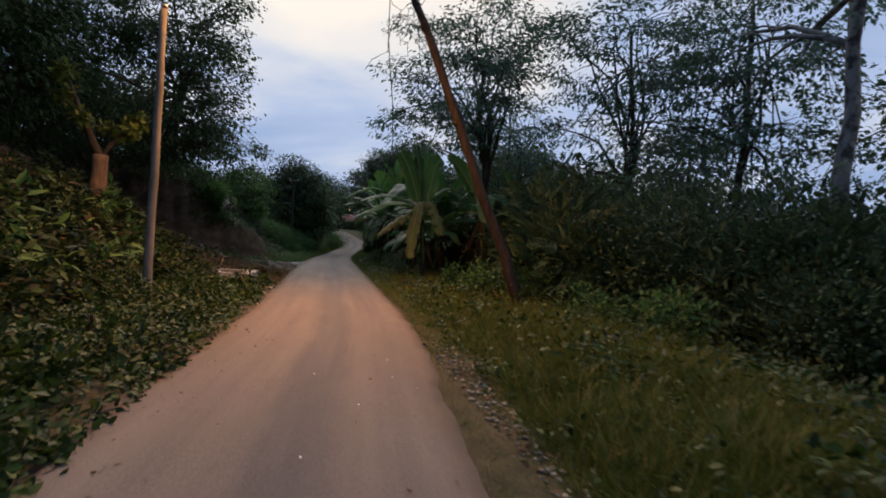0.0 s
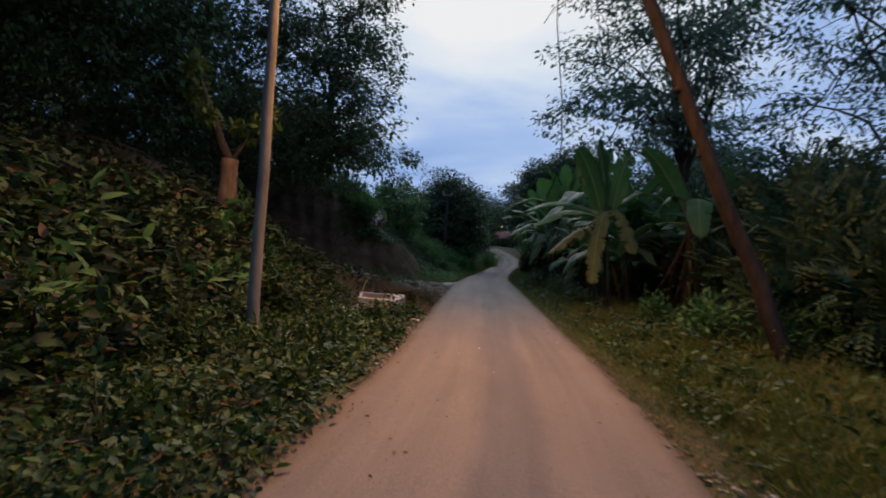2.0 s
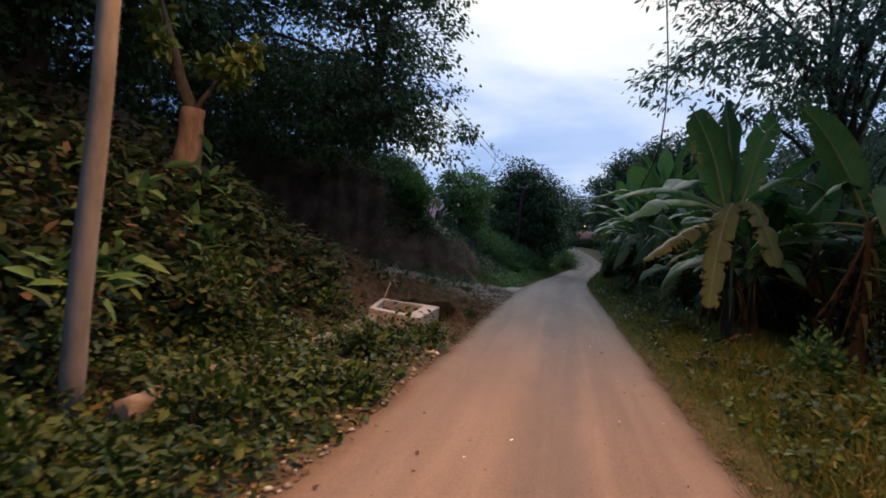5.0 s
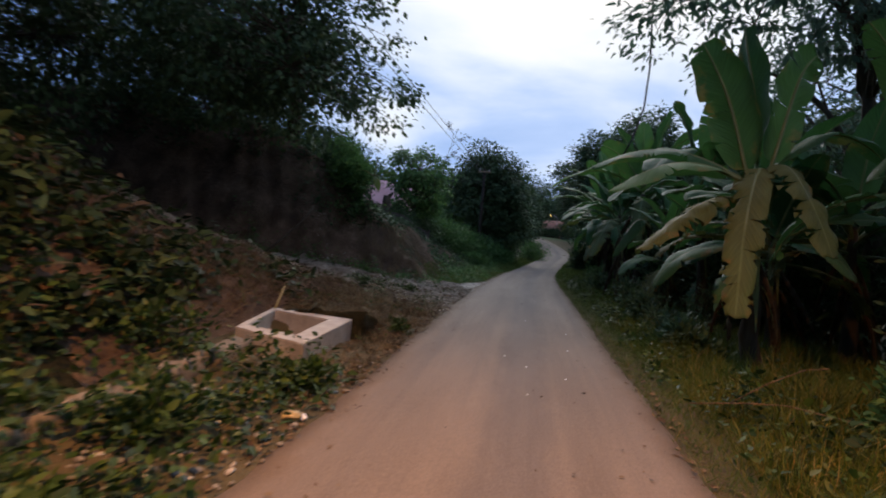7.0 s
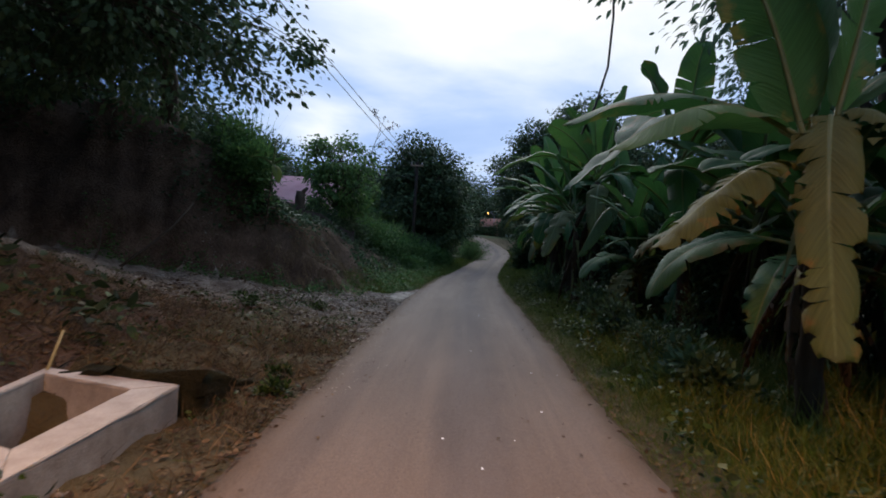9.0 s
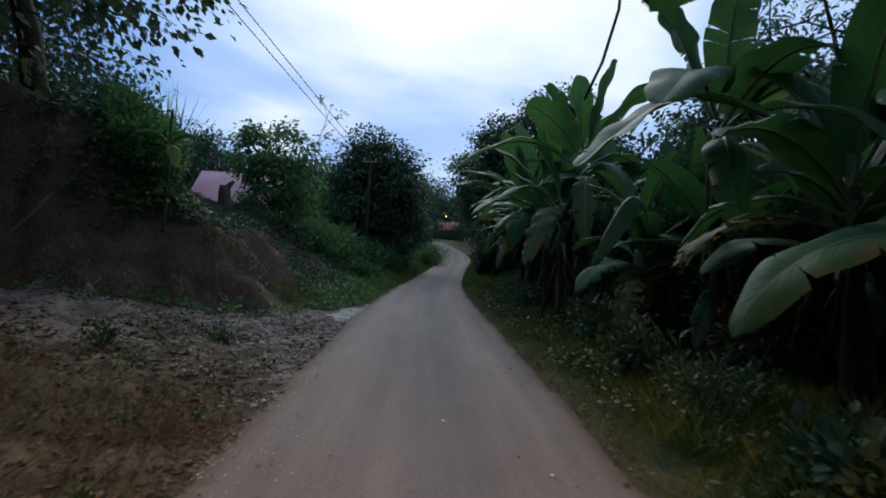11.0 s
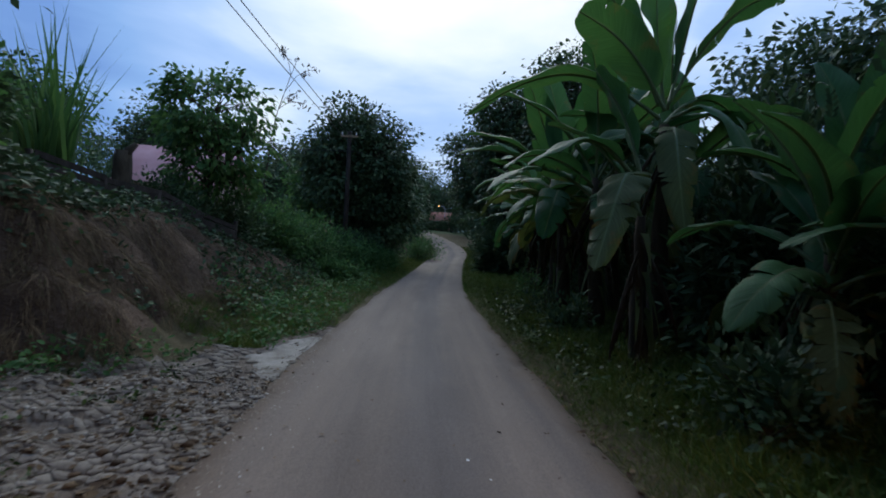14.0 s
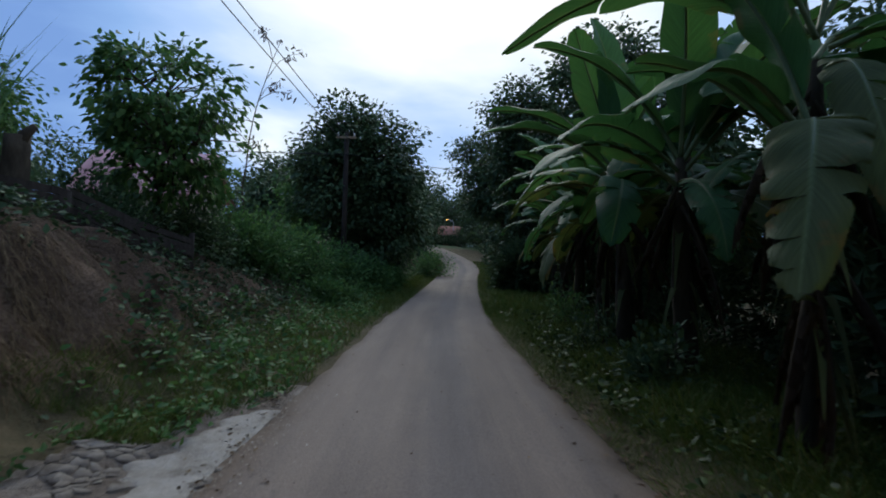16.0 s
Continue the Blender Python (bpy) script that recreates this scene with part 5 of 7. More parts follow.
def build_leaning_pole():
    base = np.array([4.91, 11.62, float(land(4.91, 11.62)) - 0.2])
    root = thing("leaning_trunk", base, "leaning dead trunk carrying loose cables and a street light", "trunk")
    rng = np.random.default_rng(5)
    topp = np.array([1.89, 12.32, 7.2]) - base
    s = Soup()
    pl = polyline((0, 0, 0), topp, 16, rng, wob=0.012)
    s.tube(pl, np.linspace(0.135, 0.085, 16), 12, 0.13, rng)
    for k in range(7):
        i = rng.integers(3, 14)
        d = unit(rng.normal(size=3)) * 0.07
        s.tube([pl[i] - (0, 0, 0.12), pl[i] + d, pl[i] + d * 1.2 + np.array([0, 0, 0.10])], (0.08, 0.085, 0.03), 8, 0.2, rng)
    part("trunk", s.mesh("trunk", [M_DEAD], smooth=True), root)
    arm = Soup()
    l = np.array(LAMP) - base
    arm.tube([topp + (0.05, 0, -0.25), topp * 0.4 + l * 0.6 + (0, 0, 0.05), l + (0, 0, 0.06)], (0.025, 0.025, 0.022), 8)
    part("lamp_arm", arm.mesh("lamp_arm", [M_METAL], smooth=True), root, "grey steel arm")
    bm = bmesh.new()
    bmesh.ops.create_cone(bm, cap_ends=True, segments=20, radius1=0.17, radius2=0.06, depth=0.13, matrix=Matrix.Translation(Vector(l) + Vector((0, 0, 0.0))))
    hood = bm_part("lamp_hood", bm, M_METAL, root, "grey metal hood", True)
    bm = bmesh.new()
    bmesh.ops.create_uvsphere(bm, u_segments=14, v_segments=8, radius=0.06, matrix=Matrix.Translation(Vector(l) + Vector((0, 0, -0.075))))
    glass = bm_part("bulb", bm, M_LAMP, root, "glowing orange bulb", True)
    glass.visible_shadow = False
    # tangle of loose wire near the top
    for k in range(9):
        w = Soup()
        p = pl[13] + np.array([-0.25, 0, 0.2])
        n = 9
        t = np.linspace(0, 1, n)
        q = p + np.cumsum(rng.normal(0, 0.13, (n, 3)), axis=0) + np.stack([-0.30 * t, 0 * t, -0.35 * t * t], -1)
        w.tube(q, np.full(n, 0.008), 4)
        part("loose_wire", w.mesh("loose_wire", [M_CABLE]), root, "tangled black wire")
    return root


def cable(name, pts, r, label, category="cable", sag=0.0, mats=None):
    pts = np.asarray(pts, float)
    if len(pts) == 2:
        t = np.linspace(0, 1, 26)[:, None]
        pts = pts[0] * (1 - t) + pts[1] * t
        pts[:, 2] -= sag * 4 * t[:, 0] * (1 - t[:, 0])
    s = Soup()
    s.tube(pts, np.full(len(pts), r), 6)
    return tagged(new(name, s.mesh(name, mats or [M_CABLE], True)), label, category)


def build_far_pole():
    base = np.array([-2.45, 43.2, float(land(-2.45, 43.2)) - 0.2])
    root = thing("utility_pole", base, "slim grey utility pole in front of a dark tree", "utility pole")
    s = Soup()
    s.tube([(0, 0, 0), (0, 0, 2.7), (0, 0, 5.5)], (0.11, 0.095, 0.08), 12)
    part("shaft", s.mesh("shaft", [M_DEAD], True), root)
    bm = bmesh.new()
    box_bm(bm, (0.7, 0.08, 0.08), (0, -0.1, 5.3), 0.01)
    part_arm = bm_part("crossarm", bm, M_WOODTRIM, root)
    for x in (-0.28, 0.28):
        c = Soup()
        c.tube([(x, -0.1, 5.33), (x, -0.1, 5.39), (x, -0.1, 5.41), (x, -0.1, 5.47)], (0.02, 0.04, 0.03, 0.02), 8)
        part("insulator", c.mesh("insulator", [M_CONC_TOP], True), root, "pale ceramic insulator")


def prism(bm, ring, z0, z1):
    """An upright block over a four-cornered plan; z1 may differ corner by corner."""
    z1 = z1 if isinstance(z1, (list, tuple)) else [z1] * 4
    lo = [bm.verts.new((p[0], p[1], z0)) for p in ring]
    hi = [bm.verts.new((p[0], p[1], z)) for p, z in zip(ring, z1)]
    bm.faces.new(lo[::-1])
    bm.faces.new(hi)
    for k in range(4):
        m = (k + 1) % 4
        bm.faces.new((lo[k], lo[m], hi[m], hi[k]))
    bmesh.ops.recalc_face_normals(bm, faces=bm.faces)


def build_box():
    """Open concrete catch pit, a little out of square, with a pale rim."""
    z1, h = 0.08, 1.05
    outer = np.array([(-1.66, 15.50), (-1.70, 17.20), (-2.91, 17.42), (-2.65, 15.93)])
    c = outer.mean(0)
    inner = np.array([(-1.91, 15.87), (-1.96, 17.02), (-2.81, 17.26), (-2.60, 16.10)])
    root = thing("catch_pit", (c[0], c[1], z1 - h), "open concrete catch pit with a broad pale rim", "catch pit")
    rng = np.random.default_rng(18)
    o, i = outer - c, inner - c
    for k in range(4):
        m = (k + 1) % 4
        ring = [o[k], o[m], i[m], i[k]]
        bm = bmesh.new()
        prism(bm, ring, 0.0, h - 0.022)
        bmesh.ops.subdivide_edges(bm, edges=bm.edges, cuts=3, use_grid_fill=True)
        for v in bm.verts:
            if 0.02 < v.co.z < h - 0.05:
                v.co += Vector((*rng.normal(0, 0.003, 2), 0))
        bm_part("side_wall", bm, M_CONC, root)
        g = 0.004
        ring = [o[k] * (1 + g), o[m] * (1 + g), i[m] * (1 - g), i[k] * (1 - g)]
        bm = bmesh.new()
        prism(bm, ring, h - 0.021, h)
        bmesh.ops.bevel(bm, geom=[e for e in bm.edges if min(v.co.z for v in e.verts) > h - 0.005], offset=0.006, segments=2, affect="EDGES")
        bmesh.ops.subdivide_edges(bm, edges=[e for e in bm.edges if e.calc_length() > 0.4], cuts=9)
        for v in bm.verts:
            v.co += Vector((*rng.normal(0, 0.0025, 2), 0))
        bm_part("rim", bm, M_CONC_TOP, root, "pale mortar rim")
    bm = bmesh.new()
    prism(bm, list(i * 1.02), -0.05, [0.05, 0.08, 0.06, 0.04])
    bm_part("silt", bm, M_SOIL, root, "brown silt")
    bm = bmesh.new()
    q = i[1] * 0.62 + i[2] * 0.38
    bmesh.ops.create_cone(bm, cap_ends=True, segments=16, radius1=0.06, radius2=0.06, depth=0.03, matrix=Matrix.Translation((q[0], q[1] - 0.004, h - 0.30)) @ Matrix.Rotation(radians(90), 4, "X"))
    bm_part("outlet_hole", bm, M_GLASS_DARK, root, "dark round outlet")


def build_drain():
    """Old broken drain wall running to the pit: worn lumps of concrete."""
    rng = np.random.default_rng(8)
    root = thing("drain_wall", (-2.42, 12.6, 0), "broken old concrete drain edge among weeds", "drain")
    y = 10.2
    while y < 15.0:
        L = rng.uniform(0.45, 0.8)
        z = float(land(-2.42, y + L / 2)) + rng.uniform(-0.10, -0.03)
        bm = bmesh.new()
        bmesh.ops.create_cube(bm, size=1.0)
        bmesh.ops.subdivide_edges(bm, edges=bm.edges, cuts=5, use_grid_fill=True)
        for v in bm.verts:
            k = 1 - 0.45 * (v.co.x * v.co.x + v.co.z * v.co.z) - 0.12 * abs(v.co.y)
            n = wobble(v.co.x * 2 + y, v.co.y * 3 + v.co.z, 2.2, y) * 0.10
            v.co = Vector((v.co.x * 0.22 * k + n * 0.3, v.co.y * L * 0.98, v.co.z * 0.46 * k + n * 0.6)) + Vector(rng.normal(0, 0.007, 3))
        bmesh.ops.rotate(bm, verts=bm.verts, cent=(0, 0, 0), matrix=Matrix.Rotation(rng.normal(0, 0.07), 3, "X") @ Matrix.Rotation(rng.normal(0, 0.05), 3, "Z"))
        bmesh.ops.translate(bm, verts=bm.verts, vec=(0.02 * wobble(y, 0.0, 2.0), y + L / 2 - 12.6, z))
        bm_part("slab", bm, M_CONC_OLD, root, smooth=True)
        y += L


def build_house(cx, cy, w, d, zg, wall_h, roof_h, turn, wall, label, over=0.5, roof=None, roof_label="faded pink-red corrugated roof"):
    root = thing("house", (cx, cy, zg), label, "house")
    root.rotation_euler = (0, 0, radians(turn))
    for sx, sy, lx, ly in ((0, -1, w, 0.16), (0, 1, w, 0.16), (-1, 0, 0.16, d - 0.33), (1, 0, 0.16, d - 0.33)):
        bm = bmesh.new()
        box_bm(bm, (lx, ly, wall_h), (sx * (w - 0.16) / 2, sy * (d - 0.16) / 2, wall_h / 2), 0.01)
        bm_part("wall", bm, wall, root)
    for sy in (-1, 1):
        s = Soup()
        n = 40
        xs = np.linspace(-w / 2 - over, w / 2 + over, n * 2 + 1)
        zc = 0.025 * (np.arange(len(xs)) % 2)
        V = []
        for off in (0, -0.04):
            V.append(np.stack([xs, np.zeros_like(xs), wall_h + roof_h + zc + off], -1))
            V.append(np.stack([xs, np.full_like(xs, sy * (d / 2 + over)), wall_h - roof_h * over / (d / 2) + zc + off], -1))
        V = np.concatenate(V)
        m = len(xs)
        k = np.arange(m - 1)
        Q = np.concatenate([np.stack([k, k + 1, k + 1 + m, k + m], -1), np.stack([k + 2 * m, k + 3 * m, k + 1 + 3 * m, k + 1 + 2 * m], -1), np.stack([k + m, k + 1 + m, k + 1 + 3 * m, k + 3 * m], -1)])
        s.add(V, None, Q)
        part("roof", s.mesh("roof", [roof or M_ROOF]), root, roof_label)
    for sx in (-1, 1):
        bm = bmesh.new()
        vs = [bm.verts.new((sx * (w / 2 - 0.1) + o, yy, zz)) for o in (0, -0.1 * sx) for yy, zz in ((-d / 2, wall_h), (d / 2, wall_h), (0, wall_h + roof_h - 0.06))]
        bm.faces.new(vs[:3])
        bm.faces.new(vs[3:])
        for a, b in ((0, 1), (1, 2), (2, 0)):
            bm.faces.new((vs[a], vs[b], vs[b + 3], vs[a + 3]))
        bmesh.ops.recalc_face_normals(bm, faces=bm.faces)
        bm_part("gable", bm, wall, root)
    for x in (-w * 0.3, 0.0, w * 0.3):
        bm = bmesh.new()
        box_bm(bm, (0.9, 0.06, 0.9), (x, -d / 2 - 0.02, wall_h * 0.55), 0.0)
        win = bm_part("window", bm, M_GLASS_DARK, root, "dark window")
        bm = bmesh.new()
        for ox, oz, sx2, sz2 in ((0, 0.48, 1.05, 0.07), (0, -0.48, 1.05, 0.07), (-0.49, 0, 0.07, 0.89), (0.49, 0, 0.07, 0.89)):
            box_bm(bm, (sx2, 0.09, sz2), (x + ox, -d / 2 - 0.03, wall_h * 0.55 + oz), 0.0)
        bm_part("frame", bm, M_CONC_TOP, win)
    return root


def build_fence():
    rng = np.random.default_rng(9)
    a, b = np.array([-5.05, 28.5]), np.array([-3.72, 33.2])
    root = thing("plank_fence", (a[0], a[1], float(land(*a))), "dark rotting plank fence on top of the bank", "fence")
    n = 5
    for k in range(n):
        p = a + (b - a) * k / (n - 1)
        z = float(land(*p)) - float(land(*a))
        s = Soup()
        s.tube([(p[0] - a[0], p[1] - a[1], z - 0.2), (p[0] - a[0] + rng.normal(0, 0.04), p[1] - a[1], z + 0.56 + rng.uniform(-0.05, 0.15))], (0.055, 0.05), 8, 0.05, rng)
        part("post", s.mesh("post", [M_PLANK], True), root)
        if k < n - 1:
            q = a + (b - a) * (k + 1) / (n - 1)
            zq = float(land(*q)) - float(land(*a))
            for h in (0.07, 0.18, 0.29, 0.40, 0.51):
                bm = bmesh.new()
                L = float(np.linalg.norm(q - p))
                box_bm(bm, (L + 0.06, 0.025, 0.095), (0, 0, 0), 0.004)
                m = Matrix.Translation(((p[0] + q[0]) / 2 - a[0] + 0.06, (p[1] + q[1]) / 2 - a[1], (z + zq) / 2 + h + rng.normal(0, 0.015))) @ Matrix.Rotation(math.atan2(q[1] - p[1], q[0] - p[0]), 4, "Z") @ Matrix.Rotation(-math.atan2(zq - z, L) + rng.normal(0, 0.012), 4, "Y")
                bmesh.ops.transform(bm, matrix=m, verts=bm.verts)
                bm_part("plank", bm, M_PLANK, root)


def build_stump(at, h, r, label, lean=(0, 0), bark=None, name="tree_stump", seed=2):
    rng = np.random.default_rng(seed)
    base = np.array([at[0], at[1], float(land(*at)) - 0.15])
    root = thing(name, base, label, "stump")
    s = Soup()
    pl = polyline((0, 0, 0), (lean[0], lean[1], h), 7, rng, wob=0.03)
    s.tube(pl, np.linspace(r * 1.25, r, 7), 10, 0.12, rng)
    s.tube([pl[-2], pl[-1] + (0.1, 0, 0.0), pl[-1] + (0.22, 0.02, 0.12)], (r * 0.6, r * 0.5, r * 0.3), 8, 0.1, rng)
    part("trunk", s.mesh("trunk", [bark or M_BARK], True), root)
    return root


build_left_pole()
build_leaning_pole()
build_far_pole()
build_box()
build_drain()
build_fence()
build_house(-7.55, 40.2, 2.9, 3.2, float(land(-7.55, 40.2)) - 0.15, 2.45, 1.15, 4, M_WALL, "low house with a faded pink-red roof", 0.28)
build_house(3.9, 97.0, 2.3, 3.2, float(land(3.7, 97.0)) - 0.2, 1.7, 1.0, -8, M_WALL_RED, "small reddish house at the far bend", 0.3, M_WALL_RED, "dull red roof")
build_stump((-4.95, 30.75), 1.32, 0.15, "dark broken tree stump beside the plank fence")
cable("hanging_cable", [(2.40, 23.2, 11.5), (2.42, 23.2, 9.6), (2.60, 23.2, 8.0), (2.75, 23.2, 6.8), (2.82, 23.2, 5.4), (2.78, 23.2, 4.5), (2.6, 23.2, 3.8), (2.4, 23.25, 3.3)], 0.022, "loose black cable hanging into the banana leaves")
cable("overhead_wire", [(-2.5, 43.1, 4.75), (-6.6, 4.0, 8.6)], 0.012, "thin black overhead wire", "wire", 0.12)
cable("overhead_wire", [(-2.2, 43.1, 4.75), (-6.3, 4.0, 8.6)], 0.012, "thin black overhead wire", "wire", 0.12)
cable("overhead_wire", [(-2.4, 43.1, 4.4), (-16.0, 40.0, 4.3)], 0.014, "thin black overhead wire", "wire", 0.2)
cable("overhead_wire", [(-2.4, 43.1, 4.4), (9.0, 62.0, 6.4)], 0.014, "thin black overhead wire", "wire", 0.2)


def build_far_lamp():
    root = thing("street_lamp", (4.35, 95.8, float(land(4.35, 95.8)) - 0.1), "distant street lamp glowing orange", "street lamp")
    s = Soup()
    s.tube([(0, 0, 0), (0, 0, 3.1), (-0.5, 0, 3.5), (-0.9, 0, 3.5)], (0.07, 0.05, 0.04, 0.04), 8)
    part("pole", s.mesh("pole", [M_METAL], True), root)
    bm = bmesh.new()
    bmesh.ops.create_uvsphere(bm, u_segments=12, v_segments=8, radius=0.055, matrix=Matrix.Translation((-0.9, 0, 3.43)))
    bm_part("bulb", bm, M_LAMP, root, "glowing orange bulb", True)


build_far_lamp()
# sprouting broken tree on the bank, lit by the lamp
def build_cut_tree():
    """A thick cut trunk on the bank with two thin shoots and fresh leaves at their ends."""
    base = np.array([-5.15, 14.3, float(land(-5.15, 14.3)) - 0.15])
    root = thing("sprouting_tree", base, "tan-barked cut tree with fresh yellow-green sprouts", "tree")
    rng = np.random.default_rng(41)
    s = Soup()
    s.tube(polyline((0, 0, 0), (0.03, 0, 2.95 - base[2]), 8, rng, wob=0.02), np.linspace(0.22, 0.16, 8), 12, 0.08, rng)
    part("trunk", s.mesh("trunk", [M_BARK_TAN], True), root, "tan cut trunk")
    ends = ((-0.80, 0.05, 4.75), (-0.25, -0.10, 3.70), (0.75, -0.05, 3.75), (0.45, 0.15, 3.55), (-0.90, 0.1, 4.3))
    tuft = Soup()
    for k, e in enumerate(ends):
        tip = np.array(e) - (0, 0, base[2])
        w = Soup()
        w.tube(polyline((0.03, 0, 2.85 - base[2]), tip, 8, rng, sag=0.05, wob=0.05), np.linspace(0.11 if k == 0 else 0.04, 0.014, 8), 7, 0.05, rng)
        part("shoot", w.mesh("shoot", [M_BARK], True), root)
        for c in range(5):
            n = 26
            o = tip + rng.normal(0, 0.16, 3) * (1, 1, 0.8)
            D = unit(rng.normal(size=(n, 3)) + np.array([0, 0, -0.2]))
            tuft.scatter(T_FULL, o + D * 0.05, D, unit(rng.normal(size=(n, 3)) * 0.5 + np.array([0, 0, 1.0])), rng.uniform(0.12, 0.24, n))
    tagged(part("sprout_foliage", tuft.mesh("sprout_foliage", [M_LEAF_YEL]), root, "fresh yellow-green leaves"), kind="stuff")


build_cut_tree()


M_BAMBOO = plain_mat("bamboo", (0.30, 0.27, 0.13), (0.42, 0.38, 0.20), 0.6, 20.0)


def stick(pts, r, label, name="stick", mats=None, seed=1):
    rng = np.random.default_rng(seed)
    s = Soup()
    pts = np.asarray(pts, float)
    s.tube(pts, np.linspace(r, r * 0.7, len(pts)), 7, 0.08, rng)
    return tagged(new(name, s.mesh(name, mats or [M_BARK_TAN], True)), label, "stick")


stick([(-3.72, 13.12, 0.30), (-4.1, 13.4, 0.75), (-4.5, 13.7, 1.15), (-4.93, 13.9, 1.5)], 0.055, "pale dead branch leaning on the bank", "dead_branch")
stick([(2.05, 15.3, 0.02), (2.45, 15.15, 0.12), (2.8, 15.2, 0.13), (3.3, 15.0, 0.10)], 0.006, "thin pale twig lying in the grass", "twig")
stick([(2.35, 15.18, 0.10), (2.6, 15.1, 0.32), (2.85, 15.05, 0.48), (3.0, 15.0, 0.52)], 0.005, "thin pale twig rising from the grass", "twig")


stick([(-6.2, 23.1, 0.20), (-5.75, 23.6, 0.75), (-5.45, 24.0, 1.2), (-5.2, 24.3, 1.7)], 0.03, "thin dead sapling leaning on the cut bank", "dead_sapling", [M_BARK])
stick([(-6.6, 23.2, 0.2), (-6.55, 23.4, 0.7), (-6.6, 23.5, 1.1)], 0.022, "thin bare stem standing at the cut bank", "dead_sapling", [M_BARK])


def build_sapling():
    """A thin stem with a few big leaves, on the edge of the cut bank."""
    base = np.array([-4.25, 25.85, float(land(-4.25, 25.85)) - 0.05])
    root = thing("sapling", base, "thin sapling with four large pale green leaves", "sapling")
    rng = np.random.default_rng(33)
    s = Soup()
    tip = np.array([-3.87, 25.12, 2.66]) - base
    s.tube(polyline((0, 0, 0), tip, 7, rng, sag=-0.04, wob=0.03), np.linspace(0.024, 0.010, 7), 6)
    part("stem", s.mesh("stem", [M_BARK], True), root)
    for k, (d, w) in enumerate((((0.10, -0.15, 0.55), 0.14), ((0.50, -0.10, 0.10), 0.13), ((-0.45, -0.20, 0.12), 0.13), ((0.22, -0.25, -0.42), 0.11))):
        t = np.linspace(0, 1, 12)[:, None]
        mid = tip + np.array(d) * t + np.array([0, 0, 0.08]) * np.sin(np.pi * t)
        part("leaf", leaf_along(mid, 0.1, w, 0.01, 14, 16, [M_RIB, M_LEAF_YEL if k == 3 else M_BAN], 0.2, 0.02, 400 + k, 60 if k == 0 else 0, 0.6), root)


build_sapling()


def build_tall_weed():
    """Tall bare stalk with drooping seed heads."""
    rng = np.random.default_rng(21)
    base = np.array([-4.2, 37.6, float(land(-4.2, 37.6)) - 0.05])
    root = thing("tall_weed", base, "tall thin stalk with drooping dry seed heads", "plant")
    tip = np.array([-3.5, 38.0, 6.45]) - base
    s = Soup()
    main = polyline((0, 0, 0), tip, 12, rng, sag=0.0, wob=0.02)
    main[:, 0] -= 0.35 * np.sin(np.linspace(0, np.pi, 12))
    s.tube(main, np.linspace(0.03, 0.008, 12), 5)
    lf = Soup()
    ends = [tip]
    for k, (dx, dz) in enumerate(((-0.9, 0.0), (-1.3, -0.1), (0.5, -0.05), (0.9, 0.1), (-0.4, 0.35), (0.2, -0.6), (-0.7, -0.7), (0.8, -0.35))):
        i = 6 + k % 5
        e = main[i] + np.array([dx, rng.normal(0, 0.2), 0.55 + dz])
        q = polyline(main[i], e, 6, rng, sag=0.18, wob=0.03)
        s.tube(q, np.linspace(0.010, 0.005, 6), 4)
        ends += [q[-1], q[-2], q[-3]]
    part("stalk", s.mesh("stalk", [M_BARK], True), root)
    E = np.repeat(np.array(ends), 7, axis=0)
    n = len(E)
    lf.scatter(T_LONG, E + rng.normal(0, 0.07, (n, 3)), unit(rng.normal(size=(n, 3)) + np.array([0, 0, -1.2])), unit(rng.normal(size=(n, 3))), rng.uniform(0.10, 0.2, n))
    tagged(part("seed_head", lf.mesh("seed_head", [M_BARK]), root, "dark drooping seed heads"), kind="stuff")


build_tall_weed()


def blades(name, P, h, mats, label, category, tm=T_BLADE, seed=1, lean=0.5, kind="stuff"):
    rng = np.random.default_rng(seed)
    n = len(P)
    D = unit(np.stack([rng.normal(0, lean, n), rng.normal(0, lean, n), np.ones(n)], -1))
    N = unit(rng.normal(size=(n, 3)) * np.array([1, 1, 0.3]))
    s = Soup()
    s.scatter(tm, P, D, N, h)
    return tagged(new(name, s.mesh(name, mats)), label, category, kind=kind)


def on_land(x, y, lift=0.0):
    return np.stack([x, y, land(x, y) + lift], -1)


# tall reeds on the bank top
rngp = np.random.default_rng(77)
for k, (rx, ry, rh, rn) in enumerate(((-7.45, 32.7, 4.1, 95), (-7.9, 33.2, 3.3, 60))):
    base = np.array([rx, ry, float(land(rx, ry)) - 0.04])
    P = base + np.stack([rngp.normal(0, 0.16, rn), rngp.normal(0, 0.16, rn), np.zeros(rn)], -1)
    blades("reed_clump", P, rngp.uniform(0.6, 1.15, rn) * rh, [M_LEAF_MID], "tall clump of green cane reeds on the bank", "reeds", T_REED, 300 + k, 0.13, kind="stuff")


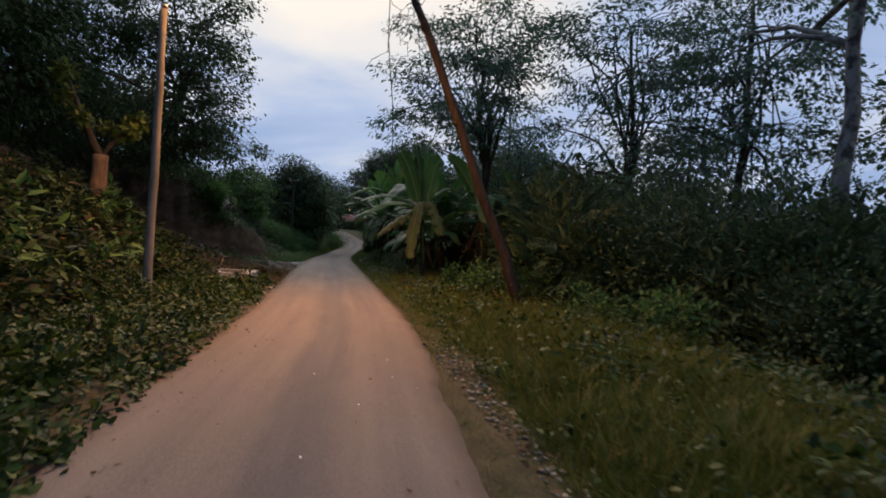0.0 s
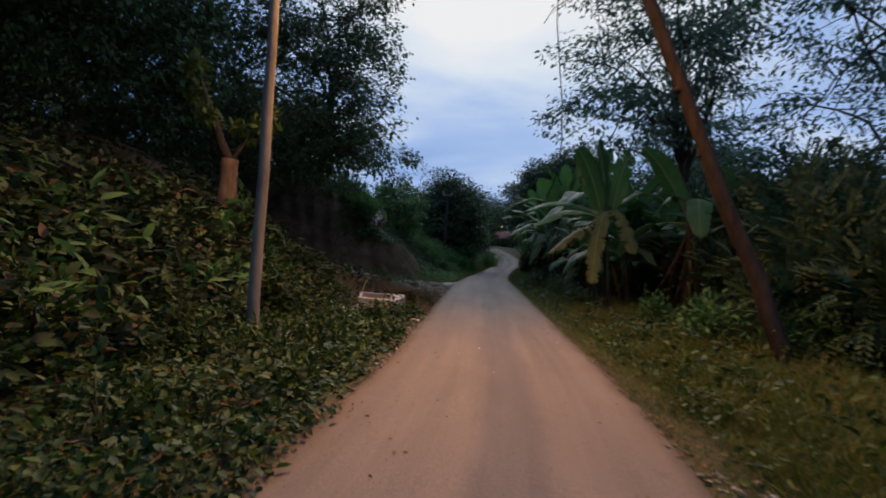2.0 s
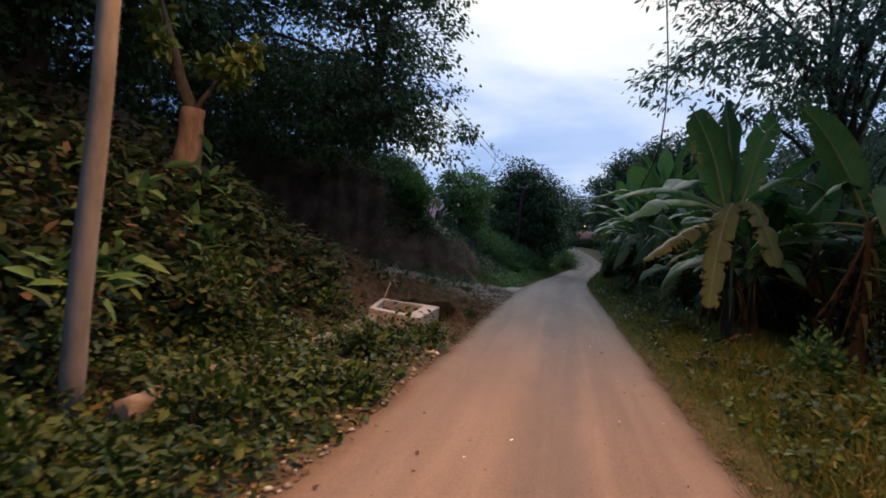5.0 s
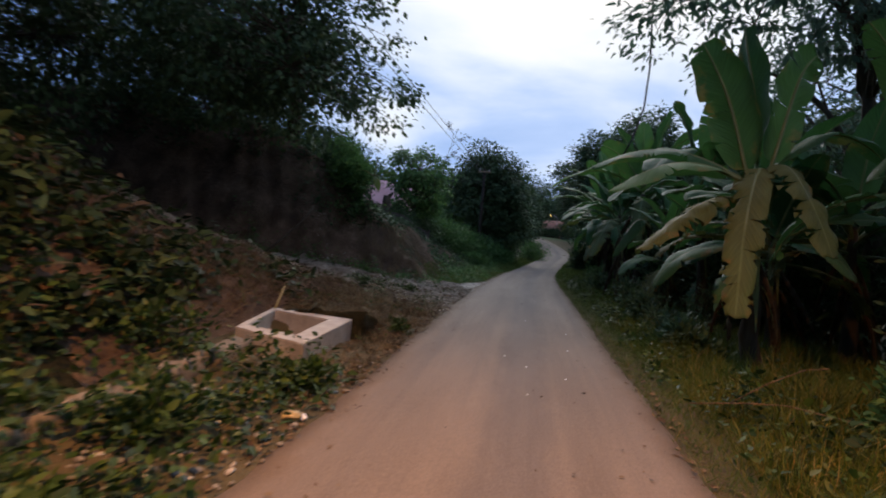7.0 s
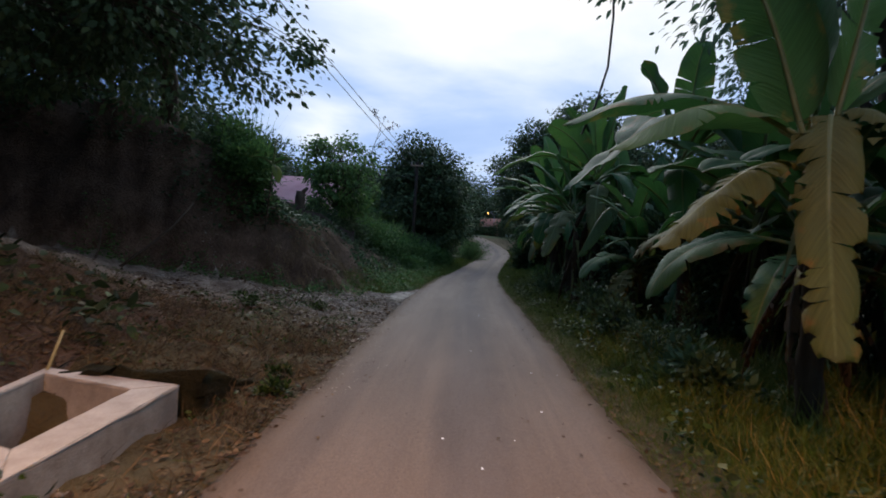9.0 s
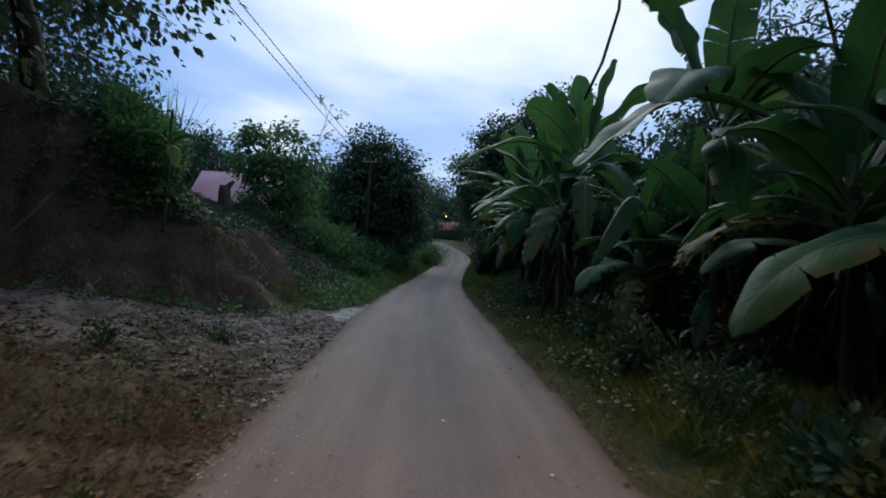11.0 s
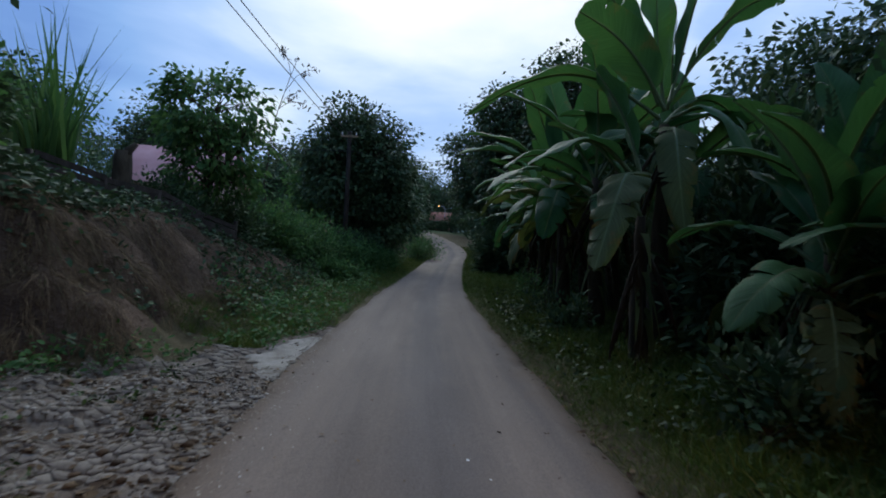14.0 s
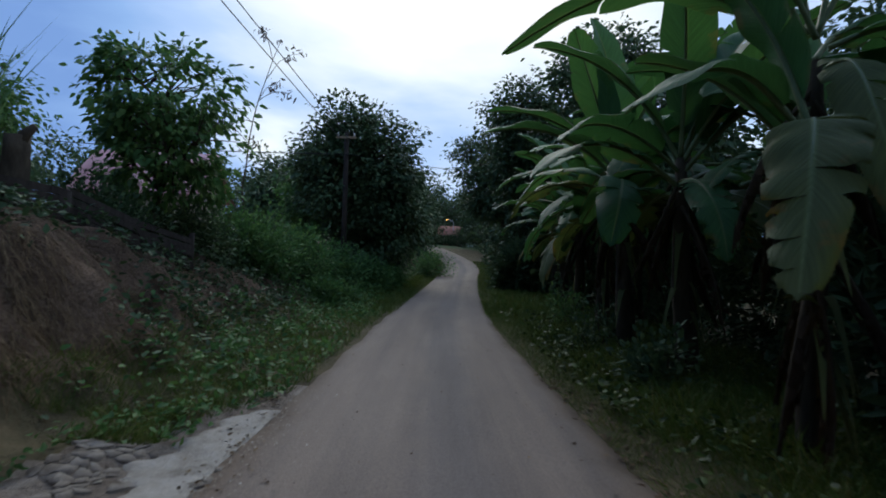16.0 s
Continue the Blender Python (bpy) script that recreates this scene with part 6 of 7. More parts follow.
def leaves_on_land(name, x, y, height, size, mats, label, tm=T_FULL, seed=1, flat=0.7, category="weeds", up=0.2):
    """Low leafy growth: leaves at several heights over the ground."""
    rng = np.random.default_rng(seed)
    n = len(x)
    P = on_land(x, y)
    P[:, 2] += rng.random(n) ** 0.8 * height
    D = unit(np.stack([rng.normal(size=n), rng.normal(size=n), rng.normal(up, 0.45, n)], -1))
    N = unit(np.stack([rng.normal(0, flat, n), rng.normal(0, flat, n), np.ones(n)], -1))
    s = Soup()
    s.scatter(tm, P, D, N, size * rng.uniform(0.5, 1.35, n))
    return tagged(new(name, s.mesh(name, mats)), label, category, kind="stuff")


def clump_xy(rng, n_clumps, per, xr, yr, spread):
    cx, cy = rng.uniform(*xr, n_clumps), rng.uniform(*yr, n_clumps)
    i = np.repeat(np.arange(n_clumps), per)
    return cx[i] + rng.normal(0, spread, len(i)), cy[i] + rng.normal(0, spread, len(i))


rng = np.random.default_rng(500)
# left verge of broad weeds
x, y = clump_xy(rng, 900, 38, (-3.3, -1.1), (-0.5, 15.6), 0.12)
hgt = 0.06 + 0.24 * np.clip((wobble(x, y, 2.2, 1.0) + 0.6), 0, 1.3) * sstep((-0.9 - x) / 0.7)
keep = (x < -1.0 - 0.12 * wobble(y, y * 0, 3.0)) & ~((np.abs(x + 2.25) < 0.75) & (np.abs(y - 16.2) < 1.15)) & (rng.random(len(x)) < 1 - 0.65 * sstep((y - 12.0) / 2.5))
leaves_on_land("verge_weeds", x[keep], y[keep], hgt[keep] * 1.3, 0.082, [M_WEED], "low broad-leaved green weeds along the lane", seed=501)
# bank creepers
x, y = clump_xy(rng, 2500, 26, (-9.5, -2.5), (0.0, 19.0), 0.16)
up = land(x, y)
keep = (up > 0.10) & (wobble(x, y, 2.6, 8.0) > -0.5 + 0.55 * sstep((up - 1.2) / 1.0)) & (rng.random(len(x)) < (1.1 - 0.95 * sstep((y - 13.6 - 0.8 * (up < 0.9)) / 2.6)) * (1 - 0.45 * sstep((up - 1.2) / 0.9))) & ~((x > -3.3) & (y > 15.2) & (y < 17.8))
leaves_on_land("bank_creepers", x[keep], y[keep], 0.40, 0.15, [M_BANK_LEAF], "dense creeping plants covering the earth bank", seed=502)
x, y = clump_xy(rng, 240, 9, (-7.0, -2.9), (2.0, 16.5), 0.10)
keep = land(x, y) > 0.12
leaves_on_land("bank_creepers", x[keep], y[keep], 0.42, 0.26, [M_BANK_LEAF], "long drooping leaves growing on the earth bank", T_LONG, seed=503, up=0.45)
x, y = clump_xy(rng, 70, 5, (-5.2, -2.7), (4.0, 15.5), 0.07)
keep = land(x, y) > 0.15
leaves_on_land("bank_creepers", x[keep], y[keep], 0.55, 0.34, [M_LEAF_MID], "large bright lance leaves among the bank creepers", T_LONG, seed=509, up=0.35)
x, y = clump_xy(rng, 900, 24, (-6.5, -2.2), (25.0, 44.0), 0.15)
up = land(x, y) - lane_z(y)
keep = (lane_x(y) - lane_h(y) - x > 0.9) & (rng.random(len(x)) < np.where(up > 1.3, 0.7, 0.45 * (wobble(x, y, 1.8, 6.0) > 0.2)) + 0.8 * sstep((y - 29) / 4)) & (y > bank_foot(lane_x(y) - lane_h(y) - x) + 0.2)
leaves_on_land("bank_creepers", x[keep], y[keep], 0.26, 0.09, [M_LEAF_DARK], "patchy creepers on the cut bank", seed=504)
x, y = clump_xy(rng, 330, 30, (-3.0, -0.6), (26.5, 50.0), 0.14)
d = lane_x(y) - lane_h(y) - x
keep = (d > 0.12) & (d < 2.4) & (rng.random(len(x)) < sstep((y - 27.6) / 1.6)) & ((land(x, y) - lane_z(y) < 0.35) | (y > 30))
leaves_on_land("verge_weeds", x[keep], y[keep], 0.20 * (0.3 + sstep(d[keep] / 1.2)), 0.085, [M_LEAF_MID], "low green weeds at the foot of the bank", seed=505)
n = 42000
y = 27.4 + 22 * rng.random(n) ** 1.4
d = rng.random(n) ** 0.9 * 2.2
x = lane_x(y) - lane_h(y) - d
keep = (d > 0.06 + 0.10 * wobble(y, y * 0, 3.3, 2.0) + 0.45 * (1 - sstep((y - 27.6) / 1.6))) & (land(x, y) - lane_z(y) < 0.45 + 0.5 * sstep((y - 30) / 4)) & (wobble(x, y, 2.1, 7.0) > -0.55)
blades("verge_grass", on_land(x[keep], y[keep], -0.01), rng.uniform(0.08, 0.22, int(keep.sum())), [M_GRASS], "fresh green grass at the foot of the earth bank", "grass", T_FINE, seed=526, lean=0.7)
# low side: grass and weeds
n = 190000
x, y = rng.uniform(1.72, 5.6, n), -1.5 + 40 * rng.random(n) ** 1.25
d = x - lane_x(y) - lane_h(y)
keep = (d > -0.04 + 0.10 * wobble(y, y * 0, 3.1, 2.0)) & (rng.random(n) < 0.45 + 0.55 * sstep((d - 0.1) / 0.6)) & ~((y < 6.5) & (d < 0.55 + 0.25 * wobble(y, x, 2.0)) & (rng.random(n) < 0.85))
x, y, d = x[keep], y[keep], d[keep]
h = (0.07 + 0.22 * sstep(d / 1.1)) * (1 + 0.5 * wobble(x, y, 1.7, 4.0)) * rng.uniform(0.6, 1.3, len(x))
# most grass within the lamp's reach takes the warm-tinted colour
sel = (y < 17) & (rng.random(len(x)) < 0.75)
blades("verge_grass", on_land(x[sel], y[sel], -0.01), h[sel], [M_GRASS_WARM], "yellowish verge grass with lamplight warmth in its colour", "grass", T_FINE, seed=510, lean=0.7)
blades("verge_grass", on_land(x[~sel], y[~sel], -0.01), h[~sel], [M_GRASS], "green roadside grass on the verge", "grass", T_FINE, seed=511, lean=0.7)
x, y = clump_xy(rng, 900, 24, (1.9, 6.5), (0.5, 36.0), 0.13)
d = x - lane_x(y) - lane_h(y)
keep = d > 0.2
leaves_on_land("verge_weeds", x[keep], y[keep], 0.26, 0.07, [M_WEED], "leafy weeds among the roadside grass", seed=512)
n = 60000
x, y = rng.uniform(1.2, 2.7, n), rng.uniform(0.5, 40.0, n)
x = x + lane_x(y) + lane_h(y) - 1.25
d = x - lane_x(y) - lane_h(y)
keep = (d > -0.03 + 0.05 * wobble(y, y * 0, 4.1, 1.0)) & ~((y < 6.0) & (d < 0.5) & (rng.random(n) < 0.7)) & (rng.random(n) < 0.9)
blades("verge_grass", on_land(x[keep], y[keep], -0.01), rng.uniform(0.06, 0.17, int(keep.sum())), [M_GRASS], "short green grass at the lane edge", "grass", T_FINE, seed=515, lean=0.8)
# grass farther along both sides
n = 46000
y = rng.uniform(36.0, 70.0, n)
side = rng.random(n) < 0.7
d = rng.random(n) ** 1.3 * np.where(side, 3.6, 1.6)
x = lane_x(y) + np.where(side, 1, -1) * (lane_h(y) + d - 0.03)
blades("verge_grass", on_land(x, y, -0.01), rng.uniform(0.12, 0.34, n) * (0.5 + 0.5 * sstep(d)), [M_GRASS], "rough green grass along the far lane", "grass", T_BLADE, seed=516, lean=0.6)
# dead stems, straw and fallen leaves on the upper part of the first bank
x, y = clump_xy(rng, 420, 22, (-8.5, -2.9), (1.0, 19.5), 0.14)
up = land(x, y)
keep = (up > 0.35) & (rng.random(len(x)) < 0.25 + 0.75 * sstep((up - 0.7) / 0.9))
blades("dry_grass", on_land(x[keep], y[keep]), rng.uniform(0.06, 0.26, int(keep.sum())), [M_STRAW], "dead brown stems and straw on the overgrown bank", "grass", T_FINE, 561, 1.0)
# small weeds where the track meets the bank
x, y = clump_xy(rng, 620, 24, (-7.5, -1.0), (22.8, 28.6), 0.09)
d = lane_x(y) - lane_h(y) - x
keep = (d > 0.35) & (np.abs(y - bank_foot(d) - 0.05) < 0.40)
leaves_on_land("verge_weeds", x[keep], y[keep], 0.15, 0.065, [M_LEAF_MID], "small green weeds at the edge of the side track", seed=507)
# dark creepers hanging over the cut face behind the track
x, y = clump_xy(rng, 900, 26, (-13.0, -2.6), (23.6, 28.5), 0.16)
keep = (land(x, y) > np.where(x > -5.6, 1.25, 2.9)) & (wobble(x, y, 2.0, 3.0) > -0.5)
leaves_on_land("bank_creepers", x[keep], y[keep], 0.35, 0.12, [M_LEAF_DARK], "dark creepers hanging over the cut bank", seed=506)
# dry straw on the cut bank and round the pit
def roots(x, y, label, seed, mats, lo=0.12, hi=0.45):
    """Dry stems and roots hanging down a cut face."""
    r = np.random.default_rng(seed)
    e = 0.05
    gx, gy = (land(x + e, y) - land(x - e, y)) / (2 * e), (land(x, y + e) - land(x, y - e)) / (2 * e)
    out = unit(np.stack([-gx, -gy, np.ones_like(gx)], -1))
    down = unit(np.stack([-gx, -gy, -(gx * gx + gy * gy)], -1) + 1e-6)
    P = on_land(x, y) + out * 0.03
    s = Soup()
    s.scatter(T_ROOT, P, unit(down + out * r.uniform(0.0, 0.4, (len(x), 1)) + r.normal(0, 0.22, (len(x), 3))), unit(out + r.normal(0, 0.3, out.shape)), r.uniform(lo, hi, len(x)))
    tagged(new("dry_roots", s.mesh("dry_roots", mats)), label, "grass", kind="stuff")


x, y = clump_xy(rng, 900, 34, (-8.5, -1.7), (23.2, 33.0), 0.09)
h = land(x, y) - lane_z(y)
d = lane_x(y) - lane_h(y) - x
keep = (h > 0.3) & (h < 1.85) & (y > bank_foot(d)) & (wobble(x, y, 2.2, 5.0) > -0.15)
roots(x[keep], y[keep], "dry brown roots and stems hanging down the cut bank", 513, [M_STRAW], 0.08, 0.30)
keep = (h > 0.5) & (h < 1.9) & (y > bank_foot(d)) & (wobble(x, y, 1.3, 2.0) > 0.45) & (np.arange(len(x)) % 2 == 0)
roots(x[keep], y[keep], "pale dry grass hanging down the cut bank", 517, [M_DRY], 0.10, 0.34)
x, y = clump_xy(rng, 420, 34, (-4.2, -1.6), (25.0, 29.0), 0.09)
h = land(x, y) - lane_z(y)
d = lane_x(y) - lane_h(y) - x
keep = (h > 0.25) & (y > bank_foot(d)) & (wobble(x, y, 2.6, 1.0) > -0.3)
roots(x[keep], y[keep], "pale dry grass hanging over the nose of the cut bank", 525, [M_DRY], 0.10, 0.32)
n = 15000
x, y = rng.uniform(-5.2, -0.98, n), rng.uniform(15.0, 22.0, n)
keep = (lane_x(y) - lane_h(y) - x > 0.02) & (rng.random(n) < 0.95 - 0.9 * sstep((y - 19.8 + 0.45 * np.clip(-x - 3, 0, 4)) / 1.4)) & (rng.random(n) < 0.25 + 0.75 * (wobble(x, y, 2.5) > -0.25)) & ~((np.abs(x + 2.25) < 0.68) & (np.abs(y - 16.2) < 1.0))
blades("dry_grass", on_land(x[keep], y[keep]), rng.uniform(0.05, 0.20, int(keep.sum())), [M_STRAW], "short dry grass and straw round the catch pit", "grass", T_BLADE2, 514, 1.3)


x, y = clump_xy(rng, 90, 26, (-5.2, -1.2), (16.8, 21.8), 0.10)
keep = ~((np.abs(x + 2.25) < 0.72) & (np.abs(y - 16.2) < 1.05))
leaves_on_land("track_weeds", x[keep], y[keep], 0.07, 0.045, [M_WEED], "small green weeds among the dry litter", seed=511)
x, y = clump_xy(rng, 260, 30, (-5.0, -1.1), (16.6, 21.8), 0.055)
keep = (y < 20.9 - 0.45 * np.clip(-x - 3, 0, 4)) & (lane_x(y) - lane_h(y) - x > 0.08) & ~((np.abs(x + 2.25) < 0.68) & (np.abs(y - 16.2) < 1.0))
blades("dry_grass", on_land(x[keep], y[keep]), rng.uniform(0.07, 0.24, int(keep.sum())), [M_STRAW], "tufts of dry brown grass by the side track", "grass", T_FINE, 518, 0.75)
x, y = clump_xy(rng, 620, 46, (2.2, 6.6), (0.5, 22.0), 0.10)
d = x - lane_x(y) - lane_h(y)
keep = d > 0.45
blades("tall_grass", on_land(x[keep], y[keep]), rng.uniform(0.18, 0.55, int(keep.sum())) * (0.55 + 0.45 * sstep(d[keep] / 1.5)), [M_GRASS_WARM], "tall seeding grass tufts on the verge", "grass", T_FINE, 519, 0.45)
x, y = clump_xy(rng, 260, 22, (2.6, 7.5), (1.0, 16.0), 0.13)
d = x - lane_x(y) - lane_h(y)
keep = d > 0.6
leaves_on_land("verge_weeds", x[keep], y[keep], 0.5, 0.10, [M_WEED], "tall leafy weeds among the verge grass", seed=508, up=0.5)


def litter(name, x, y, size, label, seed, mats=None, lift=0.012):
    rng = np.random.default_rng(seed)
    n = len(x)
    s = Soup()
    a = rng.uniform(0, 2 * np.pi, n)
    D = np.stack([np.cos(a), np.sin(a), rng.normal(0, 0.15, n)], -1)
    N = unit(np.stack([rng.normal(0, 0.25, n), rng.normal(0, 0.25, n), np.ones(n)], -1))
    s.scatter(T_LITTER, on_land(x, y, lift), D, N, size * rng.uniform(0.5, 1.3, n))
    return tagged(new(name, s.mesh(name, mats or [M_LITTER])), label, "leaf litter", kind="stuff")


n = 9000
x, y = rng.uniform(-5.2, -0.85, n), rng.uniform(15.0, 26.0, n)
keep = ~((np.abs(x + 2.25) < 0.66) & (np.abs(y - 16.2) < 1.05)) & ((y < 21.2 - 0.45 * np.clip(-x - 3, 0, 4)) | (rng.random(n) < 0.3))
litter("leaf_litter", x[keep], y[keep], 0.055, "scattered dry brown leaves on the side track", 520)
n = 3600
x, y = rng.uniform(1.7, 2.7, n), rng.uniform(0.5, 30.0, n) ** 1.0
keep = (x - 1.8) < 0.2 + 0.8 * sstep((8 - y) / 5) * rng.random(n)
litter("leaf_litter", x[keep], y[keep], 0.06, "dry brown leaves along the lane edge", 521)
n = 1500
x, y = -0.95 - np.abs(rng.normal(0, 0.14, n)), rng.uniform(1.0, 40.0, n)
litter("leaf_litter", x, y, 0.05, "dry brown leaves along the lane edge", 522)


def pebbles(name, x, y, size, label, seed, mats=None, sink=0.25):
    """Angular stones, each a squashed and jittered octahedron."""
    rng = np.random.default_rng(seed)
    n = len(x)
    t = np.array([(1, 0, 0), (-1, 0, 0), (0, 1, 0), (0, -1, 0), (0, 0, 1), (0, 0, -1), (0.65, 0.65, 0.4), (-0.65, 0.6, 0.45), (-0.6, -0.7, 0.4), (0.65, -0.6, 0.45)], float)
    f = np.array([(0, 6, 4), (6, 2, 4), (2, 7, 4), (7, 1, 4), (1, 8, 4), (8, 3, 4), (3, 9, 4), (9, 0, 4), (6, 0, 2), (7, 2, 1), (8, 1, 3), (9, 3, 0), (0, 5, 2), (2, 5, 1), (1, 5, 3), (3, 5, 0)])
    sz = size * np.clip(rng.lognormal(0, 0.4, n), 0.4, 1.9)
    V = t[None] * (1 + rng.uniform(-0.25, 0.25, (n, 10, 3))) * np.stack([np.ones(n), rng.uniform(0.6, 1, n), rng.uniform(0.4, 0.7, n)], -1)[:, None, :] * sz[:, None, None]
    a = rng.uniform(0, 2 * np.pi, n)
    c, s_ = np.cos(a), np.sin(a)
    V = np.stack([V[..., 0] * c[:, None] - V[..., 1] * s_[:, None], V[..., 0] * s_[:, None] + V[..., 1] * c[:, None], V[..., 2]], -1)
    P = on_land(x, y)
    P[:, 2] += sz * sink
    V += P[:, None, :]
    so = Soup()
    so.add(V.reshape(-1, 3), (f[None] + (np.arange(n) * 10)[:, None, None]).reshape(-1, 3))
    return tagged(new(name, so.mesh(name, mats or [M_STONE])), label, "gravel", kind="stuff")




def corner(x, y, j):
    """A shared corner of the cracked surface, shifted by its place."""
    u = np.sin(np.round(x, 3) * 127.1 + np.round(y, 3) * 311.7) * 43758.5
    v = np.sin(np.round(x, 3) * 269.5 + np.round(y, 3) * 183.3) * 24634.6
    return x + j * (u - np.floor(u) - 0.5), y + j * (v - np.floor(v) - 0.5)


def cracked_slabs(R=0.055):
    """Pale surfacing cracked into close-fitting slabs; those by the lane are pieces of their own."""
    r = np.random.default_rng(531)
    root = thing("track_slabs", (0, 0, 0), "pale surface cracked into flat slabs with brown dirt between", "broken slabs", kind="structure")
    w, h = R * math.sqrt(3), R * 1.5
    i, j = np.meshgrid(np.arange(int(5.8 / w)), np.arange(int(6.0 / h)))
    cx, cy = (-6.5 + (i + 0.5 * (j % 2)) * w).ravel(), (21.4 + j * h).ravel()
    d = lane_x(cy) - lane_h(cy) - cx
    keep = (r.random(len(cx)) < 0.90) & (wobble(cx, cy, 1.6, 3.0) + 0.35 * wobble(cx, cy, 7.0, 1.0) + 0.35 * wobble(cx, cy, 3.3, 5.0) + 0.95 * sstep((cy - 22.6) / 2.6) > 0.46) & (d > -0.05) & (cy < bank_foot(d) - 0.12)
    keep &= ~((cy > 25.6) & (d < 0.55) & (r.random(len(cx)) < 0.7))
    cx, cy, d = cx[keep], cy[keep], d[keep]
    own = set(np.argsort(np.abs(d - 0.7) + 0.25 * np.abs(cy - 25.0))[:300].tolist())
    rest = Soup()
    a = np.radians(np.arange(6) * 60 + 30)
    T = np.array([(0, 1, 2), (0, 2, 3), (0, 3, 4), (0, 4, 5)])
    k = np.arange(6)
    m = (k + 1) % 6
    Q = np.concatenate([np.stack([k + o + 6, m + o + 6, m + o, k + o], -1) for o in (0, 6)])
    for n in range(len(cx)):
        px, py = corner(cx[n] + R * np.cos(a), cy[n] + R * np.sin(a), 1.05 * R)
        mx, my = px.mean(), py.mean()
        g = 0.94 - 0.08 * r.random() ** 2
        px, py = mx + (px - mx) * g, my + (py - my) * g
        tilt = r.normal(0, 0.03, 2)
        dz = (px - mx) * tilt[0] + (py - my) * tilt[1] + r.normal(0.008, 0.004)
        z = land(px, py)
        V = np.concatenate([np.stack([mx + (px - mx) * f, my + (py - my) * f, z + dz * q + o], -1) for f, q, o in ((0.95, 1, 0.003), (1.0, 1, 0.0), (1.02, 0, -0.03))])
        if n in own:
            ob = new("slab", raw_mesh("slab", V - (mx, my, 0), [T, Q], [M_SLAB]))
            ob.parent = root
            ob.matrix_basis = pose(mx, my, 0)
        else:
            rest.add(V, T, Q)
    tagged(part("slab_fragments", rest.mesh("slab_fragments", [M_SLAB]), root), kind="stuff")


n = 9000
x, y = rng.uniform(-5.5, -0.85, n), rng.uniform(20.6, 26.2, n)
keep = (wobble(x, y, 1.5, 6.0) + 0.9 * sstep((y - 22) / 3) > 0.15) & (y < 26.4 - 0.35 * np.clip(-x - 1, 0, 3))
pebbles("track_gravel", x[keep], y[keep], 0.017, "pale broken gravel on the side track", 530)
cracked_slabs()
x, y = clump_xy(rng, 230, 26, (-6.0, -1.1), (21.2, 26.4), 0.06)
d = lane_x(y) - lane_h(y) - x
keep = (d > 0.15) & (y < bank_foot(d)) & (wobble(x, y, 1.9, 4.0) < 0.35)
blades("dry_grass", on_land(x[keep], y[keep]), rng.uniform(0.04, 0.13, int(keep.sum())), [M_STRAW], "withered brown tufts between the cracked slabs", "grass", T_FINE, 523, 1.0)
x, y = clump_xy(rng, 26, 30, (-4.6, -1.3), (22.2, 26.2), 0.09)
leaves_on_land("track_weeds", x, y, 0.10, 0.045, [M_WEED], "small dark green weeds between the cracked slabs", seed=524)


def build_apron():
    """A pale sandy strip along the lane's edge."""
    yy = np.linspace(25.9, 28.35, 60)
    u = np.linspace(0, 1, 9)
    wide = (0.05 + 0.42 * np.sin(np.pi * np.clip((yy - 25.9) / 2.45, 0, 1)) ** 0.6) * (1 + 0.35 * wobble(yy, yy * 0, 5.0, 1.0) + 0.2 * wobble(yy, yy * 0, 17.0, 2.0))
    X = (lane_x(yy) - lane_h(yy) + 0.05)[:, None] - u[None] * (wide[:, None] + 0.05)
    Y = np.repeat(yy[:, None], 9, 1)
    edge = np.minimum(np.minimum(u * 8, (1 - u) * 8), 1)[None] * np.clip(np.minimum(yy - 25.9, 28.35 - yy) * 8, 0, 1)[:, None]
    Z = land(X, Y) - 0.02 + 0.035 * edge + 0.004 * wobble(X, Y, 11.0)
    i, j = np.meshgrid(np.arange(59), np.arange(8), indexing="ij")
    Q = np.stack([i * 9 + j, (i + 1) * 9 + j, (i + 1) * 9 + j + 1, i * 9 + j + 1], -1).reshape(-1, 4)
    me = raw_mesh("sand_strip", np.stack([X, Y, Z], -1).reshape(-1, 3), [Q], [M_APRON], smooth=True)
    tagged(new("sand_strip", me), "pale washed-out sand along the lane edge", "sand", kind="structure")


build_apron()
n = 900
x, y = rng.uniform(1.72, 2.5, n), rng.uniform(1.5, 7.0, n)
pebbles("verge_gravel", x, y, 0.022, "grey gravel along the lane edge", 532)
n = 700
x, y = rng.uniform(-2.2, -0.95, n), rng.uniform(9.5, 16.0, n)
pebbles("verge_gravel", x, y, 0.022, "grey gravel and rubble in the weeds", 533)

# ---- small things by the lane ----


def build_mound():
    """Earth left standing behind the pit, with a cut face."""
    z0 = float(land(-1.75, 17.6)) - 0.3
    root = thing("earth_mound", (-1.75, 17.7, z0), "cut mound of dark earth behind the catch pit", "earth")
    rng = np.random.default_rng(6)
    bm = bmesh.new()
    prism(bm, [(-0.95, -0.42), (0.20, -0.42), (0.30, 0.95), (-0.95, 0.95)], 0.0, [0.10 - z0, 0.15 - z0, 0.2, 0.3])
    bmesh.ops.subdivide_edges(bm, edges=bm.edges, cuts=9, use_grid_fill=True)
    for v in bm.verts:
        v.co += Vector(rng.normal(0, 0.018, 3))
    bm_part("soil", bm, M_MOSS, root, "", True)


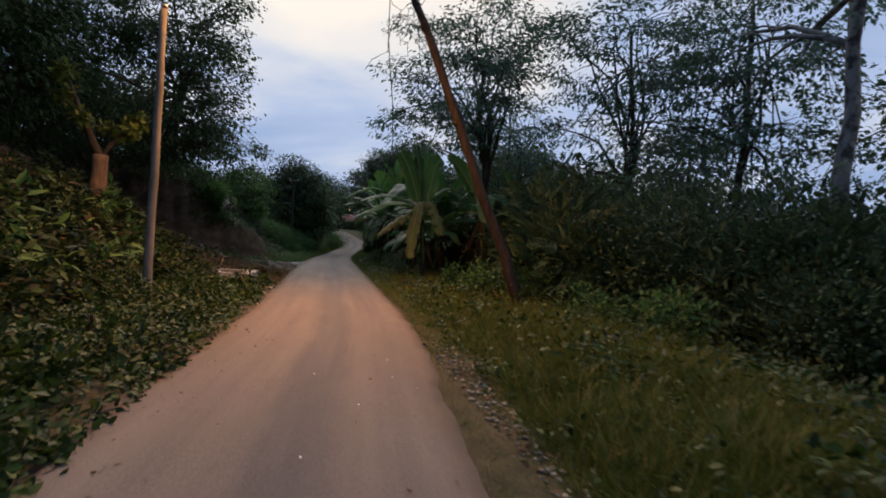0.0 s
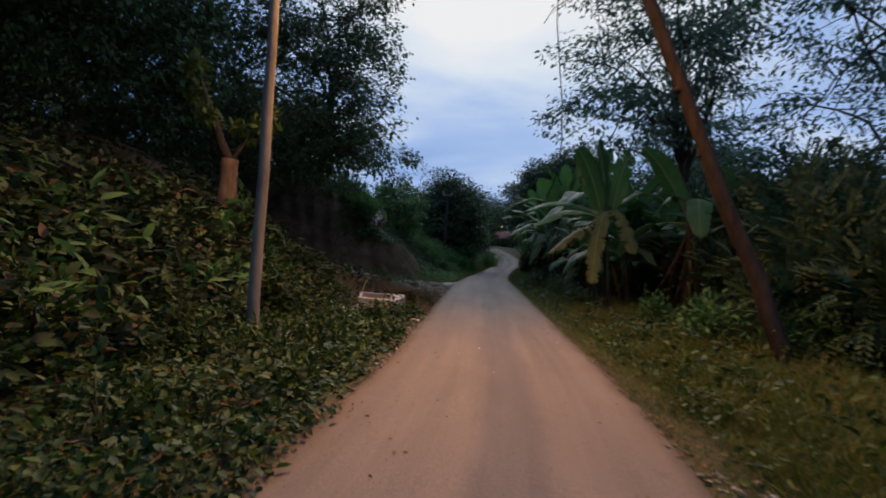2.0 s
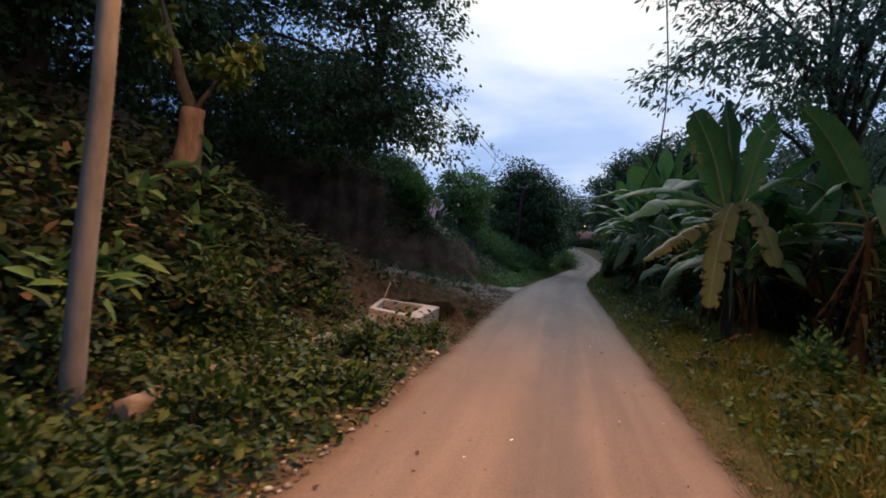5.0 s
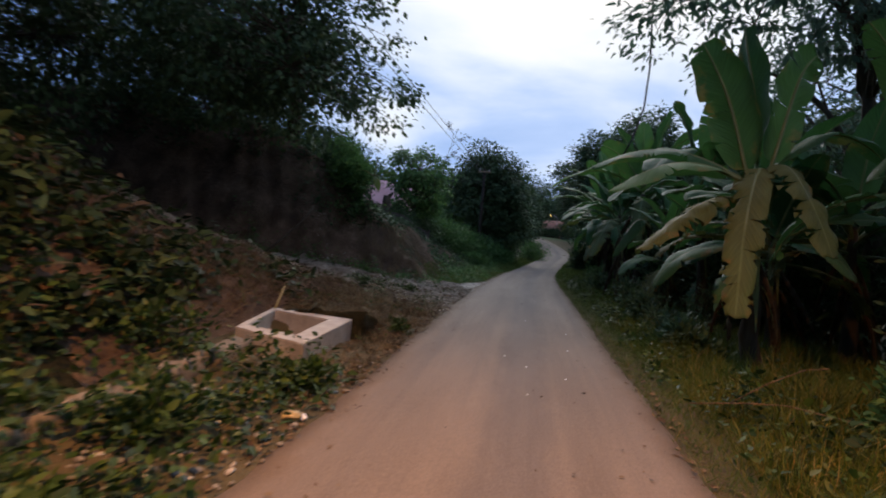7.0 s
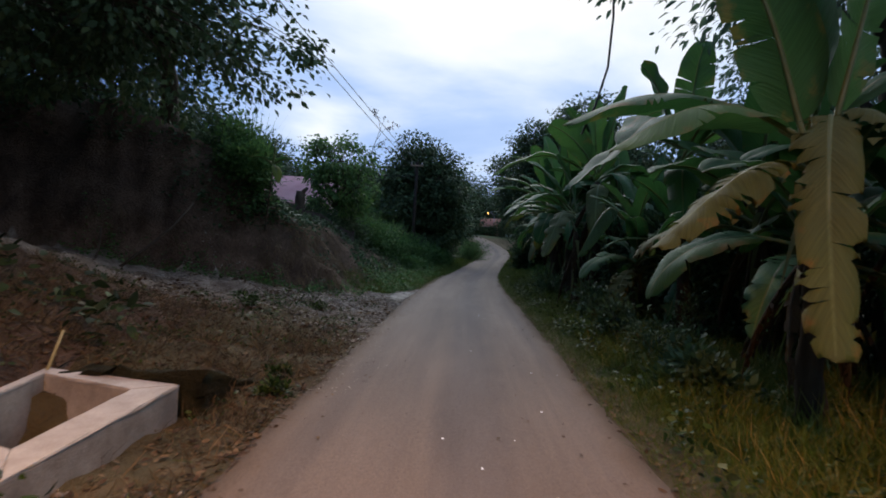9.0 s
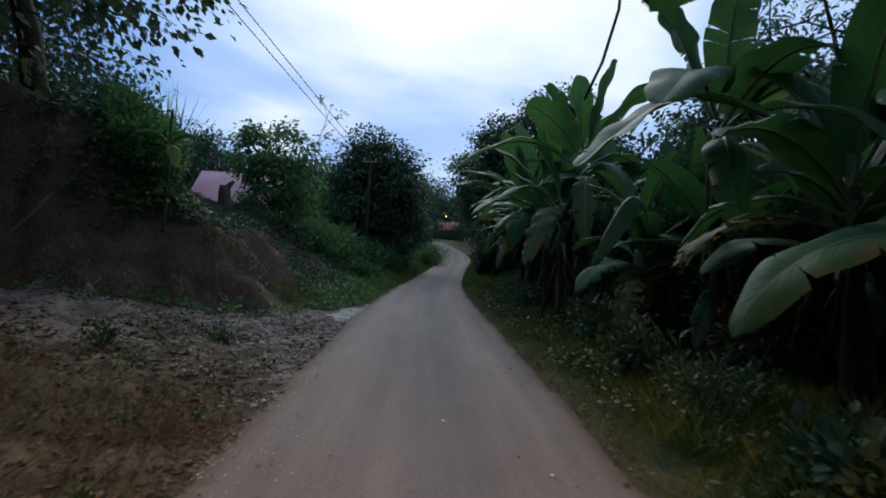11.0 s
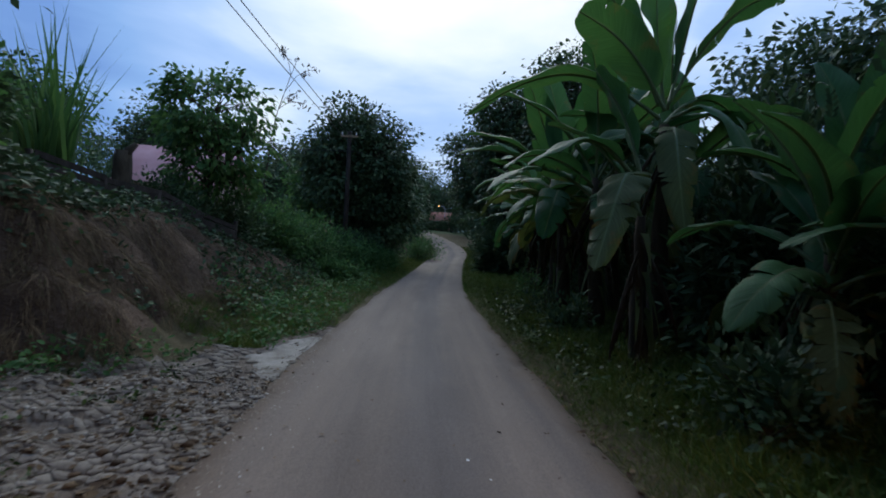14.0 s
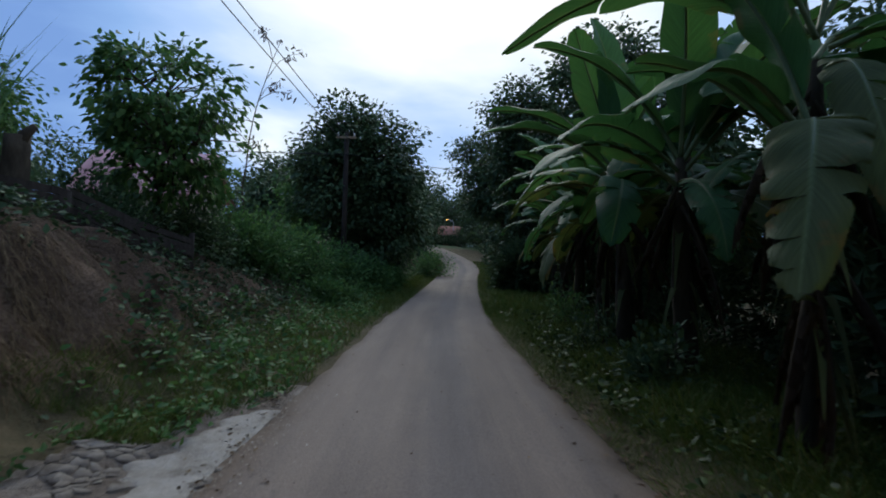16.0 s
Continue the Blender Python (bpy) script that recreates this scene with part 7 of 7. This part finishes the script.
def build_packet():
    root = thing("litter_packet", (-1.08, 13.95, float(land(-1.08, 13.95)) + 0.02), "crumpled yellow snack packet on the verge", "packet")
    rng = np.random.default_rng(3)
    bm = bmesh.new()
    box_bm(bm, (0.13, 0.10, 0.06), (0, 0, 0.03), 0.015, 0.5)
    for v in bm.verts:
        v.co += Vector(rng.normal(0, 0.008, 3))
    bm_part("wrapper", bm, M_PACK, root, "", True)
    bm = bmesh.new()
    box_bm(bm, (0.04, 0.09, 0.03), (0.08, 0.03, 0.02), 0.01, 0.5)
    bm_part("seal", bm, M_PACK2, root, "pale crimped seal", True)


build_mound()
for k, (sx, sy, sr, sh) in enumerate(((-1.38, 14.65, 0.24, 0.20), (-1.7, 13.3, 0.3, 0.25), (-2.9, 15.0, 0.35, 0.35), (-1.3, 11.6, 0.25, 0.22), (-1.9, 10.4, 0.35, 0.30), (-3.2, 9.2, 0.45, 0.45), (-1.6, 8.2, 0.3, 0.25), (-2.3, 6.6, 0.45, 0.4), (-3.0, 5.2, 0.5, 0.5), (-1.9, 4.4, 0.35, 0.3), (-3.3, 12.2, 0.45, 0.5), (-3.6, 7.4, 0.5, 0.5), (-2.2, 8.9, 0.35, 0.35), (-1.2, 17.9, 0.12, 0.12), (-1.35, 18.6, 0.1, 0.1), (-3.0, 21.8, 0.18, 0.15), (-2.2, 23.2, 0.2, 0.15))):
    bush("leafy_weed", (sx, sy), (sr, sr, sh), "bushy green weed on the verge", "weed", fol=M_WEED, tm=T_FULL, size=0.085 if k < 13 else 0.05, n=420, seed=320 + k, group="weeds on the verge", up=0.5)
build_packet()
for k, (sx, sy, sr) in enumerate(((-3.95, 13.3, 0.34), (-4.4, 12.4, 0.28), (-3.7, 11.0, 0.30), (-4.6, 9.4, 0.32), (-3.8, 8.4, 0.26), (-4.9, 14.3, 0.3))):
    bush("fern", (sx, sy), (sr, sr, 0.30), "bright green fern growing on the overgrown bank", "fern", fol=M_LEAF_MID, tm=T_LONG, size=0.34, n=46, seed=350 + k, group="ferns on the bank", up=0.15)
stick([(-2.92, 17.34, -0.10), (-2.84, 17.36, 0.14), (-2.76, 17.38, 0.40)], 0.014, "pale bamboo stick standing behind the catch pit", "bamboo_stick", [M_BAMBOO])
n = 1500
x, y = rng.uniform(-4.5, -1.0, n), rng.uniform(17.2, 22.0, n)
pebbles("soil_clods", x[:800], y[:800], 0.02, "brown clods of soil by the side track", 534, [M_LITTER])
# chips and leaves on the lane
n = 420
y = rng.uniform(1.0, 34.0, n)
side = rng.random(n) < 0.6
x = np.where(side, -0.95 + np.abs(rng.normal(0, 0.28, n)), 1.75 - np.abs(rng.normal(0, 0.5, n)))


def on_lane(x, y, size, name, label, seed, mats, tm=T_LITTER):
    r = np.random.default_rng(seed)
    k = len(x)
    u = np.clip((x - lane_x(y)) / lane_h(y), -1, 1)
    P = np.stack([x, y, lane_z(y) + 0.025 * (1 - u * u) + 0.022], -1)
    a = r.uniform(0, 2 * np.pi, k)
    s = Soup()
    s.scatter(tm, P, np.stack([np.cos(a), np.sin(a), r.normal(0, 0.1, k)], -1), unit(np.stack([r.normal(0, 0.2, k), r.normal(0, 0.2, k), np.ones(k)], -1)), size * r.uniform(0.5, 1.4, k))
    tagged(new(name, s.mesh(name, mats)), label, "leaf litter", kind="stuff")


on_lane(x, y, 0.035, "fallen_leaves", "small dry leaves and chips lying on the lane", 540, [M_LITTER])
n = 150
y = rng.uniform(4.0, 36.0, n)
x = lane_x(y) + rng.uniform(-0.9, 0.9, n) * lane_h(y)
on_lane(x, y, 0.030, "dark_crumbs", "small dark clods and leaf bits scattered on the lane", 543, [M_LITTER])
x2, y2 = rng.uniform(-0.7, 1.6, 24), rng.uniform(2.0, 24.0, 24)
on_lane(x2, y2, 0.03, "fallen_petals", "small pale petals lying on the lane", 541, [M_PACK2])

# dark clods, crumbs of stone and leaves where the track meets the lane
n = 1500
x, y = rng.uniform(-5.0, -0.9, n), rng.uniform(20.5, 26.0, n)
keep = (y < bank_foot(lane_x(y) - lane_h(y) - x)) & (wobble(x, y, 2.2, 4.0) > -0.1)
litter("leaf_litter", x[keep], y[keep], 0.075, "dark rotting leaves between the broken slabs", 523)
pebbles("soil_clods", x[keep], y[keep], 0.026, "dark clods of soil between the broken slabs", 535, [M_LITTER])
n = 1700
y = rng.uniform(18.0, 29.0, n)
x = lane_x(y) - lane_h(y) + np.abs(rng.normal(0, 0.24, n))
on_lane(x, y, 0.018, "lane_crumbs", "crumbs of stone and soil spilling onto the lane", 542, [M_STONE])
x, y = clump_xy(rng, 16, 40, (-3.6, -1.2), (21.6, 25.2), 0.07)
leaves_on_land("track_weeds", x, y, 0.12, 0.05, [M_WEED], "small weeds growing between the broken slabs", seed=509)
